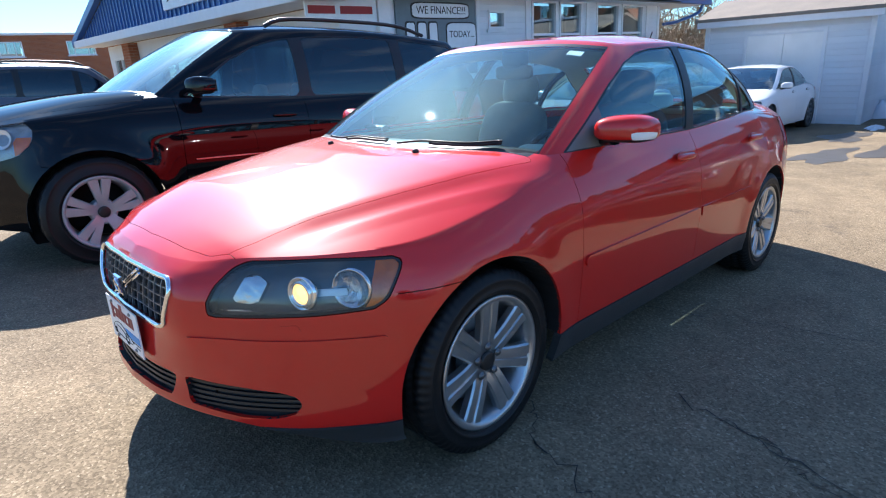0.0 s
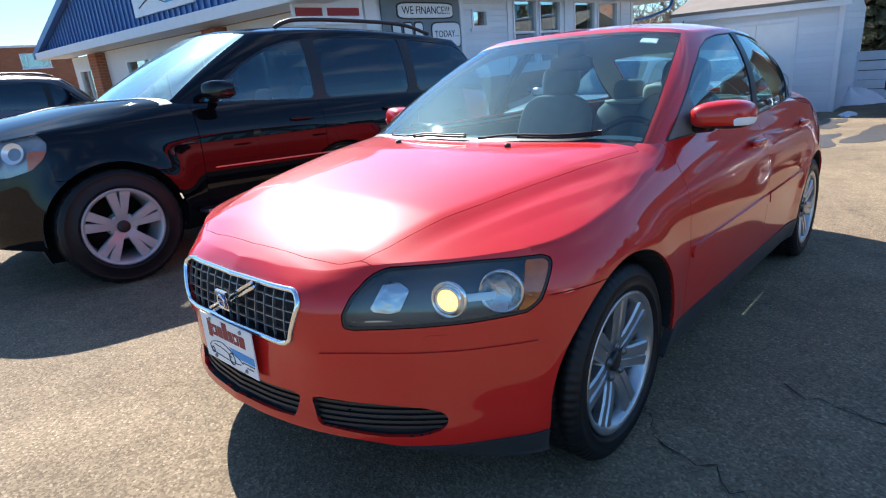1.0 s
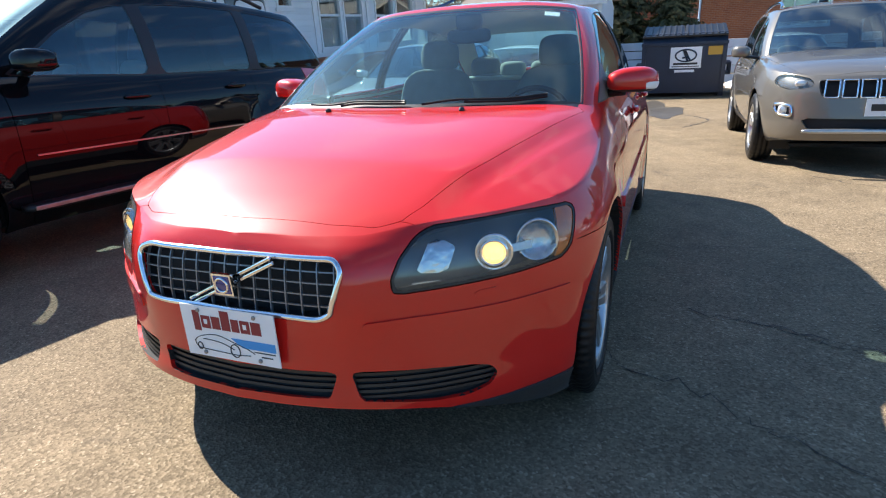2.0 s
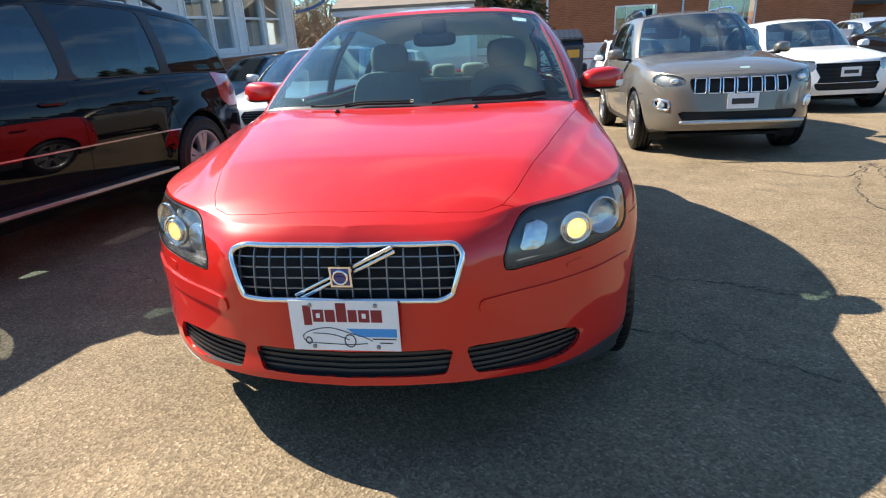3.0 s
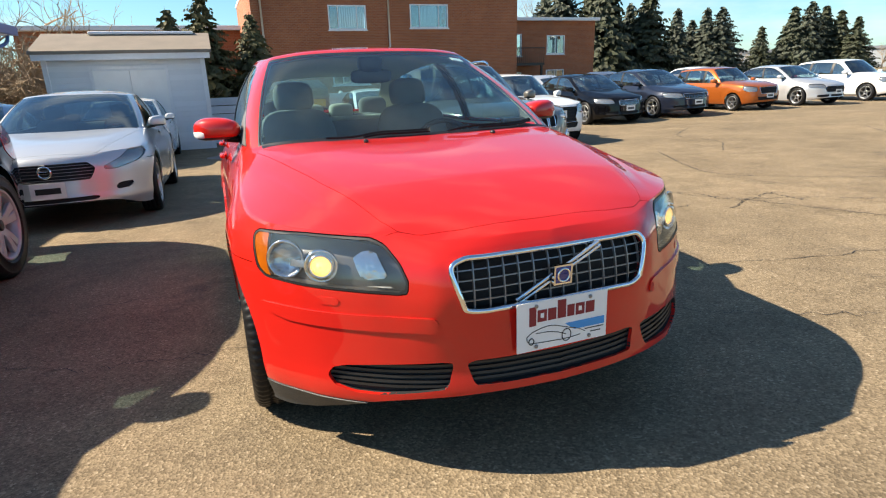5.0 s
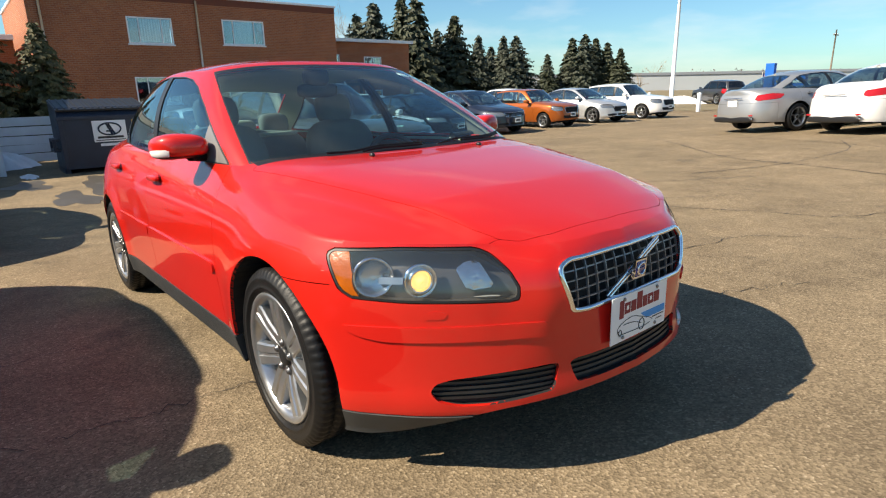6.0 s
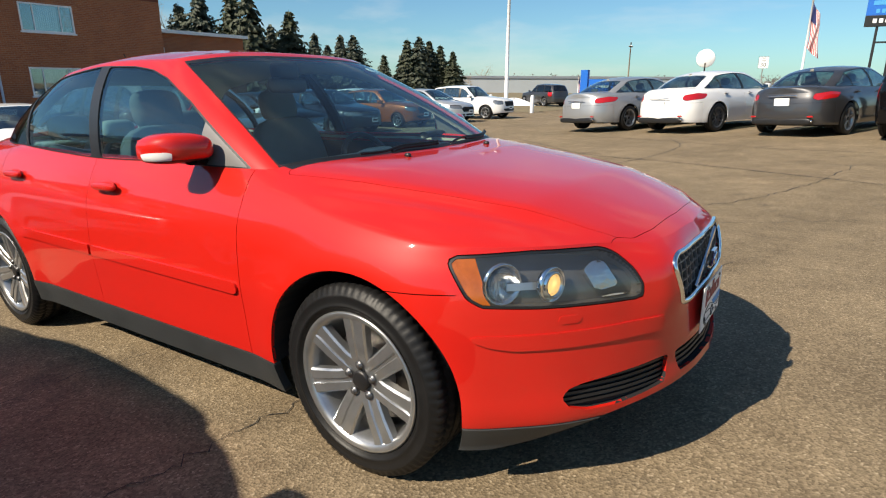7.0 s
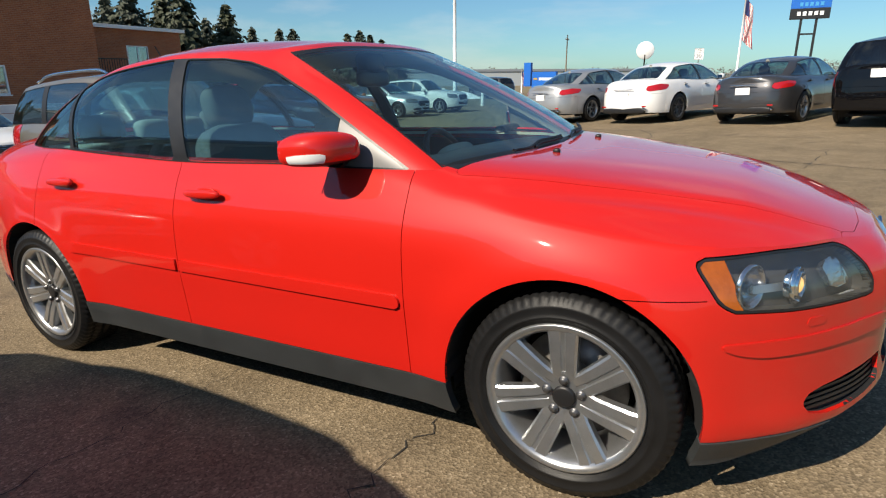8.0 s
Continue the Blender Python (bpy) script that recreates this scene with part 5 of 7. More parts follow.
wagon_car, sj, kj = other("taupe_suv", 5.2, -2.75, 0, "taupe metallic compact off-road wagon with slotted grille", SUV, TAUPE, L=4.62, W=.93, H=1.67, wb=2.70, fo=.95, wheel=.35, glass_mat=MIDGLASS, lower=BLACK, bars=0, upright_bars=0, frame_mat=BLACK, spokes=(5, "split"), dark_lamps=True,
      front=dict(grille=[(0, .75), (.50, .75), (.55, .91), (0, .91)], lamp=[(1.05, .93), (.98, .86), (.80, .82), (.58, .85), (.60, .92), (.75, .955), (.95, .97)], intake=[[(0, .44), (.58, .44), (.66, .55), (0, .55)], [(.74, .56), (.92, .58), (.96, .68), (.76, .67)]], plate_z=(.60, .72)))
suv_fittings(wagon_car, sj, kj, strip_mat=TAUPE, board=False, rail_mat=CHROME)
gj = kj["grille"]
for i in range(-3, 4):
    a0 = i * .142
    cell = strip(gj, 3, abs(a0), .112)
    lp = boundary(shift(cell, .004)) if i else None
    if i:
        pts = lp * (1, 1 if i > 0 else -1, 1)
        put("grille_slot_ring", tube(np.vstack([pts, pts[:1]]), .008, 6, closed=True), CHROME, wagon_car)
    else:
        pts = boundary(shift(cell, .004))
        pts = np.vstack([pts, (pts * (1, -1, 1))[::-1]])
        put("grille_slot_ring", tube(np.vstack([pts, pts[:1]]), .008, 6, closed=True), CHROME, wagon_car)
for sg in (1, -1):
    fog = kj["holes"][1]
    put("fog_lamp_frame", tube(np.vstack([boundary(fog), boundary(fog)[:1]]) * (1, sg, 1), .016, 6, closed=True), CHROME, wagon_car)
    c = fog[0][:, :3].mean(0)
    put("fog_lamp", pod(.03, .045, .04, e=.7, n=10, m=16), REFLECT, wagon_car, m=pose(c[0] + .02, sg * c[1], c[2]))
    lc = kj["lamp"][0]
    i = int(np.argmin((lc[:, 3] - .72) ** 2 + (lc[:, 4] - .88) ** 2))
    put("lamp_projector", pod(.03, .05, .03, e=.8, n=10, m=16), REFLECT, wagon_car, m=pose(lc[i, 0] + .02, sg * lc[i, 1], lc[i, 2]))
put("skid_strip", pod(.03, .62, .022, e=.4, n=8, m=24), ALLOY, wagon_car, m=pose(-.955, 0, .405))
part("badge", box(-.004, .004, -.05, .05, -.011, .011, .003), CHROME, wagon_car, m=pose(-.915, 0, .945))
kj["one"]("grille_web", shift(clip(gj, .38 - np.abs((gj[0][:, 3] / .142) - np.round(gj[0][:, 3] / .142))), .002), TAUPE, "", 0)
other("white_crossover", 9.3, -5.85, 0, "white compact crossover with black and chrome nose", SUV, WHITEC, L=4.36, W=.905, H=1.63, wb=2.67, fo=.90, wheel=.35, glass_mat=MIDGLASS, lower=BLACK, bar_mat=BLACK, frame_mat=CHROME, bars=5,
      front=dict(grille=[(0, .50), (.52, .50), (.46, .66), (.60, .90), (0, .90)], plate_z=(.68, .80)))
other("black_saloon_car", 13.3, -10.75, 0, "black large saloon with chrome mesh grille", SALOON, BLACKC, L=5.15, W=.965, H=1.54, wb=2.868, fo=1.0, wheel=.35, glass_mat=MIDGLASS, bars=5, front=dict(plate_z=(.40, .50)))
other("navy_saloon_car", 13.3, -13.35, 0, "dark navy luxury saloon with split chrome grille", SALOON, NAVY, L=5.18, W=.965, H=1.565, wb=2.868, fo=1.0, wheel=.35, glass_mat=MIDGLASS, bars=0, upright_bars=9, front=dict(plate_z=(.40, .50), grille=[(0, .56), (.40, .56), (.48, .70), (0, .68)]))
other("orange_hatchback", 13.3, -16.6, 0, "orange metallic small hatchback with black grille", SUV, ORANGE, L=3.8, W=.83, H=1.5, wb=2.45, fo=.80, wheel=.285, glass_mat=MIDGLASS, bar_mat=BLACK, bars=3, front=dict(seams=(.62, 1.9, 3.0)))
other("silver_hatchback", 13.3, -19.75, 0, "pale silver saloon with dark grille", SALOON, SILVER, L=4.5, W=.91, H=1.47, wb=2.65, fo=.9, wheel=.32, glass_mat=MIDGLASS, bar_mat=BLACK, front=dict(grille=[(0, .46), (.42, .46), (.50, .60), (.42, .66), (0, .66)]))
other("white_compact_van", 13.3, -23.4, 0, "white tall compact car with dark grille", SUV, WHITEC, L=4.41, W=.915, H=1.62, wb=2.65, fo=.9, wheel=.325, glass_mat=MIDGLASS, bar_mat=BLACK)
BIGTAIL = dict(tail=[(4.32, .90), (4.45, .80), (4.9, .76), (4.98, .80), (4.95, .89), (4.6, .93)])
for nm, x, y, lab, col, kw in (("silver_saloon_car", 3.66, -17.33, "silver-grey saloon with slim tail lamps", DULLSILVER, dict(L=4.92, W=.925, H=1.455, wb=2.83, fo=.92, wheel=.335)),
                               ("white_saloon_car", 1.31, -16.8, "white saloon with dark multi-spoke wheels", WHITEC, dict(L=4.87, W=.925, H=1.475, wb=2.85, fo=.92, wheel=.34, rim_mat=LAMPIN, spokes=(12, "plain"))),
                               ("charcoal_saloon_car", -1.33, -15.7, "charcoal saloon with bright red tail lamps", CHARCOAL, dict(L=4.63, W=.90, H=1.415, wb=2.70, fo=.9, wheel=.325))):
    c2, s2, k2 = other(nm, x, y, 68, lab, SALOON, col, glass_mat=MIDGLASS, plate=False, front=BIGTAIL, **kw)
    plain_plate(c2, k2["wb"] + k2["ro"] - .02, 0, .72, face=1, bars=False)
    for sg in (1, -1):
        put("tailpipe_trim", pod(.02, .13, .025, e=.5, n=8, m=16), CHROME, c2, m=pose(k2["wb"] + k2["ro"] - .05, sg * .5, .33))
    put("boot_strip", pod(.012, .30, .010, e=.5, n=8, m=20), CHROME, c2, m=pose(k2["wb"] + k2["ro"] - .015, 0, .84))
    put("rear_reflector", pod(.008, .06, .018, e=.5, n=8, m=14), REDLENS, c2, m=pose(k2["wb"] + k2["ro"] - .035, .58, .42))
    put("rear_reflector", pod(.008, .06, .018, e=.5, n=8, m=14), REDLENS, c2, m=pose(k2["wb"] + k2["ro"] - .035, -.58, .42))
    put("rear_diffuser", pod(.05, .62, .07, e=.4, n=8, m=20), BLACK, c2, m=pose(k2["wb"] + k2["ro"] - .06, 0, .32))
bs, sb, kb = other("black_suv", -3.56, -14.4, 68, "black compact off-road wagon with square plate", SUV, BLACKC, L=4.6, W=.92, H=1.68, wb=2.64, fo=.9, wheel=.35, plate=False, glass_mat=TINTED)
plain_plate(bs, kb["wb"] + kb["ro"] - .01, 0, 1.0, face=1, bars=False)
other("white_saloon_car", 11.6, 2.75, 0, "white saloon parked beside the shed", SALOON, WHITEC, L=4.9, W=.92, H=1.47, wb=2.8, fo=.95, wheel=.325, glass_mat=MIDGLASS)
STEELBLUE = paint("pale blue paint", (0.16, 0.23, 0.33), 0.4)
other("blue_saloon_car", 8.6, 4.75, 0, "pale blue saloon parked along the office wall", SALOON, STEELBLUE, L=4.6, W=.89, H=1.45, wb=2.65, fo=.9, glass_mat=MIDGLASS)
other("white_saloon_car", 12.4, -3.3, 0, "white saloon parked before the plank fence", SALOON, WHITEC, L=4.6, W=.89, H=1.45, wb=2.65, fo=.9, glass_mat=MIDGLASS)
gs, sg_, kg = other("grey_suv", 3.4, 12.3, 180, "grey-blue off-road wagon parked before the office", SUV, GREYC, L=4.7, W=.93, H=1.78, wb=2.75, fo=.9, glass_mat=TINTED)
suv_fittings(gs, sg_, kg, strip_mat=BLACK, board=False)
other("grey_suv", 20.7, -43.0, 150, "dark grey off-road wagon far across the lot", SUV, CHARCOAL, L=4.7, W=.93, H=1.75, wb=2.75, fo=.9, glass_mat=TINTED, plate=False)
for i, (y, col, lab) in enumerate(((-11.2, SILVER, "silver saloon in the back row"), (-14.0, GREYC, "grey-blue saloon in the back row"), (-19.0, WHITEC, "white saloon in the back row"))):
    other("parked_saloon_car", 20.2, y, 180, lab, SALOON, col, L=4.8, W=.92, H=1.47, wb=2.75, fo=.92, glass_mat=MIDGLASS, plate=False)
# ---- cracks and patches in the asphalt ----
CRACK = shader("tar-dark crack", (0.035, 0.03, 0.025), 0.85)
SNOW = shader("old snow", (0.75, 0.77, 0.8), 0.7, vary=0.1, scale=4, bump=0.02, bump_scale=9)
PATCH = shader("dark smooth asphalt", (0.085, 0.075, 0.062), 0.4, vary=0.25, scale=3, grain=0.1, grain_scale=120)


def crack(pts, width=.012, wander=.03, seed=1, mat=None, name="crack"):
    rng = np.random.default_rng(seed)
    line = spline(pts, max(8, int(14 * len(pts))))
    line = line + rng.normal(0, wander * .35, line.shape)
    d = np.gradient(line, axis=0)
    n = np.stack([-d[:, 1], d[:, 0]], 1) / np.maximum(np.linalg.norm(d, axis=1), 1e-6)[:, None]
    w = width * rng.uniform(.25, 1.0, len(line))[:, None] / 2
    P = np.empty((2, len(line), 3))
    for i, sg in enumerate((1, -1)):
        P[i, :, :2] = line + n * w * sg
        P[i, :, 2] = ground_z(P[i, :, 0], P[i, :, 1]) + .004
    return tagged(put(name, grid(P[::-1]), mat or CRACK), "dark winding crack in the asphalt", "crack", "cracks in the lot", "structure")


crack([(1.73, 3.6), (1.69, 2.5), (1.63, 1.85), (1.62, 1.2), (1.57, .6), (1.55, 0), (1.58, -.8), (1.74, -1.25), (1.81, -1.65), (1.9, -3.0)], .006, .05, seed=2)
crack([(.95, 3.4), (.83, 2.0), (.63, 1.55), (.56, 1.15), (.57, .88), (.52, .6), (.4, -.2), (.29, -.79), (.11, -.95), (.09, -1.11), (-.03, -1.25), (-.29, -1.63), (-.6, -2.2)], .007, .05, seed=3)
crack([(4.28, -2.22), (3.25, -3.24), (3.87, -3.85), (2.82, -3.68), (2.05, -3.85), (1.77, -4.42), (1.2, -5.0)], .014, .06, seed=4)
crack([(6.1, -6.4), (3.7, -5.11), (2.7, -5.49), (1.9, -6.3)], .025, seed=5)
crack([(.75, -1.2), (.65, -1.49), (.29, -2.72), (.13, -3.24), (-1.05, -3.84), (-2.5, -4.5)], .009, .05, seed=6)
crack([(2.0, -3.9), (.58, -4.24), (-.19, -4.49), (-.83, -6.03), (-1.3, -8.0)], .016, .06, seed=7)
crack([(6.4, -12.2), (5.06, -10.88), (2.92, -8.74), (1.21, -7.9), (-.76, -6.74), (-3.2, -5.2)], .035, seed=8)
crack([(2.45, -6.59), (1.79, -8.12), (1.6, -10.31), (2.2, -12.0)], .03, seed=9)
crack([(.7, -1.35), (.66, -1.53), (.54, -1.68), (.5, -1.95)], .005, .05, seed=10)
crack([(5.4, -7.2), (6.6, -8.3), (8.2, -8.8), (9.6, -10.4)], .03, seed=11)
crack([(8.2, -1.2), (9.4, -1.6), (10.8, -1.0), (12.6, -.3)], .05, seed=12)
crack([(-1.6, -9.6), (.2, -10.2), (2.4, -11.6), (4.0, -12.4)], .035, seed=13)

crack([(2.01, -3.94), (1.83, -3.64), (1.75, -3.48)], 0.014, .05, seed=21)
crack([(7.61, -6.74), (7.51, -7.03), (6.99, -6.94)], 0.02, .05, seed=22)
crack([(5.54, -6.05), (5.19, -6.67), (4.7, -7.09), (4.5, -7.63)], 0.022, .05, seed=23)
crack([(3.87, -3.87), (2.87, -3.22), (2.15, -3.01), (2.09, -3.34)], 0.012, .05, seed=24)
crack([(2.12, -4.37), (1.85, -4.33), (1.63, -4.3)], 0.014, .05, seed=25)
crack([(3.86, -3.88), (2.9, -3.54), (2.6, -3.77), (2.01, -3.94), (2.12, -4.37), (1.86, -4.57)], 0.014, .05, seed=26)


def patch(x, y, rx, ry, mat, label, seed=0, lift=.0045, name="wet_patch"):
    rng = np.random.default_rng(seed)
    th = np.linspace(0, 2 * np.pi, 41)
    rr = 1 + .22 * np.sin(3 * th + seed) + .15 * np.sin(5 * th + 2 * seed) + .08 * np.sin(9 * th)
    rr[-1] = rr[0]
    P = np.empty((5, 41, 3))
    for i, f in enumerate(np.linspace(0.02, 1, 5)):
        P[i, :, 0], P[i, :, 1] = x + rx * rr * np.cos(th) * f, y + ry * rr * np.sin(th) * f
        P[i, :, 2] = ground_z(P[i, :, 0], P[i, :, 1]) + lift
    return tagged(put(name, grid(P), mat), label, name.replace("_", " "), kind="structure")


# darker, smoother patches with uneven outlines, near the skip
patch(11.2, -.6, 1.8, .55, PATCH, "dark patch on the asphalt", 1)
patch(9.4, .3, 1.2, .3, PATCH, "dark patch on the asphalt", 2)
patch(12.6, .7, 1.0, .35, PATCH, "dark patch on the asphalt", 3)


def snow_bank(x, y, rx, ry, h, seed):
    rng = np.random.default_rng(seed)
    n = 26
    th = np.linspace(0, 2 * np.pi, n + 1)
    k = rng.uniform(.7, 1.2, n + 1)
    k[-1] = k[0]
    P = np.empty((7, n + 1, 3))
    for i, f in enumerate(np.linspace(1, .03, 7)):
        P[i, :, 0], P[i, :, 1] = x + rx * f * k * np.cos(th), y + ry * f * k * np.sin(th)
        P[i, :, 2] = ground_z(P[i, :, 0], P[i, :, 1]) - .01 + h * (1 - f ** 2) * (1 + .25 * np.sin(4 * th + seed))
    tagged(put("snow_bank", grid(P[::-1][:, :, :]), SNOW), "low heap of dirty melting snow", "snow", "snow heaps")


snow_bank(17.0, .9, .6, .8, .35, 1)
snow_bank(16.9, -2.6, .8, .35, .14, 2)
snow_bank(22, -42.0, 2.2, 1.2, .5, 3)
snow_bank(16.6, -27.5, 1.4, .7, .3, 4)
snow_bank(14.5, .55, .5, .2, .07, 6)

# ---- buildings ----
SIDING = shader("white siding", (0.70, 0.72, 0.74), 0.55, vary=.05, scale=2, piece=.04)
BLUE = shader("blue metal", (0.05, 0.125, 0.32), 0.38, vary=.12, scale=2.5)
ROOFING = shader("brown-grey shingles", (0.21, 0.175, 0.14), 0.9, vary=.2, scale=2, bump=.006, bump_scale=26, grain=.12, grain_scale=60)
DUMP = shader("dark blue steel", (0.018, 0.026, 0.045), 0.5, vary=.25, scale=3, bump=.001, bump_scale=30)
CURTAIN = shader("pale curtain", (0.55, 0.57, 0.6), 0.8, vary=.1)
ROOMDARK = shader("dark room", (0.10, 0.105, 0.11), 0.8, vary=.2)
WINGLASS = glass("house window glass", (0.75, 0.8, 0.82), 2.0)
TRIMW = shader("white trim", (0.74, 0.75, 0.76), 0.5, vary=.05)
FENCEW = shader("weathered white boards", (0.66, 0.68, 0.7), 0.6, vary=.14, scale=2.5, piece=.06)
GALV = shader("galvanised steel", (0.55, 0.56, 0.57), 0.4, 0.7, vary=.12)
POLEW = shader("white pole paint", (0.8, 0.8, 0.8), 0.4, vary=.04)


def brick_material():
    m = shader("brown brick", (0.22, 0.07, 0.035), 0.88)
    nt = m.node_tree
    at = nt.nodes.new("ShaderNodeTexCoord").outputs["Object"]
    sep, com = nt.nodes.new("ShaderNodeSeparateXYZ"), nt.nodes.new("ShaderNodeCombineXYZ")
    add = nt.nodes.new("ShaderNodeMath")
    b = nt.nodes.new("ShaderNodeTexBrick")
    b.inputs["Scale"].default_value = 1.0
    b.inputs["Color1"].default_value, b.inputs["Color2"].default_value, b.inputs["Mortar"].default_value = (0.37, 0.112, 0.042, 1), (0.28, 0.08, 0.033, 1), (0.34, 0.19, 0.12, 1)
    b.inputs["Mortar Size"].default_value, b.inputs["Brick Width"].default_value, b.inputs["Row Height"].default_value = .008, .21, .075
    L = nt.links.new
    L(at, sep.inputs[0]), L(sep.outputs[0], add.inputs[0]), L(sep.outputs[1], add.inputs[1])
    L(add.outputs[0], com.inputs[0]), L(sep.outputs[2], com.inputs[1]), L(com.outputs[0], b.inputs["Vector"])
    n = nt.nodes.new("ShaderNodeTexNoise")
    n.inputs["Scale"].default_value, n.inputs["Detail"].default_value = .8, 5
    L(at, n.inputs["Vector"])
    r = nt.nodes.new("ShaderNodeMapRange")
    r.inputs["To Min"].default_value, r.inputs["To Max"].default_value = .78, 1.22
    k = nt.nodes.new("ShaderNodeVectorMath")
    k.operation = "SCALE"
    L(n.outputs["Fac"], r.inputs["Value"]), L(b.outputs["Color"], k.inputs[0]), L(r.outputs[0], k.inputs["Scale"])
    L(k.outputs[0], nt.nodes["Principled BSDF"].inputs["Base Color"])
    return m


BRICK = brick_material()


def wall_panel(name, parent, a0, a1, z0, z1, plane, facing, mat, holes=(), thick=.25):
    """A wall with real openings. facing: '-x' (runs along y at x = plane) or '-y' (runs along x at y = plane). holes: (a0, a1, z0, z1)."""
    bm = bmesh.new()
    xs = sorted({a0, a1, *[h[0] for h in holes], *[h[1] for h in holes]})
    zs = sorted({z0, z1, *[h[2] for h in holes], *[h[3] for h in holes]})
    for i in range(len(xs) - 1):
        for j in range(len(zs) - 1):
            ca, cz = (xs[i] + xs[i + 1]) / 2, (zs[j] + zs[j + 1]) / 2
            if any(h[0] < ca < h[1] and h[2] < cz < h[3] for h in holes):
                continue
            if facing == "-x":
                box(plane, plane + thick, xs[i], xs[i + 1], zs[j], zs[j + 1], bm=bm)
            else:
                box(xs[i], xs[i + 1], plane, plane + thick, zs[j], zs[j + 1], bm=bm)
    bmesh.ops.remove_doubles(bm, verts=bm.verts, dist=1e-4)
    return part(name, bm, mat, parent)


def window_unit(parent, a0, a1, z0, z1, plane, facing, sashes=(1,), rail=None, curtain=None, frame_w=.06, trim=.0):
    """A window in an opening: outer frame, mullions, panes, a curtain or dark room behind."""
    def bx(p0, p1, q0, q1, d0, d1, bm=None):
        return box(plane + d0, plane + d1, p0, p1, q0, q1, bm=bm) if facing == "-x" else box(p0, p1, plane + d0, plane + d1, q0, q1, bm=bm)
    bm = bmesh.new()
    bx(a0, a1, z0, z0 + frame_w, -.02 - trim, .08, bm), bx(a0, a1, z1 - frame_w, z1, -.02 - trim, .08, bm)
    bx(a0, a0 + frame_w, z0 + frame_w, z1 - frame_w, -.02 - trim, .08, bm), bx(a1 - frame_w, a1, z0 + frame_w, z1 - frame_w, -.02 - trim, .08, bm)
    w = part("window", bm, TRIMW, parent)
    total, at = sum(sashes), a0
    for i, sfr in enumerate(sashes):
        nxt = at + (a1 - a0) * sfr / total
        if i:
            part("mullion", bx(at - .02, at + .02, z0 + frame_w, z1 - frame_w, -.012, .06), TRIMW, w)
        g = part("pane", bx(at + .02, nxt - .02, z0 + frame_w, z1 - frame_w, .025, .031), WINGLASS, w)
        g.visible_shadow = False
        if rail:
            zr = z0 + (z1 - z0) * rail
            part("sash_rail", bx(at + .02, nxt - .02, zr - .025, zr + .025, .0, .06), TRIMW, w)
        at = nxt
    part("sill", bx(a0 - .05, a1 + .05, z0 - .06, z0 - .004, -.06, .06), TRIMW, w)
    part("room", bx(a0, a1, z0, z1, .9, .95), ROOMDARK, w)
    if curtain:
        n = 40
        c0, c1 = a0 + (a1 - a0) * curtain[0], a0 + (a1 - a0) * curtain[1]
        P = np.empty((2, n, 3))
        t = np.linspace(c0, c1, n)
        dep = plane + .14 + .025 * np.sin(np.arange(n) * 1.9)
        for i, zz in enumerate((z0 + .05, z1 - .04)):
            P[i, :, 2] = zz
            P[i, :, 0], P[i, :, 1] = (dep, t) if facing == "-x" else (t, dep)
        put("curtain", grid(P), CURTAIN, w)
    return w


def siding(parent, a0, a1, z0, z1, plane, facing, pitch=.13, holes=()):
    """Lapped boards on a wall, each one a piece of its own."""
    made = {}
    z = z0
    while z < z1 - .02:
        top = min(z + pitch, z1)
        runs = [(a0, a1)]
        for h0, h1, hz0, hz1 in holes:
            if hz0 < (z + top) / 2 < hz1:
                runs = [r for p, q in runs for r in ((p, min(q, h0)), (max(p, h1), q)) if r[1] - r[0] > .03]
        for p, q in runs:
            key = (round(q - p, 3), round(top - z, 3))
            if key not in made:
                bm = slab([(0, 0), (-.022, 0), (-.022, .012), (-.004, key[1] + .004), (0, key[1] + .004)], key[0], "z")
                for v in bm.verts:
                    d, up, run = v.co.x, v.co.y, v.co.z
                    v.co = (d, run, up) if facing == "-x" else (run, d, up)
                bmesh.ops.recalc_face_normals(bm, faces=bm.faces)
                me = bpy.data.meshes.new("board")
                bm.to_mesh(me), bm.free()
                me.materials.append(SIDING)
                made[key] = me
            o = new("board", made[key])
            o.parent = parent
            o.location = (plane, p, z) if facing == "-x" else (p, plane, z)
        z += pitch


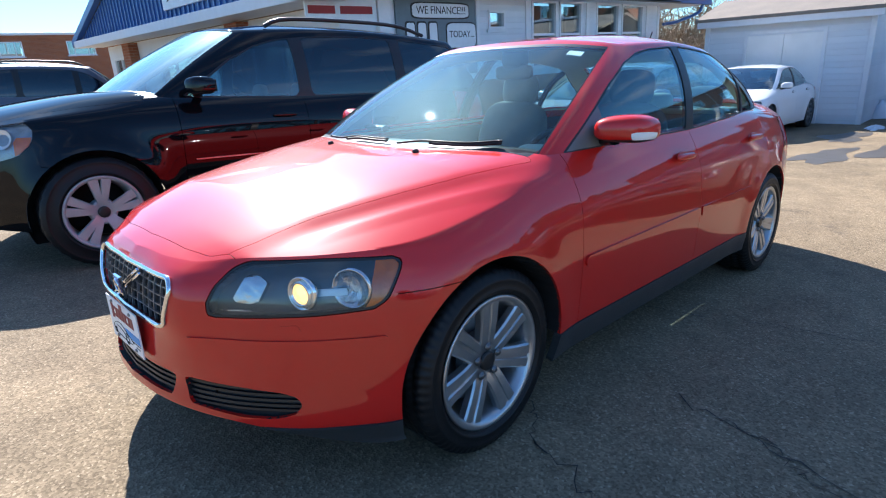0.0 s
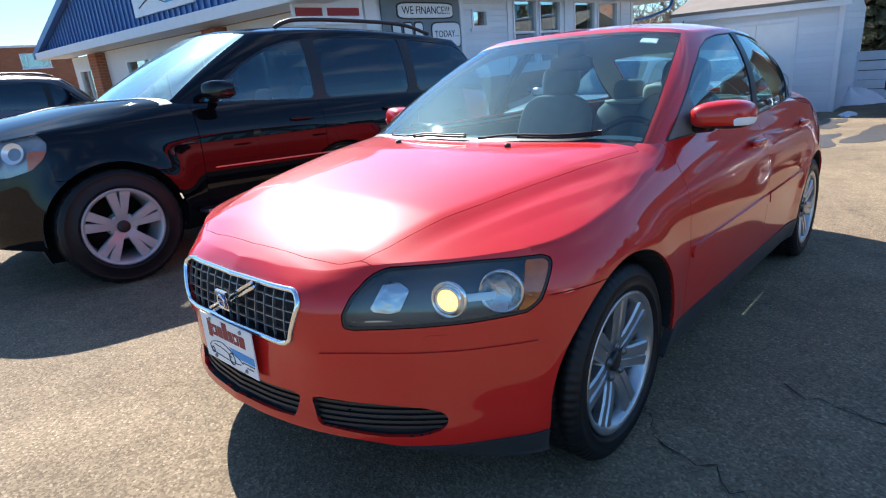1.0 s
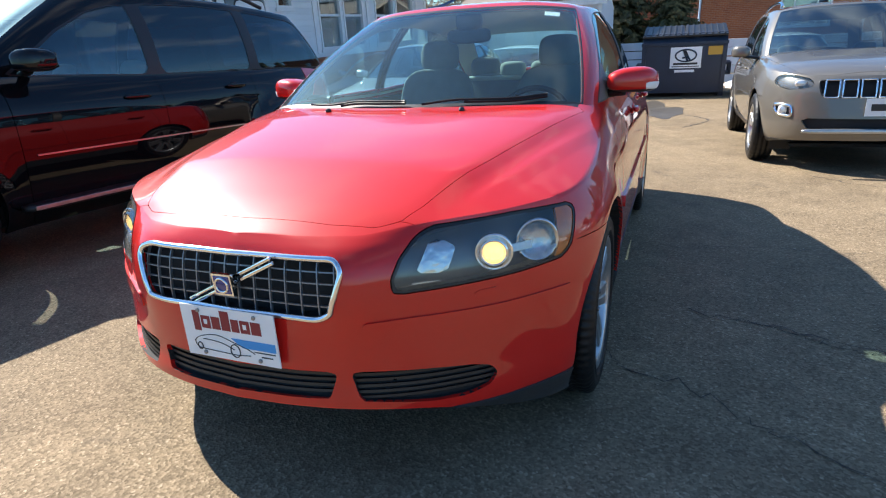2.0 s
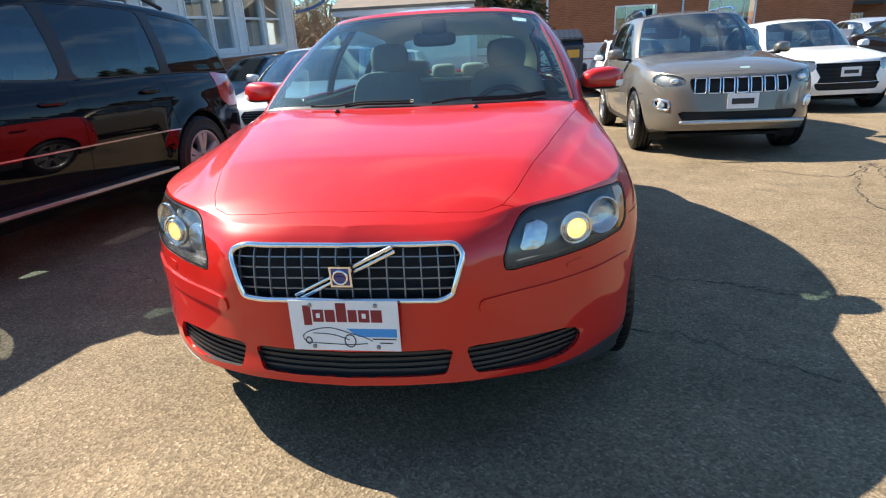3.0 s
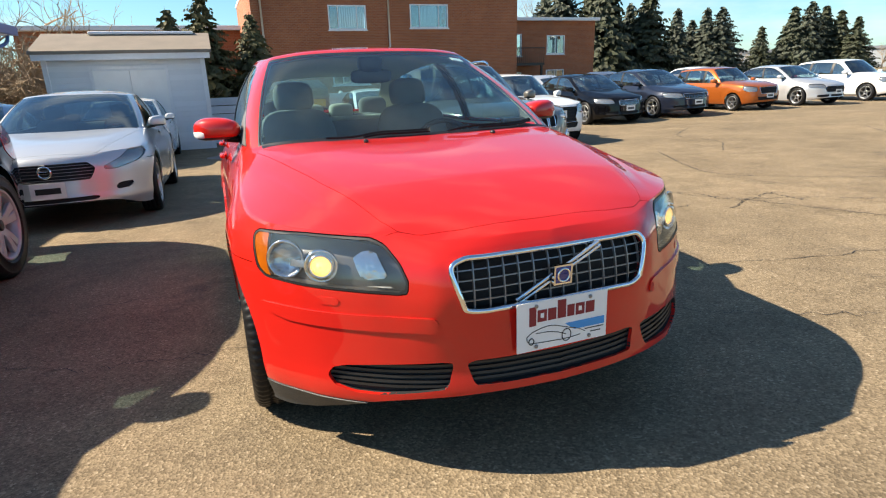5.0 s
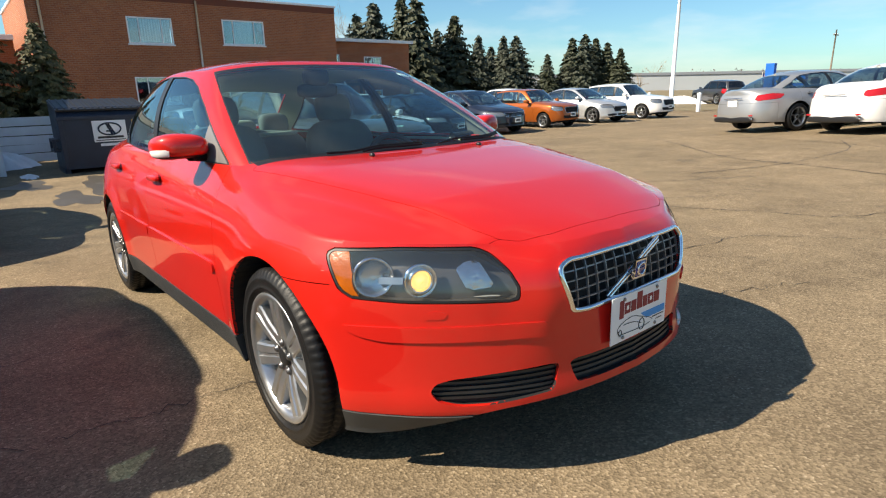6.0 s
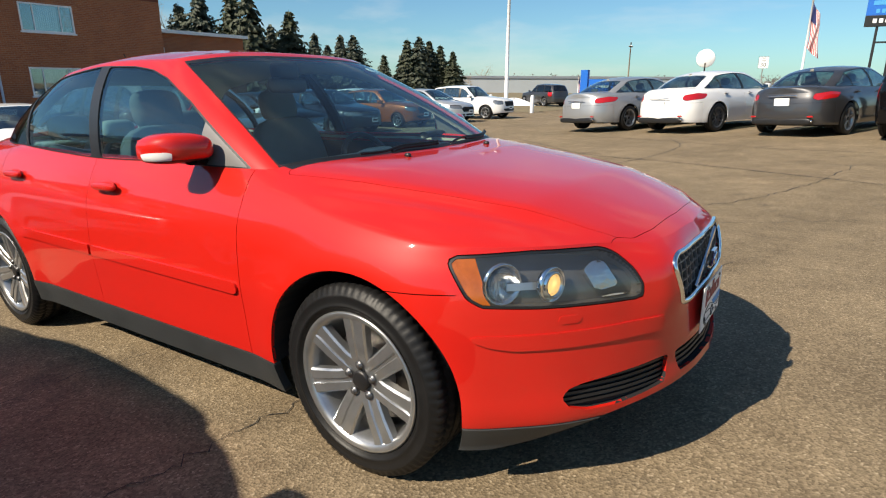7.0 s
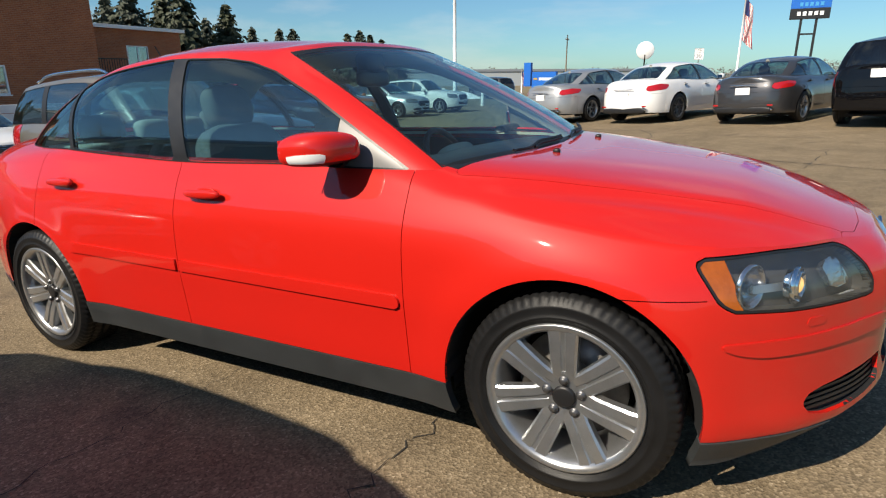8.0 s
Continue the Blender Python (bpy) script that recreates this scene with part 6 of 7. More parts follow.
# apartment block of brown brick
def apartment():
    b = root("apartment_building", pose(0, 0, 0), "brown brick two-storey apartment block with white-framed windows", "building")
    X, g = 28.0, -.75
    wins = [(-6.8, -4.9, 3.23, 4.37), (-11.2, -9.1, 3.3, 4.45), (-6.8, -4.9, .6, 1.8), (-11.2, -9.1, .65, 1.85), (-14.9, -13.0, .65, 1.85)]
    wall_panel("wall", b, -15.3, -1.3, g, 5.35, X, "-x", BRICK, wins[:4])
    part("side_wall", box(X + .25, X + 12, -15.3, -15.05, g, 5.35), BRICK, b)
    part("side_wall", box(X + .25, X + 12, -1.55, -1.3, g, 5.35), BRICK, b)
    part("soldier_course", box(X - .02, X, -15.3, -1.3, 5.05, 5.33), shader("dark brick course", (0.16, 0.045, 0.025), .9, vary=.2, scale=6), b)
    part("parapet_cap", box(X - .06, X + 12, -15.36, -1.24, 5.352, 5.46, .01), TRIMW, b)
    part("roof", box(X + .3, X + 11.9, -15.0, -1.6, 5.0, 5.1), ROOFING, b)
    for i, w in enumerate(wins[:4]):
        window_unit(b, *w, X, "-x", (1, 2, 1) if i != 2 else (1, 1.6, 1), curtain=((.05, .75) if i == 0 else (.28, .72)))
    for y in (-7.95, -1.75):
        put("downpipe", tube([(X - .07, y, 5.2), (X - .07, y, g + .1)], .05, 8), GALV, b)
    # recessed wing
    XW = 33.5
    ww = [(-21.9, -20.5, 2.0, 3.2), (-21.9, -20.5, -.1, 1.0), (-18.6, -17.3, 1.9, 3.3), (-18.6, -17.3, -.3, .9)]
    wall_panel("wing_wall", b, -24.3, -15.05, g, 4.1, XW, "-x", BRICK, ww)
    part("wing_cap", box(XW - .3, XW + 8, -24.5, -15.05, 4.102, 4.3, .01), TRIMW, b)
    part("wing_side_wall", box(XW + .25, XW + 8, -24.3, -24.05, g, 4.1), BRICK, b)
    for w in ww:
        window_unit(b, *w, XW, "-x", (1, 1), curtain=(.3, .95))
    bal = part("balcony", box(XW - 1.3, XW - .01, -19.6, -16.4, 1.30, 1.46), BLACK, b, "dark steel balcony")
    for i in range(22):
        y = -19.55 + i * .148
        part("baluster", box(XW - 1.3, XW - 1.27, y - .012, y + .012, 1.46, 2.35), BLACK, bal)
    part("balcony_rail", box(XW - 1.32, XW - 1.25, -19.6, -16.4, 2.35, 2.41), BLACK, bal)
    part("balcony_post", box(XW - 1.25, XW - 1.13, -19.5, -19.38, g, 1.3), BLACK, b)
    # lower range to the left, with a white eave
    part("rear_wall", box(X + 3, X + 12, -.9, 9.0, g, 3.4), BRICK, b)
    part("rear_eave", box(X + 2.4, X + 12, -.9, 9.4, 3.402, 3.62, .02), TRIMW, b)


apartment()


def far_brick():
    b = root("brick_house", pose(0, 0, 0), "long low brown brick house beyond the office", "building")
    Y, g = 45.0, -.6
    wins = [(1.2 + 4.2 * i, 2.9 + 4.2 * i, 3.05, 3.98) for i in range(-1, 3)]
    wall_panel("wall", b, -14, 13, g, 4.35, Y, "-y", BRICK, wins)
    part("parapet_cap", box(-14.1, 13.1, Y - .1, Y + 9, 4.352, 4.5, .01), TRIMW, b)
    part("side_wall", box(12.75, 13, Y + .25, Y + 9, g, 4.35), BRICK, b)
    part("roof", box(-13.9, 12.7, Y + .3, Y + 8.9, 4.0, 4.1), ROOFING, b)
    for w in wins:
        window_unit(b, *w, Y, "-y", (1, 2, 1), curtain=(.2, .8))


far_brick()


def office():
    b = root("office_building", pose(0, 0, 0), "low white-sided office with blue metal gable and signs", "building")
    g = -1.0
    X0, X1, Y0, Y1, E = 4.6, 15.7, 6.3, 18.6, 2.40
    holes = [(9.7, 10.65, 1.0, 2.42), (10.75, 11.7, 1.0, 2.42), (12.35, 13.45, 1.0, 2.42), (13.6, 14.75, 1.0, 2.42), (8.25, 8.78, 1.83, 2.2)]
    wall_panel("long_wall", b, X0, X1, g, E, Y0, "-y", SIDING, holes, .2)
    siding(b, 7.95, X1, .92, E, Y0, "-y", .115, holes)
    part("brick_base", box(X0, X1 + .02, Y0 - .06, Y0 - .004, g, .848), BRICK, b)
    part("base_cap", box(X0, X1 + .03, Y0 - .09, Y0 - .004, .85, .91), TRIMW, b)
    for h in holes[:4]:
        window_unit(b, *h, Y0, "-y", (1,), rail=.5, frame_w=.05, trim=.02)
    window_unit(b, *holes[4], Y0, "-y", (1,), frame_w=.05, trim=.02)
    part("corner_board", box(X1 - .1, X1 + .03, Y0 - .035, Y0 - .002, .912, E), TRIMW, b)
    for xx in (9.55, 11.95, 15.0):
        part("casing", box(xx - .07, xx + .07, Y0 - .04, Y0 - .024, .912, E), TRIMW, b)
    part("far_wall", box(X1 - .2, X1, Y0 + .2, Y1, g, E), SIDING, b)
    # door beside the finance sign
    part("white_post", box(5.36, 5.62, Y0 - .1, Y0 - .004, g, E), TRIMW, b)
    # street front with brick piers and shop windows
    fh = [(7.0, 9.4, .3, 1.95), (9.9, 11.2, .6, 1.9), (12.3, 14.6, .3, 1.95), (16.9, 18.2, .6, 1.9)]
    wall_panel("front_wall", b, Y0 + .2, Y1, g, 2.24, X0, "-x", SIDING, fh, .25)
    for h in fh:
        window_unit(b, *h, X0, "-x", (1, 1), frame_w=.07)
    for y in (9.65, 16.2):
        part("brick_pier", box(X0 - .25, X0 - .004, y - .28, y + .28, g, 2.22), BRICK, b)
    part("white_band", box(X0 - .8, X0 - .5, Y0 - .6, Y1 + .4, 2.25, 2.45, .01), TRIMW, b)
    part("soffit", box(X0 - .5, X0 - .002, Y0 - .6, Y1 + .4, 2.26, 2.30), TRIMW, b)
    # blue ribbed gable
    ym, zp = (Y0 + Y1) / 2, 4.42
    hw = (Y1 - Y0) / 2 + .3
    part("gable", slab([(ym - hw, 2.452), (ym + hw, 2.452), (ym, zp)], .2, "x"), BLUE, b, m=pose(X0 - .6, 0, 0))
    y = ym - hw + .25
    while y < ym + hw - .2:
        top = 2.452 + (zp - 2.452) * (1 - abs(y - ym) / hw)
        part("rib", box(X0 - .635, X0 - .601, y - .02, y + .02, 2.456, top - .02), BLUE, b)
        y += .24
    for sg in (1, -1):
        pts = [(X0 - .75, ym + sg * (hw + .35), 2.36), (X0 - .75, ym, zp + .12)]
        part("barge_board", slab([(ym + sg * (hw + .4), 2.30), (ym + sg * (hw + .4), 2.48), (ym, zp + .22), (ym, zp + .02)], .14, "x"), BLUE, b, m=pose(X0 - .78, 0, 0))
        bm = slab([(ym + sg * (hw + .4), 2.40), (ym + sg * (hw + .4), 2.47), (ym, zp + .2), (ym, zp + .13)], 11.6, "x")
        part("roof", bm, ROOFING, b, m=pose(X0 - .62, 0, 0))
    # deep blue eave on the long side, running out past the corner
    part("eave", box(X0 - .5, 17.7, Y0 - .7, Y0 - .56, E + .02, E + .25, .01), BLUE, b)
    part("eave_soffit", box(X0 - .5, 17.6, Y0 - .56, Y0 + .0, E + .022, E + .06), TRIMW, b)
    part("end_eave", box(17.56, 17.7, Y0 - .56, Y1, E + .02, E + .25, .01), BLUE, b)
    part("canopy", box(X1, 17.56, Y0, Y1, E + .022, E + .10), TRIMW, b)
    put("downpipe", tube(spline([(17.5, Y0 - .5, E + .03), (17.3, Y0 - .45, E - .2), (16.5, Y0 - .2, E - .42), (X1 + .2, Y0 - .08, E - .48)], 30), .045, 8), BLUE, b)
    return b


office()
SIGNGREY = shader("grey sign board", (0.16, 0.20, 0.22), .5, vary=.1)
SIGNWHITE = shader("white sign board", (0.78, 0.79, 0.8), .45, vary=.05)
REDINK = shader("red ink", (0.35, 0.02, 0.02), .5)
CYAN = shader("light blue print", (0.05, 0.3, 0.6), .4)


def finance_sign():
    x0, x1, y = 5.78, 7.85, 6.255
    s = root("finance_sign", pose(0, 0, 0), "grey window board with white cartoon lettering about finance", "sign")
    part("board", box(x0, x1, y, y + .035, 1.0, 2.38, .005), SIGNGREY, s)
    part("board_frame", box(x1, x1 + .1, y - .02, y + .04, .9, 2.4), TRIMW, s)
    def pill(px, pz, w, h, mat, d, nm):
        V, F = pod(w / 2, .012, h / 2, e=.35, n=10, m=24)
        put(nm, (V, F), mat, s, m=pose(px, y - d, pz))
    pill(6.9, 2.16, 1.55, .30, INKBLACK, .0, "bubble_edge")
    pill(6.9, 2.16, 1.49, .25, SIGNWHITE, .006, "bubble")
    words("lettering", "WE FINANCE!!!", .19, INKBLACK, s, pose(6.9, y - .020, 2.16, 90, 0, 0))
    pill(7.42, 1.72, .86, .50, INKBLACK, .0, "bubble_edge")
    pill(7.42, 1.72, .81, .45, SIGNWHITE, .006, "bubble")
    words("lettering", "TODAY...", .17, INKBLACK, s, pose(7.42, y - .020, 1.74, 90, 0, 0))
    for i in range(3):
        pill(6.1 + .28 * i, 1.76, .26, .44, INKBLACK, .0, "figure_edge")
        pill(6.1 + .28 * i, 1.76, .20, .38, SIGNWHITE, .006, "figure")


finance_sign()


def dealer_board():
    s = root("dealer_sign", pose(0, 0, 0), "white dealer sign with a red word shape and blue sketch", "sign")
    x = 3.93
    part("panel", box(x, x + .06, 9.15, 11.8, 2.64, 3.42, .01), SIGNWHITE, s)
    yy = 11.45
    for wd, hi in ((.22, .42), (.26, .26), (.24, .26), (.25, .40), (.22, .26), (.26, .26), (.26, .26)):
        part("print_block", box(x - .004, x, yy - wd, yy, 2.98, 2.98 + hi), REDINK, s)
        yy -= wd + .05
    part("print_band", slab([(10.3, 2.76), (9.3, 2.76), (9.3, 2.90), (10.1, 2.90)], -.004, "x"), CYAN, s, m=pose(x, 0, 0))
    put("print_sketch", tube(spline([(x - .003, 11.5, 2.80), (x - .003, 11.1, 2.90), (x - .003, 10.8, 2.92), (x - .003, 10.3, 2.78)], 16), .012, 5), INKBLACK, s)
    t = root("address_board", pose(0, 0, 0), "white strip board with red print bars", "sign")
    part("panel", box(3.95, 5.34, 6.23, 6.27, 1.95, 2.32, .005), SIGNWHITE, t)
    part("print_bar", box(4.0, 4.5, 6.225, 6.23, 2.08, 2.2), REDINK, t)
    part("print_bar", box(4.6, 5.25, 6.225, 6.23, 2.08, 2.2), REDINK, t)


dealer_board()


def shed():
    b = root("garden_shed", pose(0, 0, 0), "white-sided garden shed with double doors and shingle roof", "shed")
    X, g, y0, y1, E = 15.1, -.75, .95, 4.65, 1.70
    part("core", box(X + .03, X + 3.2, y0 + .03, y1, g, E), TRIMW, b)
    door = [(1.90, 3.62, g, 1.46)]
    siding(b, y0, y1, g, E, X + .03, "-x", .135, door)
    siding(b, X + .03, X + 3.2, g, E, y0 + .03, "-y", .135)
    for yy in (y0 - .01, y1 - .1):
        part("corner_board", box(X - .012, X + .02, yy, yy + .11, g, E), TRIMW, b)
    for i in range(2):
        d = part("shed_door", box(X - .01, X + .028, 1.93 + i * .84, 1.93 + i * .84 + .83, g + .06, 1.42, .004), WHITE, b)
        part("handle", box(X - .03, X - .01, 2.72 + i * .10, 2.735 + i * .10, .2, .36), STEEL, d)
    for p in ((1.86, 1.93), (3.60, 3.67)):
        part("door_casing", box(X - .025, X + .01, *p, g, 1.46), TRIMW, b)
    part("door_head", box(X - .025, X + .01, 1.86, 3.67, 1.462, 1.53), TRIMW, b)
    part("fascia", box(X - .22, X - .16, y0 - .15, y1 + .15, E - .02, E + .14), TRIMW, b)
    part("roof", slab([(X - .25, E + .12), (X + 1.55, E + .62), (X + 3.45, E + .12), (X + 3.45, E + .20), (X + 1.55, E + .70), (X - .25, E + .20)], y1 - y0 + .4, "y"), ROOFING, b, m=pose(0, y0 - .2, 0))
    part("gable", slab([(X, E), (X + 3.2, E), (X + 1.6, E + .55)], .06, "y"), SIDING, b, m=pose(0, y0 + .04, 0))
    part("ridge_snow", box(X + 1.3, X + 1.7, y0 + .2, y1 - .9, E + .66, E + .74, .03), SNOW, b)


shed()


def dumpster():
    m = upright(14.35, -1.15, 0, -.0)
    b = root("refuse_skip", m, "dark blue steel refuse skip with plastic lids and paper signs", "dumpster")
    prof = [(0, .10), (0, 1.30), (.18, 1.52), (1.35, 1.62), (1.35, .10)]
    part("tub", slab(prof, 1.95, "y", .01), DUMP, b, m=pose(0, -.975, 0))
    part("top_lip", box(-.04, .02, -1.0, 1.0, 1.24, 1.32, .008), DUMP, b)
    for yy in (-.93, .93):
        part("corner_post", box(-.03, .03, yy - .05, yy + .05, .10, 1.24, .006), DUMP, b)
        part("foot", box(.1, 1.2, yy - .06, yy + .06, -.02, .10, .006), DUMP, b)
        sg = 1 if yy > 0 else -1
        bm = box(.25, .9, sg * .99, sg * 1.12, .50, .56)
        box(.25, .9, sg * .99, sg * 1.12, .74, .80, bm=bm), box(.25, .31, sg * 1.06, sg * 1.12, .56, .74, bm=bm), box(.84, .9, sg * 1.06, sg * 1.12, .56, .74, bm=bm)
        part("fork_pocket", bm, DUMP, b)
    for i in range(2):
        lid = part("lid", box(.0, 1.36, -.98 + i * .985, -.98 + i * .985 + .975, 0, .05, .015), BLACK, b, m=Matrix.Translation((.02, 0, 1.43)) @ pose(0, 0, 0, 0, -9, 0))
        for j in range(7):
            part("lid_rib", box(.03, 1.33, -.92 + i * .985 + j * .14, -.88 + i * .985 + j * .14, .05, .075, .008), BLACK, lid)
    s = part("paper_sign", box(-.012, -.002, -.42, .30, .70, 1.20), SIGNWHITE, b, "white sign with a round dark emblem")
    ringp = [(-.016, -.06 + .24 * math.cos(t), 1.0 + .14 * math.sin(t)) for t in np.linspace(0, 2 * np.pi, 33)]
    put("emblem_ring", tube(ringp, .018, 6, closed=True), DUMP, s)
    for pts in ([(-.10, .88), (.0, 1.12)], [(-.16, .88), (-.04, 1.12)][::-1], [(-.12, .95), (.02, .95)]):
        put("emblem_stroke", tube([(-.016, *pts[0]), (-.016, *pts[1])], .022, 6), DUMP, s)
    part("print_bar", box(-.015, -.012, -.34, .22, .78, .83), INKBLACK, s)
    part("print_bar", box(-.015, -.012, -.38, .26, .73, .75), INKBLACK, s)
    part("paper_strip", box(-.012, -.002, -.28, .18, .60, .66), SIGNWHITE, b)
    part("yellow_sign", box(-.012, -.002, -.90, -.56, 1.0, 1.2), shader("yellow notice", (.5, .27, .03), .5), b)


dumpster()


def fence():
    b = root("plank_fence", pose(0, 0, 0), "low white horizontal plank fence, slightly weathered", "fence")
    made = None
    rng = random.Random(4)
    for run in range(8):
        y1 = 1.6 - run * 2.4
        zb = float(ground_z(17.8, y1)) - .02
        part("post", box(17.86, 17.96, y1 - .05, y1 + .05, zb, zb + 1.32, .006), FENCEW, b)
        for i in range(5):
            if made is None:
                bm = box(-.02, .02, -2.4, 0, 0, .225, .006)
                made = bpy.data.meshes.new("plank")
                bm.to_mesh(made), bm.free()
                made.materials.append(FENCEW)
            o = new("plank", made)
            o.parent = b
            o.matrix_basis = pose(17.82 + rng.uniform(-.01, .01), y1, zb + .06 + i * .245, rng.uniform(-.4, .4), rng.uniform(-3, 3), 0)


fence()
# ---- trees ----
BARK = shader("grey-brown bark", (0.10, 0.08, 0.065), .9, vary=.2, scale=5)
TWIG = shader("bare twigs", (0.30, 0.22, 0.14), .9, vary=.2, scale=2)
NEEDLE = shader("spruce needles", (0.034, 0.042, 0.018), .7, vary=.35, scale=1.1, grain=.2, grain_scale=25)
NEEDLEB = shader("blue-green needles", (0.046, 0.056, 0.036), .7, vary=.35, scale=1.1, grain=.2, grain_scale=25)
CEDAR = shader("olive cedar foliage", (0.075, 0.07, 0.025), .75, vary=.35, scale=1.6, grain=.25, grain_scale=30)


def conifer_mesh(h, r, seed, mat, sprays=46, leaf=.34, low=.06):
    """Trunk and crown of a spruce: whorls of drooping boughs set with small flat sprays."""
    rng = np.random.default_rng(seed)
    V, F = [], []
    n_w = int(h / (leaf * .75))
    for i in range(n_w):
        f = low + (1 - low) * (i / n_w)
        rad = r * 1.2 * (1 - f) ** .85 * (1 + rng.uniform(-.14, .14)) + .03
        for j in range(int(8 + 6 * rad)):
            a = rng.uniform(0, 2 * np.pi)
            L = rad * rng.uniform(.45, 1.2) * (1 + .25 * math.sin(2 * a + seed + 3 * f))
            z = h * (f + rng.uniform(-.03, .03))
            ca, sa = np.cos(a), np.sin(a)
            for s in np.linspace(.25, 1, max(3, int(L / (leaf * .6)))):
                p = np.array([ca * L * s, sa * L * s, z - .30 * L * s ** 1.5 + .12 * L * s ** 3])
                w = leaf * (1.1 - .3 * s) * rng.uniform(.7, 1.3)
                for side in (-1, 1):
                    d = np.array([ca * .5 - side * sa * .8, sa * .5 + side * ca * .8, rng.uniform(-.5, .2)]) + rng.normal(0, .2, 3)
                    up = np.array([rng.uniform(-.25, .25), rng.uniform(-.25, .25), -rng.uniform(.5, 1.1)]) * w
                    k = len(V)
                    V += [p + np.array([0, 0, .1 * w]), p + d * w * .8 + up * .1, p + d * w * 1.1 + up * .7, p + np.array([ca, sa, 0]) * w * .3 + up * .8]
                    F.append((k, k + 1, k + 2, k + 3))
    k = len(V)
    V += [np.array([.05, 0, h * .96]), np.array([-.03, .04, h * .96]), np.array([0, 0, h * 1.03])]
    F.append((k, k + 1, k + 2, k + 2))
    crown = mesh_of("crown", (np.array(V), np.array(F)), mat, smooth=False)
    trunk = mesh_of("trunk", tube([(0, 0, -.4), (0, 0, h * .5), (0, 0, h * .98)], .1, 7, taper=[r * .075 + .06, r * .045 + .03, .015]), BARK)
    return trunk, crown


def bare_mesh(h, seed, spread=.55, levels=5, name="crown"):
    """Trunk and branches of a leafless tree."""
    rng = np.random.default_rng(seed)
    trunk = []
    limbs = []

    def grow(p, d, L, rad, lev):
        pts = [p]
        q = p.copy()
        dd = d.copy()
        for _ in range(3):
            dd = dd + rng.normal(0, .13, 3)
            dd[2] += .05
            dd /= np.linalg.norm(dd)
            q = q + dd * L / 3
            pts.append(q.copy())
        (trunk if lev == 0 else limbs).append(tube(pts, rad, 6 if lev == 0 else (4 if lev < 3 else 3), taper=np.linspace(rad, rad * .55, 4)))
        if lev < levels:
            for _ in range(3 if lev < 4 else 2):
                nd = dd + rng.normal(0, spread, 3)
                nd[2] = abs(nd[2]) * .8 + .1 if lev < 2 else nd[2]
                nd /= np.linalg.norm(nd)
                k = rng.integers(1, 4)
                grow(pts[k], nd, L * rng.uniform(.58, .8), max(rad * .5, .009), lev + 1)
    grow(np.array([0, 0, -.3]), np.array([0, 0, 1.0]), h * .36, h * .022, 0)
    return mesh_of("trunk", join(*trunk), BARK), mesh_of(name, join(*limbs), TWIG, smooth=False)


def tree(name, x, y, meshes, label, group, scale=1.0, turn=0.0, sink=0.0):
    t = root(name, upright(x, y, turn, -sink) @ Matrix.Scale(scale, 4), label, "tree", group)
    for nm, me in zip(("trunk", "crown"), meshes):
        o = new(nm, me)
        o.parent = t
    return t


def at_az(az, R):
    return -1.5 + R * math.cos(radians(az)), 1.8 + R * math.sin(radians(az))


spruce = [conifer_mesh(9, 2.2, 1, NEEDLE, leaf=.34), conifer_mesh(9, 2.9, 2, NEEDLE, leaf=.36), conifer_mesh(9, 3.3, 3, NEEDLEB, leaf=.36), conifer_mesh(9, 2.7, 8, NEEDLEB, leaf=.30)]
bare = [bare_mesh(9, 11), bare_mesh(9, 12), bare_mesh(9, 14)]
rng = random.Random(7)
for x, y, h, k in ((47.7, -28.8, 8.2, 3), (46.9, -30.2, 9.2, 2), (43.8, -31.2, 9.5, 0), (41.4, -31.0, 9.0, 1), (44.9, -36.2, 7.0, 3), (40.8, -34.9, 7.8, 1), (46.6, -43.3, 6.8, 3), (48.6, -47.1, 5.9, 2), (44.8, -45.3, 6.7, 3), (43.8, -46.2, 6.7, 2),
                   (51.7, -60.6, 5.5, 1), (50.5, -64.2, 7.6, 1), (49.2, -65.2, 8.0, 2), (49.2, -67.6, 7.6, 1), (48.0, -68.6, 7.0, 1), (45.4, -67.9, 6.1, 1), (51.5, -65.0, 6.6, 2), (47.5, -33.5, 7.0, 2), (52, -24, 8.6, 2), (53, -19, 9.0, 0)):
    tree("spruce_tree", x, y, spruce[k], "tall dark green spruce tree" if k < 2 else "tall blue-green spruce tree", "spruces behind the lot", h / 9, rng.uniform(0, 360))
for az, R, h in ((-27, 66, 10), (-31.5, 70, 11), (-33.4, 74, 10.5), (-35.2, 72, 10), (-38.2, 72, 9.6), (-39.9, 60, 6.5), (-33.0, 50, 4.5), (-48.8, 96, 6.6), (-57.8, 120, 6), (-58.9, 130, 6.5), (-44.6, 75, 6.6)):
    x, y = at_az(az, R)
    tree("bare_tree", x, y, bare[rng.randrange(3)], "leafless tree with fine grey twigs", "bare trees", h / 9, rng.uniform(0, 360))
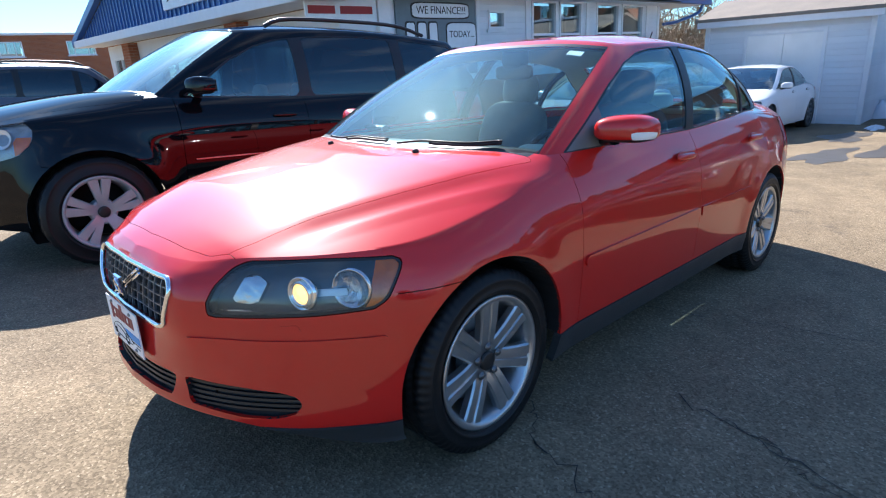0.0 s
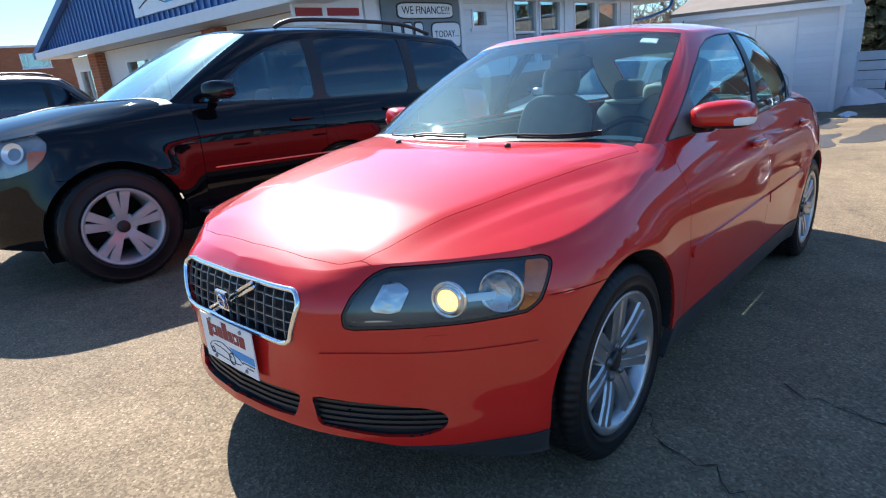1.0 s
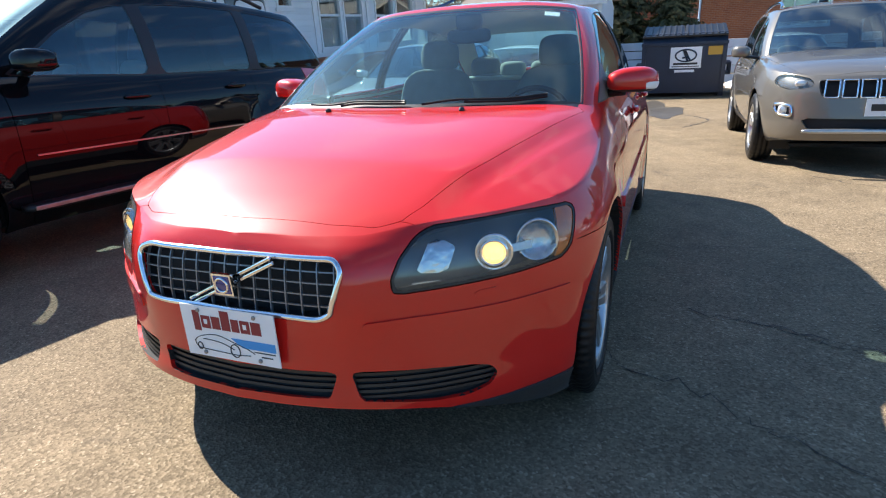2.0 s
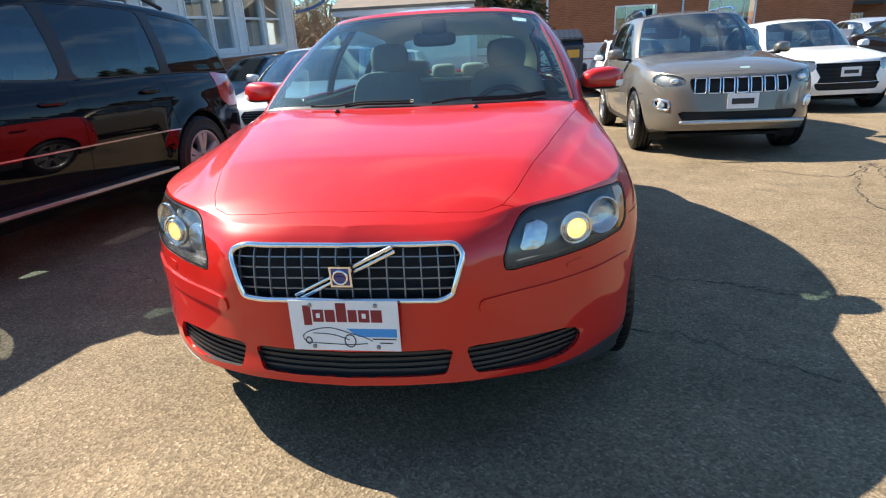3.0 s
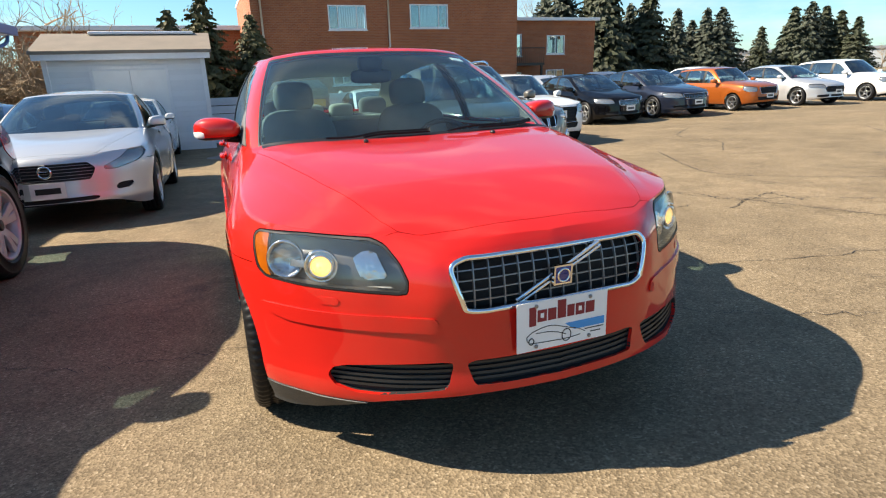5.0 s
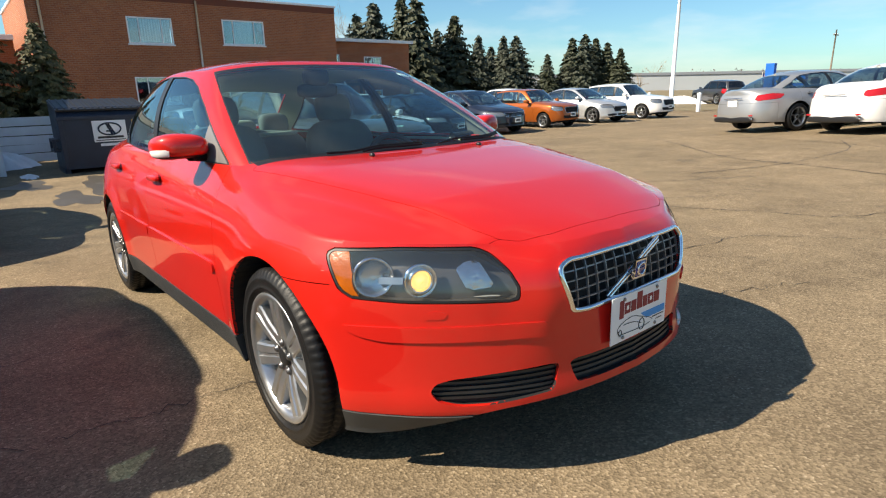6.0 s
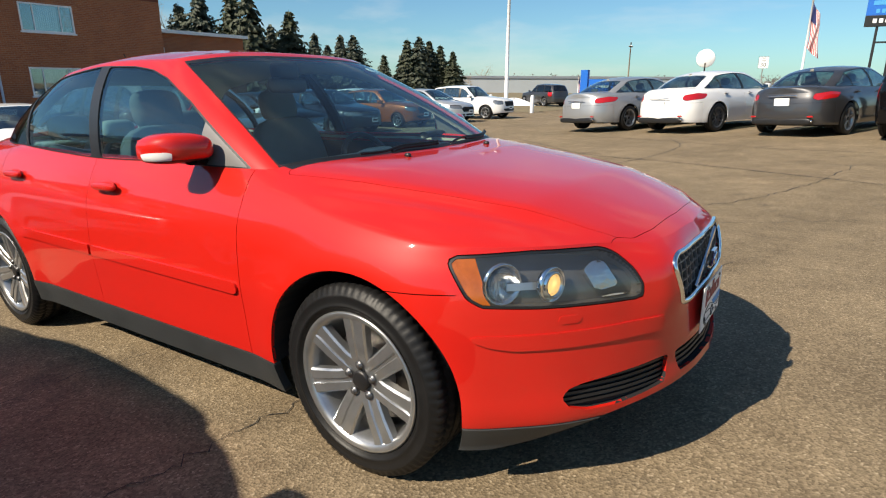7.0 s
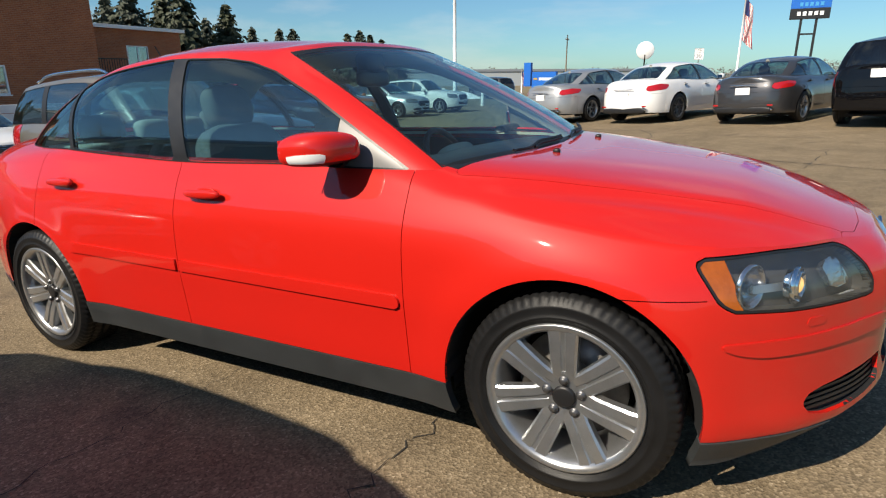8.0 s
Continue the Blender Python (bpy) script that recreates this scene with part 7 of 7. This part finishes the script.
# leafless trees and scrub behind the shed and the office
for x, y, h in ((26, 9, 8), (23, 6.5, 6.5), (25, 12, 9), (30, 14, 10), (22.5, 10, 6), (27.5, 5, 7.5), (24, 4.2, 5), (33, 8, 10), (21.5, 8.0, 5)):
    tree("bare_tree", x, y, bare[rng.randrange(3)], "leafless tree with fine grey twigs", "bare trees", h / 9, rng.uniform(0, 360))
scrub = bare_mesh(3.2, 21, .8, 5)
for i in range(64):
    tree("bare_shrub", 19.5 + rng.uniform(0, 5.0), 1.5 + rng.uniform(0, 10.5), scrub, "bare tan leafless shrub stems", "bare shrubs", rng.uniform(1.2, 1.9), rng.uniform(0, 360), .2)
cedar = [conifer_mesh(4.6, 1.7, 31, CEDAR, leaf=.15, low=.02), conifer_mesh(4.6, 1.5, 32, CEDAR, leaf=.15, low=.02)]
for x, y, s in ((20.2, .9, 1.0), (20.6, -.7, .86), (21.0, 2.0, .9)):
    tree("cedar_shrub", x, y, cedar[rng.randrange(2)], "dense olive-green cedar bush behind the skip", "cedars", s, rng.uniform(0, 360))

# far woods along the horizon
def woods():
    r = np.random.default_rng(5)
    V, F = [], []
    for i in range(900):
        az = radians(r.uniform(-125, -20))
        R = r.uniform(190, 300)
        x, y = -1.5 + R * math.cos(az), 1.8 + R * math.sin(az)
        h = r.uniform(2.4, 5.2)
        z0 = float(ground_z(x, y))
        for j in range(60):
            a = r.uniform(0, 2 * np.pi)
            rr = r.uniform(.2, 2.4)
            p = np.array([x + rr * np.cos(a), y + rr * np.sin(a), z0 + h * r.uniform(0, 1) ** 1.4])
            q = r.normal(0, .34, (2, 3))
            k = len(V)
            V += [p, p + q[0], p + q[1]]
            F.append((k, k + 1, k + 2, k + 2))
    o = put("far_woods", (np.array(V), np.array(F)), shader("hazy winter woods", (0.16, 0.15, 0.14), .95, vary=.2, scale=.1), smooth=False)
    tagged(o, "band of leafless woods along the horizon", "woods", kind="stuff")


woods()

# ---- poles, signs, flag, far building ----
def pole(name, x, y, h, r0, r1, mat, label, cat="pole"):
    p = root(name, upright(x, y), label, cat)
    put("shaft", tube([(0, 0, 0), (0, 0, h * .5), (0, 0, h)], r0, 12, taper=[r0, (r0 + r1) / 2, r1]), mat, p)
    put("base", lathe([(.001, .0), (r0 * 2, 0), (r0 * 2, .12), (r0 * 1.2, .2), (r0, .2)], 14, "z"), GALV, p)
    return p


x, y = at_az(-60.9, 42)
lp = pole("lamp_post", x, y, 9.5, .14, .09, POLEW, "tall white lamp post at the lot's edge", "lamp post")
for sg in (1, -1):
    put("arm", tube([(0, 0, 9.3), (0, sg * .9, 9.4)], .04, 8), POLEW, lp)
    part("lamp_head", box(-.2, .2, sg * .9 - .35, sg * .9 + .35, 9.34, 9.5, .03), GALV, lp)
x, y = at_az(-63.3, 36)
bo = root("bollard", upright(x, y), "short white concrete-filled bollard", "bollard")
put("post", lathe([(.001, 1.05), (.09, 1.02), (.11, .95), (.11, 0)], 14, "z"), POLEW, bo)
WOODP = shader("weathered pole wood", (0.2, 0.16, 0.12), .9, vary=.2)
for az, R, h in ((-72.4, 120, 9.5), (-97.2, 95, 9.0), (-55.0, 150, 9)):
    x, y = at_az(az, R)
    u = pole("utility_pole", x, y, h, .16, .1, WOODP, "wooden utility pole with a cross-arm", "utility pole")
    part("cross_arm", box(-.06, .06, -1.1, 1.1, h - .9, h - .75), WOODP, u)
    for k in (-1, -.4, .4, 1):
        put("insulator", pod(.05, .05, .1, n=8, m=10), GALV, u, m=pose(0, k, h - .65))
x, y = at_az(-78.4, 46)
dsk = pole("round_sign", x, y, 2.9, .05, .05, BLACK, "white round sign on a dark post", "sign")
put("disc", lathe([(.001, -.03), (.60, -.03), (.62, 0), (.60, .03), (.001, .03)], 40), SIGNWHITE, dsk, m=pose(0, 0, 3.2, 0, 0, 12))
x, y = at_az(-82.9, 46)
sp = pole("speed_limit_sign", x, y, 2.7, .03, .03, GALV, "white speed limit sign on a steel post", "sign")
m = pose(0, 0, 2.7, 0, 0, 7)
pl = part("plate", box(-.305, .305, -.004, .004, -.38, .38, .02), SIGNWHITE, sp, m=m @ pose(0, .04, 0))
for bx in ((-.29, .29, .36, .37), (-.29, .29, -.37, -.36), (-.29, -.28, -.36, .36), (.28, .29, -.36, .36)):
    part("border", box(bx[0], bx[1], .004, .006, bx[2], bx[3]), INKBLACK, pl)
words("lettering", "SPEED", .14, INKBLACK, pl, pose(0, .006, .26) @ pose(0, 0, 0, 90, 0, 180))
words("lettering", "LIMIT", .14, INKBLACK, pl, pose(0, .006, .10) @ pose(0, 0, 0, 90, 0, 180))
words("lettering", "30", .36, INKBLACK, pl, pose(0, .006, -.16) @ pose(0, 0, 0, 90, 0, 180))

FLAGRED, FLAGBLUE = shader("flag red", (0.42, 0.02, 0.03), .8), shader("flag blue", (0.02, 0.03, 0.12), .8)


def flag(x, y, h, size, label):
    p = pole("flag_pole", x, y, h, .07, .04, POLEW, label, "flag")
    # a limp striped flag, folded along its length
    n, rows = 16, 13
    for i in range(rows):
        P = np.empty((2, n, 3))
        for j, u in enumerate((i / rows, (i + 1) / rows)):
            s = np.linspace(0, 1, n)
            P[j, :, 0] = -.06 - size * .24 * u * (.55 + .45 * s) + .03 * np.sin(s * 6 + u * 4)
            P[j, :, 1] = .10 * np.sin(s * 7 + 9 * u) * (.3 + s)
            P[j, :, 2] = h - .3 - size * .95 * s - size * .22 * u
        put("stripe", grid(P[::-1]), FLAGRED if i % 2 == 0 else WHITE, p)
    P = np.empty((6, 8, 3))
    for i, u in enumerate(np.linspace(0, .5, 6)):
        s = np.linspace(0, .38, 8)
        P[i, :, 0] = -.06 - size * .24 * u * (.55 + .45 * s) + .03 * np.sin(s * 6 + u * 4)
        P[i, :, 1] = .10 * np.sin(s * 7 + 9 * u) * (.3 + s) + .02
        P[i, :, 2] = h - .3 - size * .95 * s - size * .22 * u
    for off in (0, -.04):
        Q = P.copy()
        Q[:, :, 1] += off
        put("canton", grid(Q), FLAGBLUE, p)


x, y = at_az(-85.6, 35)
flag(x, y, 5.2, 2.2, "limp red and white striped flag on a white pole")
x, y = at_az(-67.8, 62)
flag(x, y, 2.6, 1.4, "small striped flag beside the blue sign")

BRIGHTBLUE = shader("bright sign blue", (0.015, 0.13, 0.5), .3, vary=.05)


def dealer_pylon():
    s = root("pylon_sign", upright(-2.1, -43.15, 182), "tall blue and black pylon sign on two legs", "sign")
    for xx in (-.42, .42):
        part("leg", box(xx - .07, xx + .07, -.08, .08, 0, 4.3), BLACK, s)
    part("cross_piece", box(-.349, .349, -.05, .05, 3.35, 3.45), BLACK, s)
    part("lower_panel", box(-1.09, 1.09, -.16, .16, 4.3, 4.92, .02), BLACK, s)
    part("upper_panel", box(-1.09, 1.09, -.16, .16, 4.922, 6.5, .02), BRIGHTBLUE, s)
    for sg in (1, -1):
        for i in range(5):
            part("print_block", box(-.70 + i * .31, -.50 + i * .31, min(sg * .161, sg * .172), max(sg * .161, sg * .172), 4.50, 4.74), SIGNWHITE, s)
            part("print_block", box(-.62 + i * .28, -.44 + i * .28, min(sg * .161, sg * .172), max(sg * .161, sg * .172), 5.05, 5.28), CYAN, s)
        part("print_bar", box(-.8, .8, min(sg * .161, sg * .172), max(sg * .161, sg * .172), 5.5, 5.75), CYAN, s)
    x, y = at_az(-69.9, 60)
    b = root("blue_board_sign", upright(x, y, 160), "wide blue board sign with white print bars", "sign")
    part("panel", box(-1.5, 1.5, -.15, .15, .3, 2.2, .02), BRIGHTBLUE, b)
    part("print_bar", box(-.6, 1.2, -.16, -.15, 1.4, 1.65), SIGNWHITE, b)
    part("print_bar", box(-1.3, -.8, -.16, -.15, 1.45, 1.62), shader("gold print", (.5, .3, .05), .4), b)
    part("print_bar", box(-1.2, 1.2, -.16, -.15, .7, .85), CYAN, b)
    part("side_panel", box(-2.6, -1.7, -.15, .15, .8, 3.1, .02), BRIGHTBLUE, b)
    part("foot", box(-1.3, 1.3, -.1, .1, 0, .3), GALV, b)


dealer_pylon()


def far_hall():
    x, y = at_az(-60, 150)
    b = root("far_hall", pose(x, y, float(ground_z(x, y)), 0, 0, 35), "long low grey commercial hall far off", "building")
    part("wall", box(-45, 30, 0, 20, 0, 3.0), shader("grey hall wall", (.35, .38, .4), .7, vary=.08, scale=.2), b)
    part("roof_edge", box(-45.2, 30.2, -.2, 20.2, 3.002, 3.5), shader("dark hall roof", (.2, .22, .25), .7), b)
    for i in range(14):
        part("window", box(-42 + i * 5, -39.5 + i * 5, -.05, -.002, .8, 2.2), ROOMDARK, b)
    part("blue_band", box(5, 20, -.1, -.052, 2.3, 2.9), BRIGHTBLUE, b)


far_hall()
GRASS = shader("dry winter grass", (0.2, 0.16, 0.09), .95, vary=.25, scale=1.5, bump=.02, bump_scale=40)
for i, (xa, xb, ya, yb) in enumerate(((15, 60, -48, -31), (-60, 60, -140, -60), (18.2, 28, -30, 6), (40, 120, -60, 60))):
    gxx, gyy = np.meshgrid(np.linspace(xa, xb, 24), np.linspace(ya, yb, 24), indexing="ij")
    P = np.stack([gxx, gyy, ground_z(gxx, gyy) + .02], -1)
    tagged(put("grass_strip", grid(P), GRASS), "dry tan winter grass verge", "grass", kind="structure")
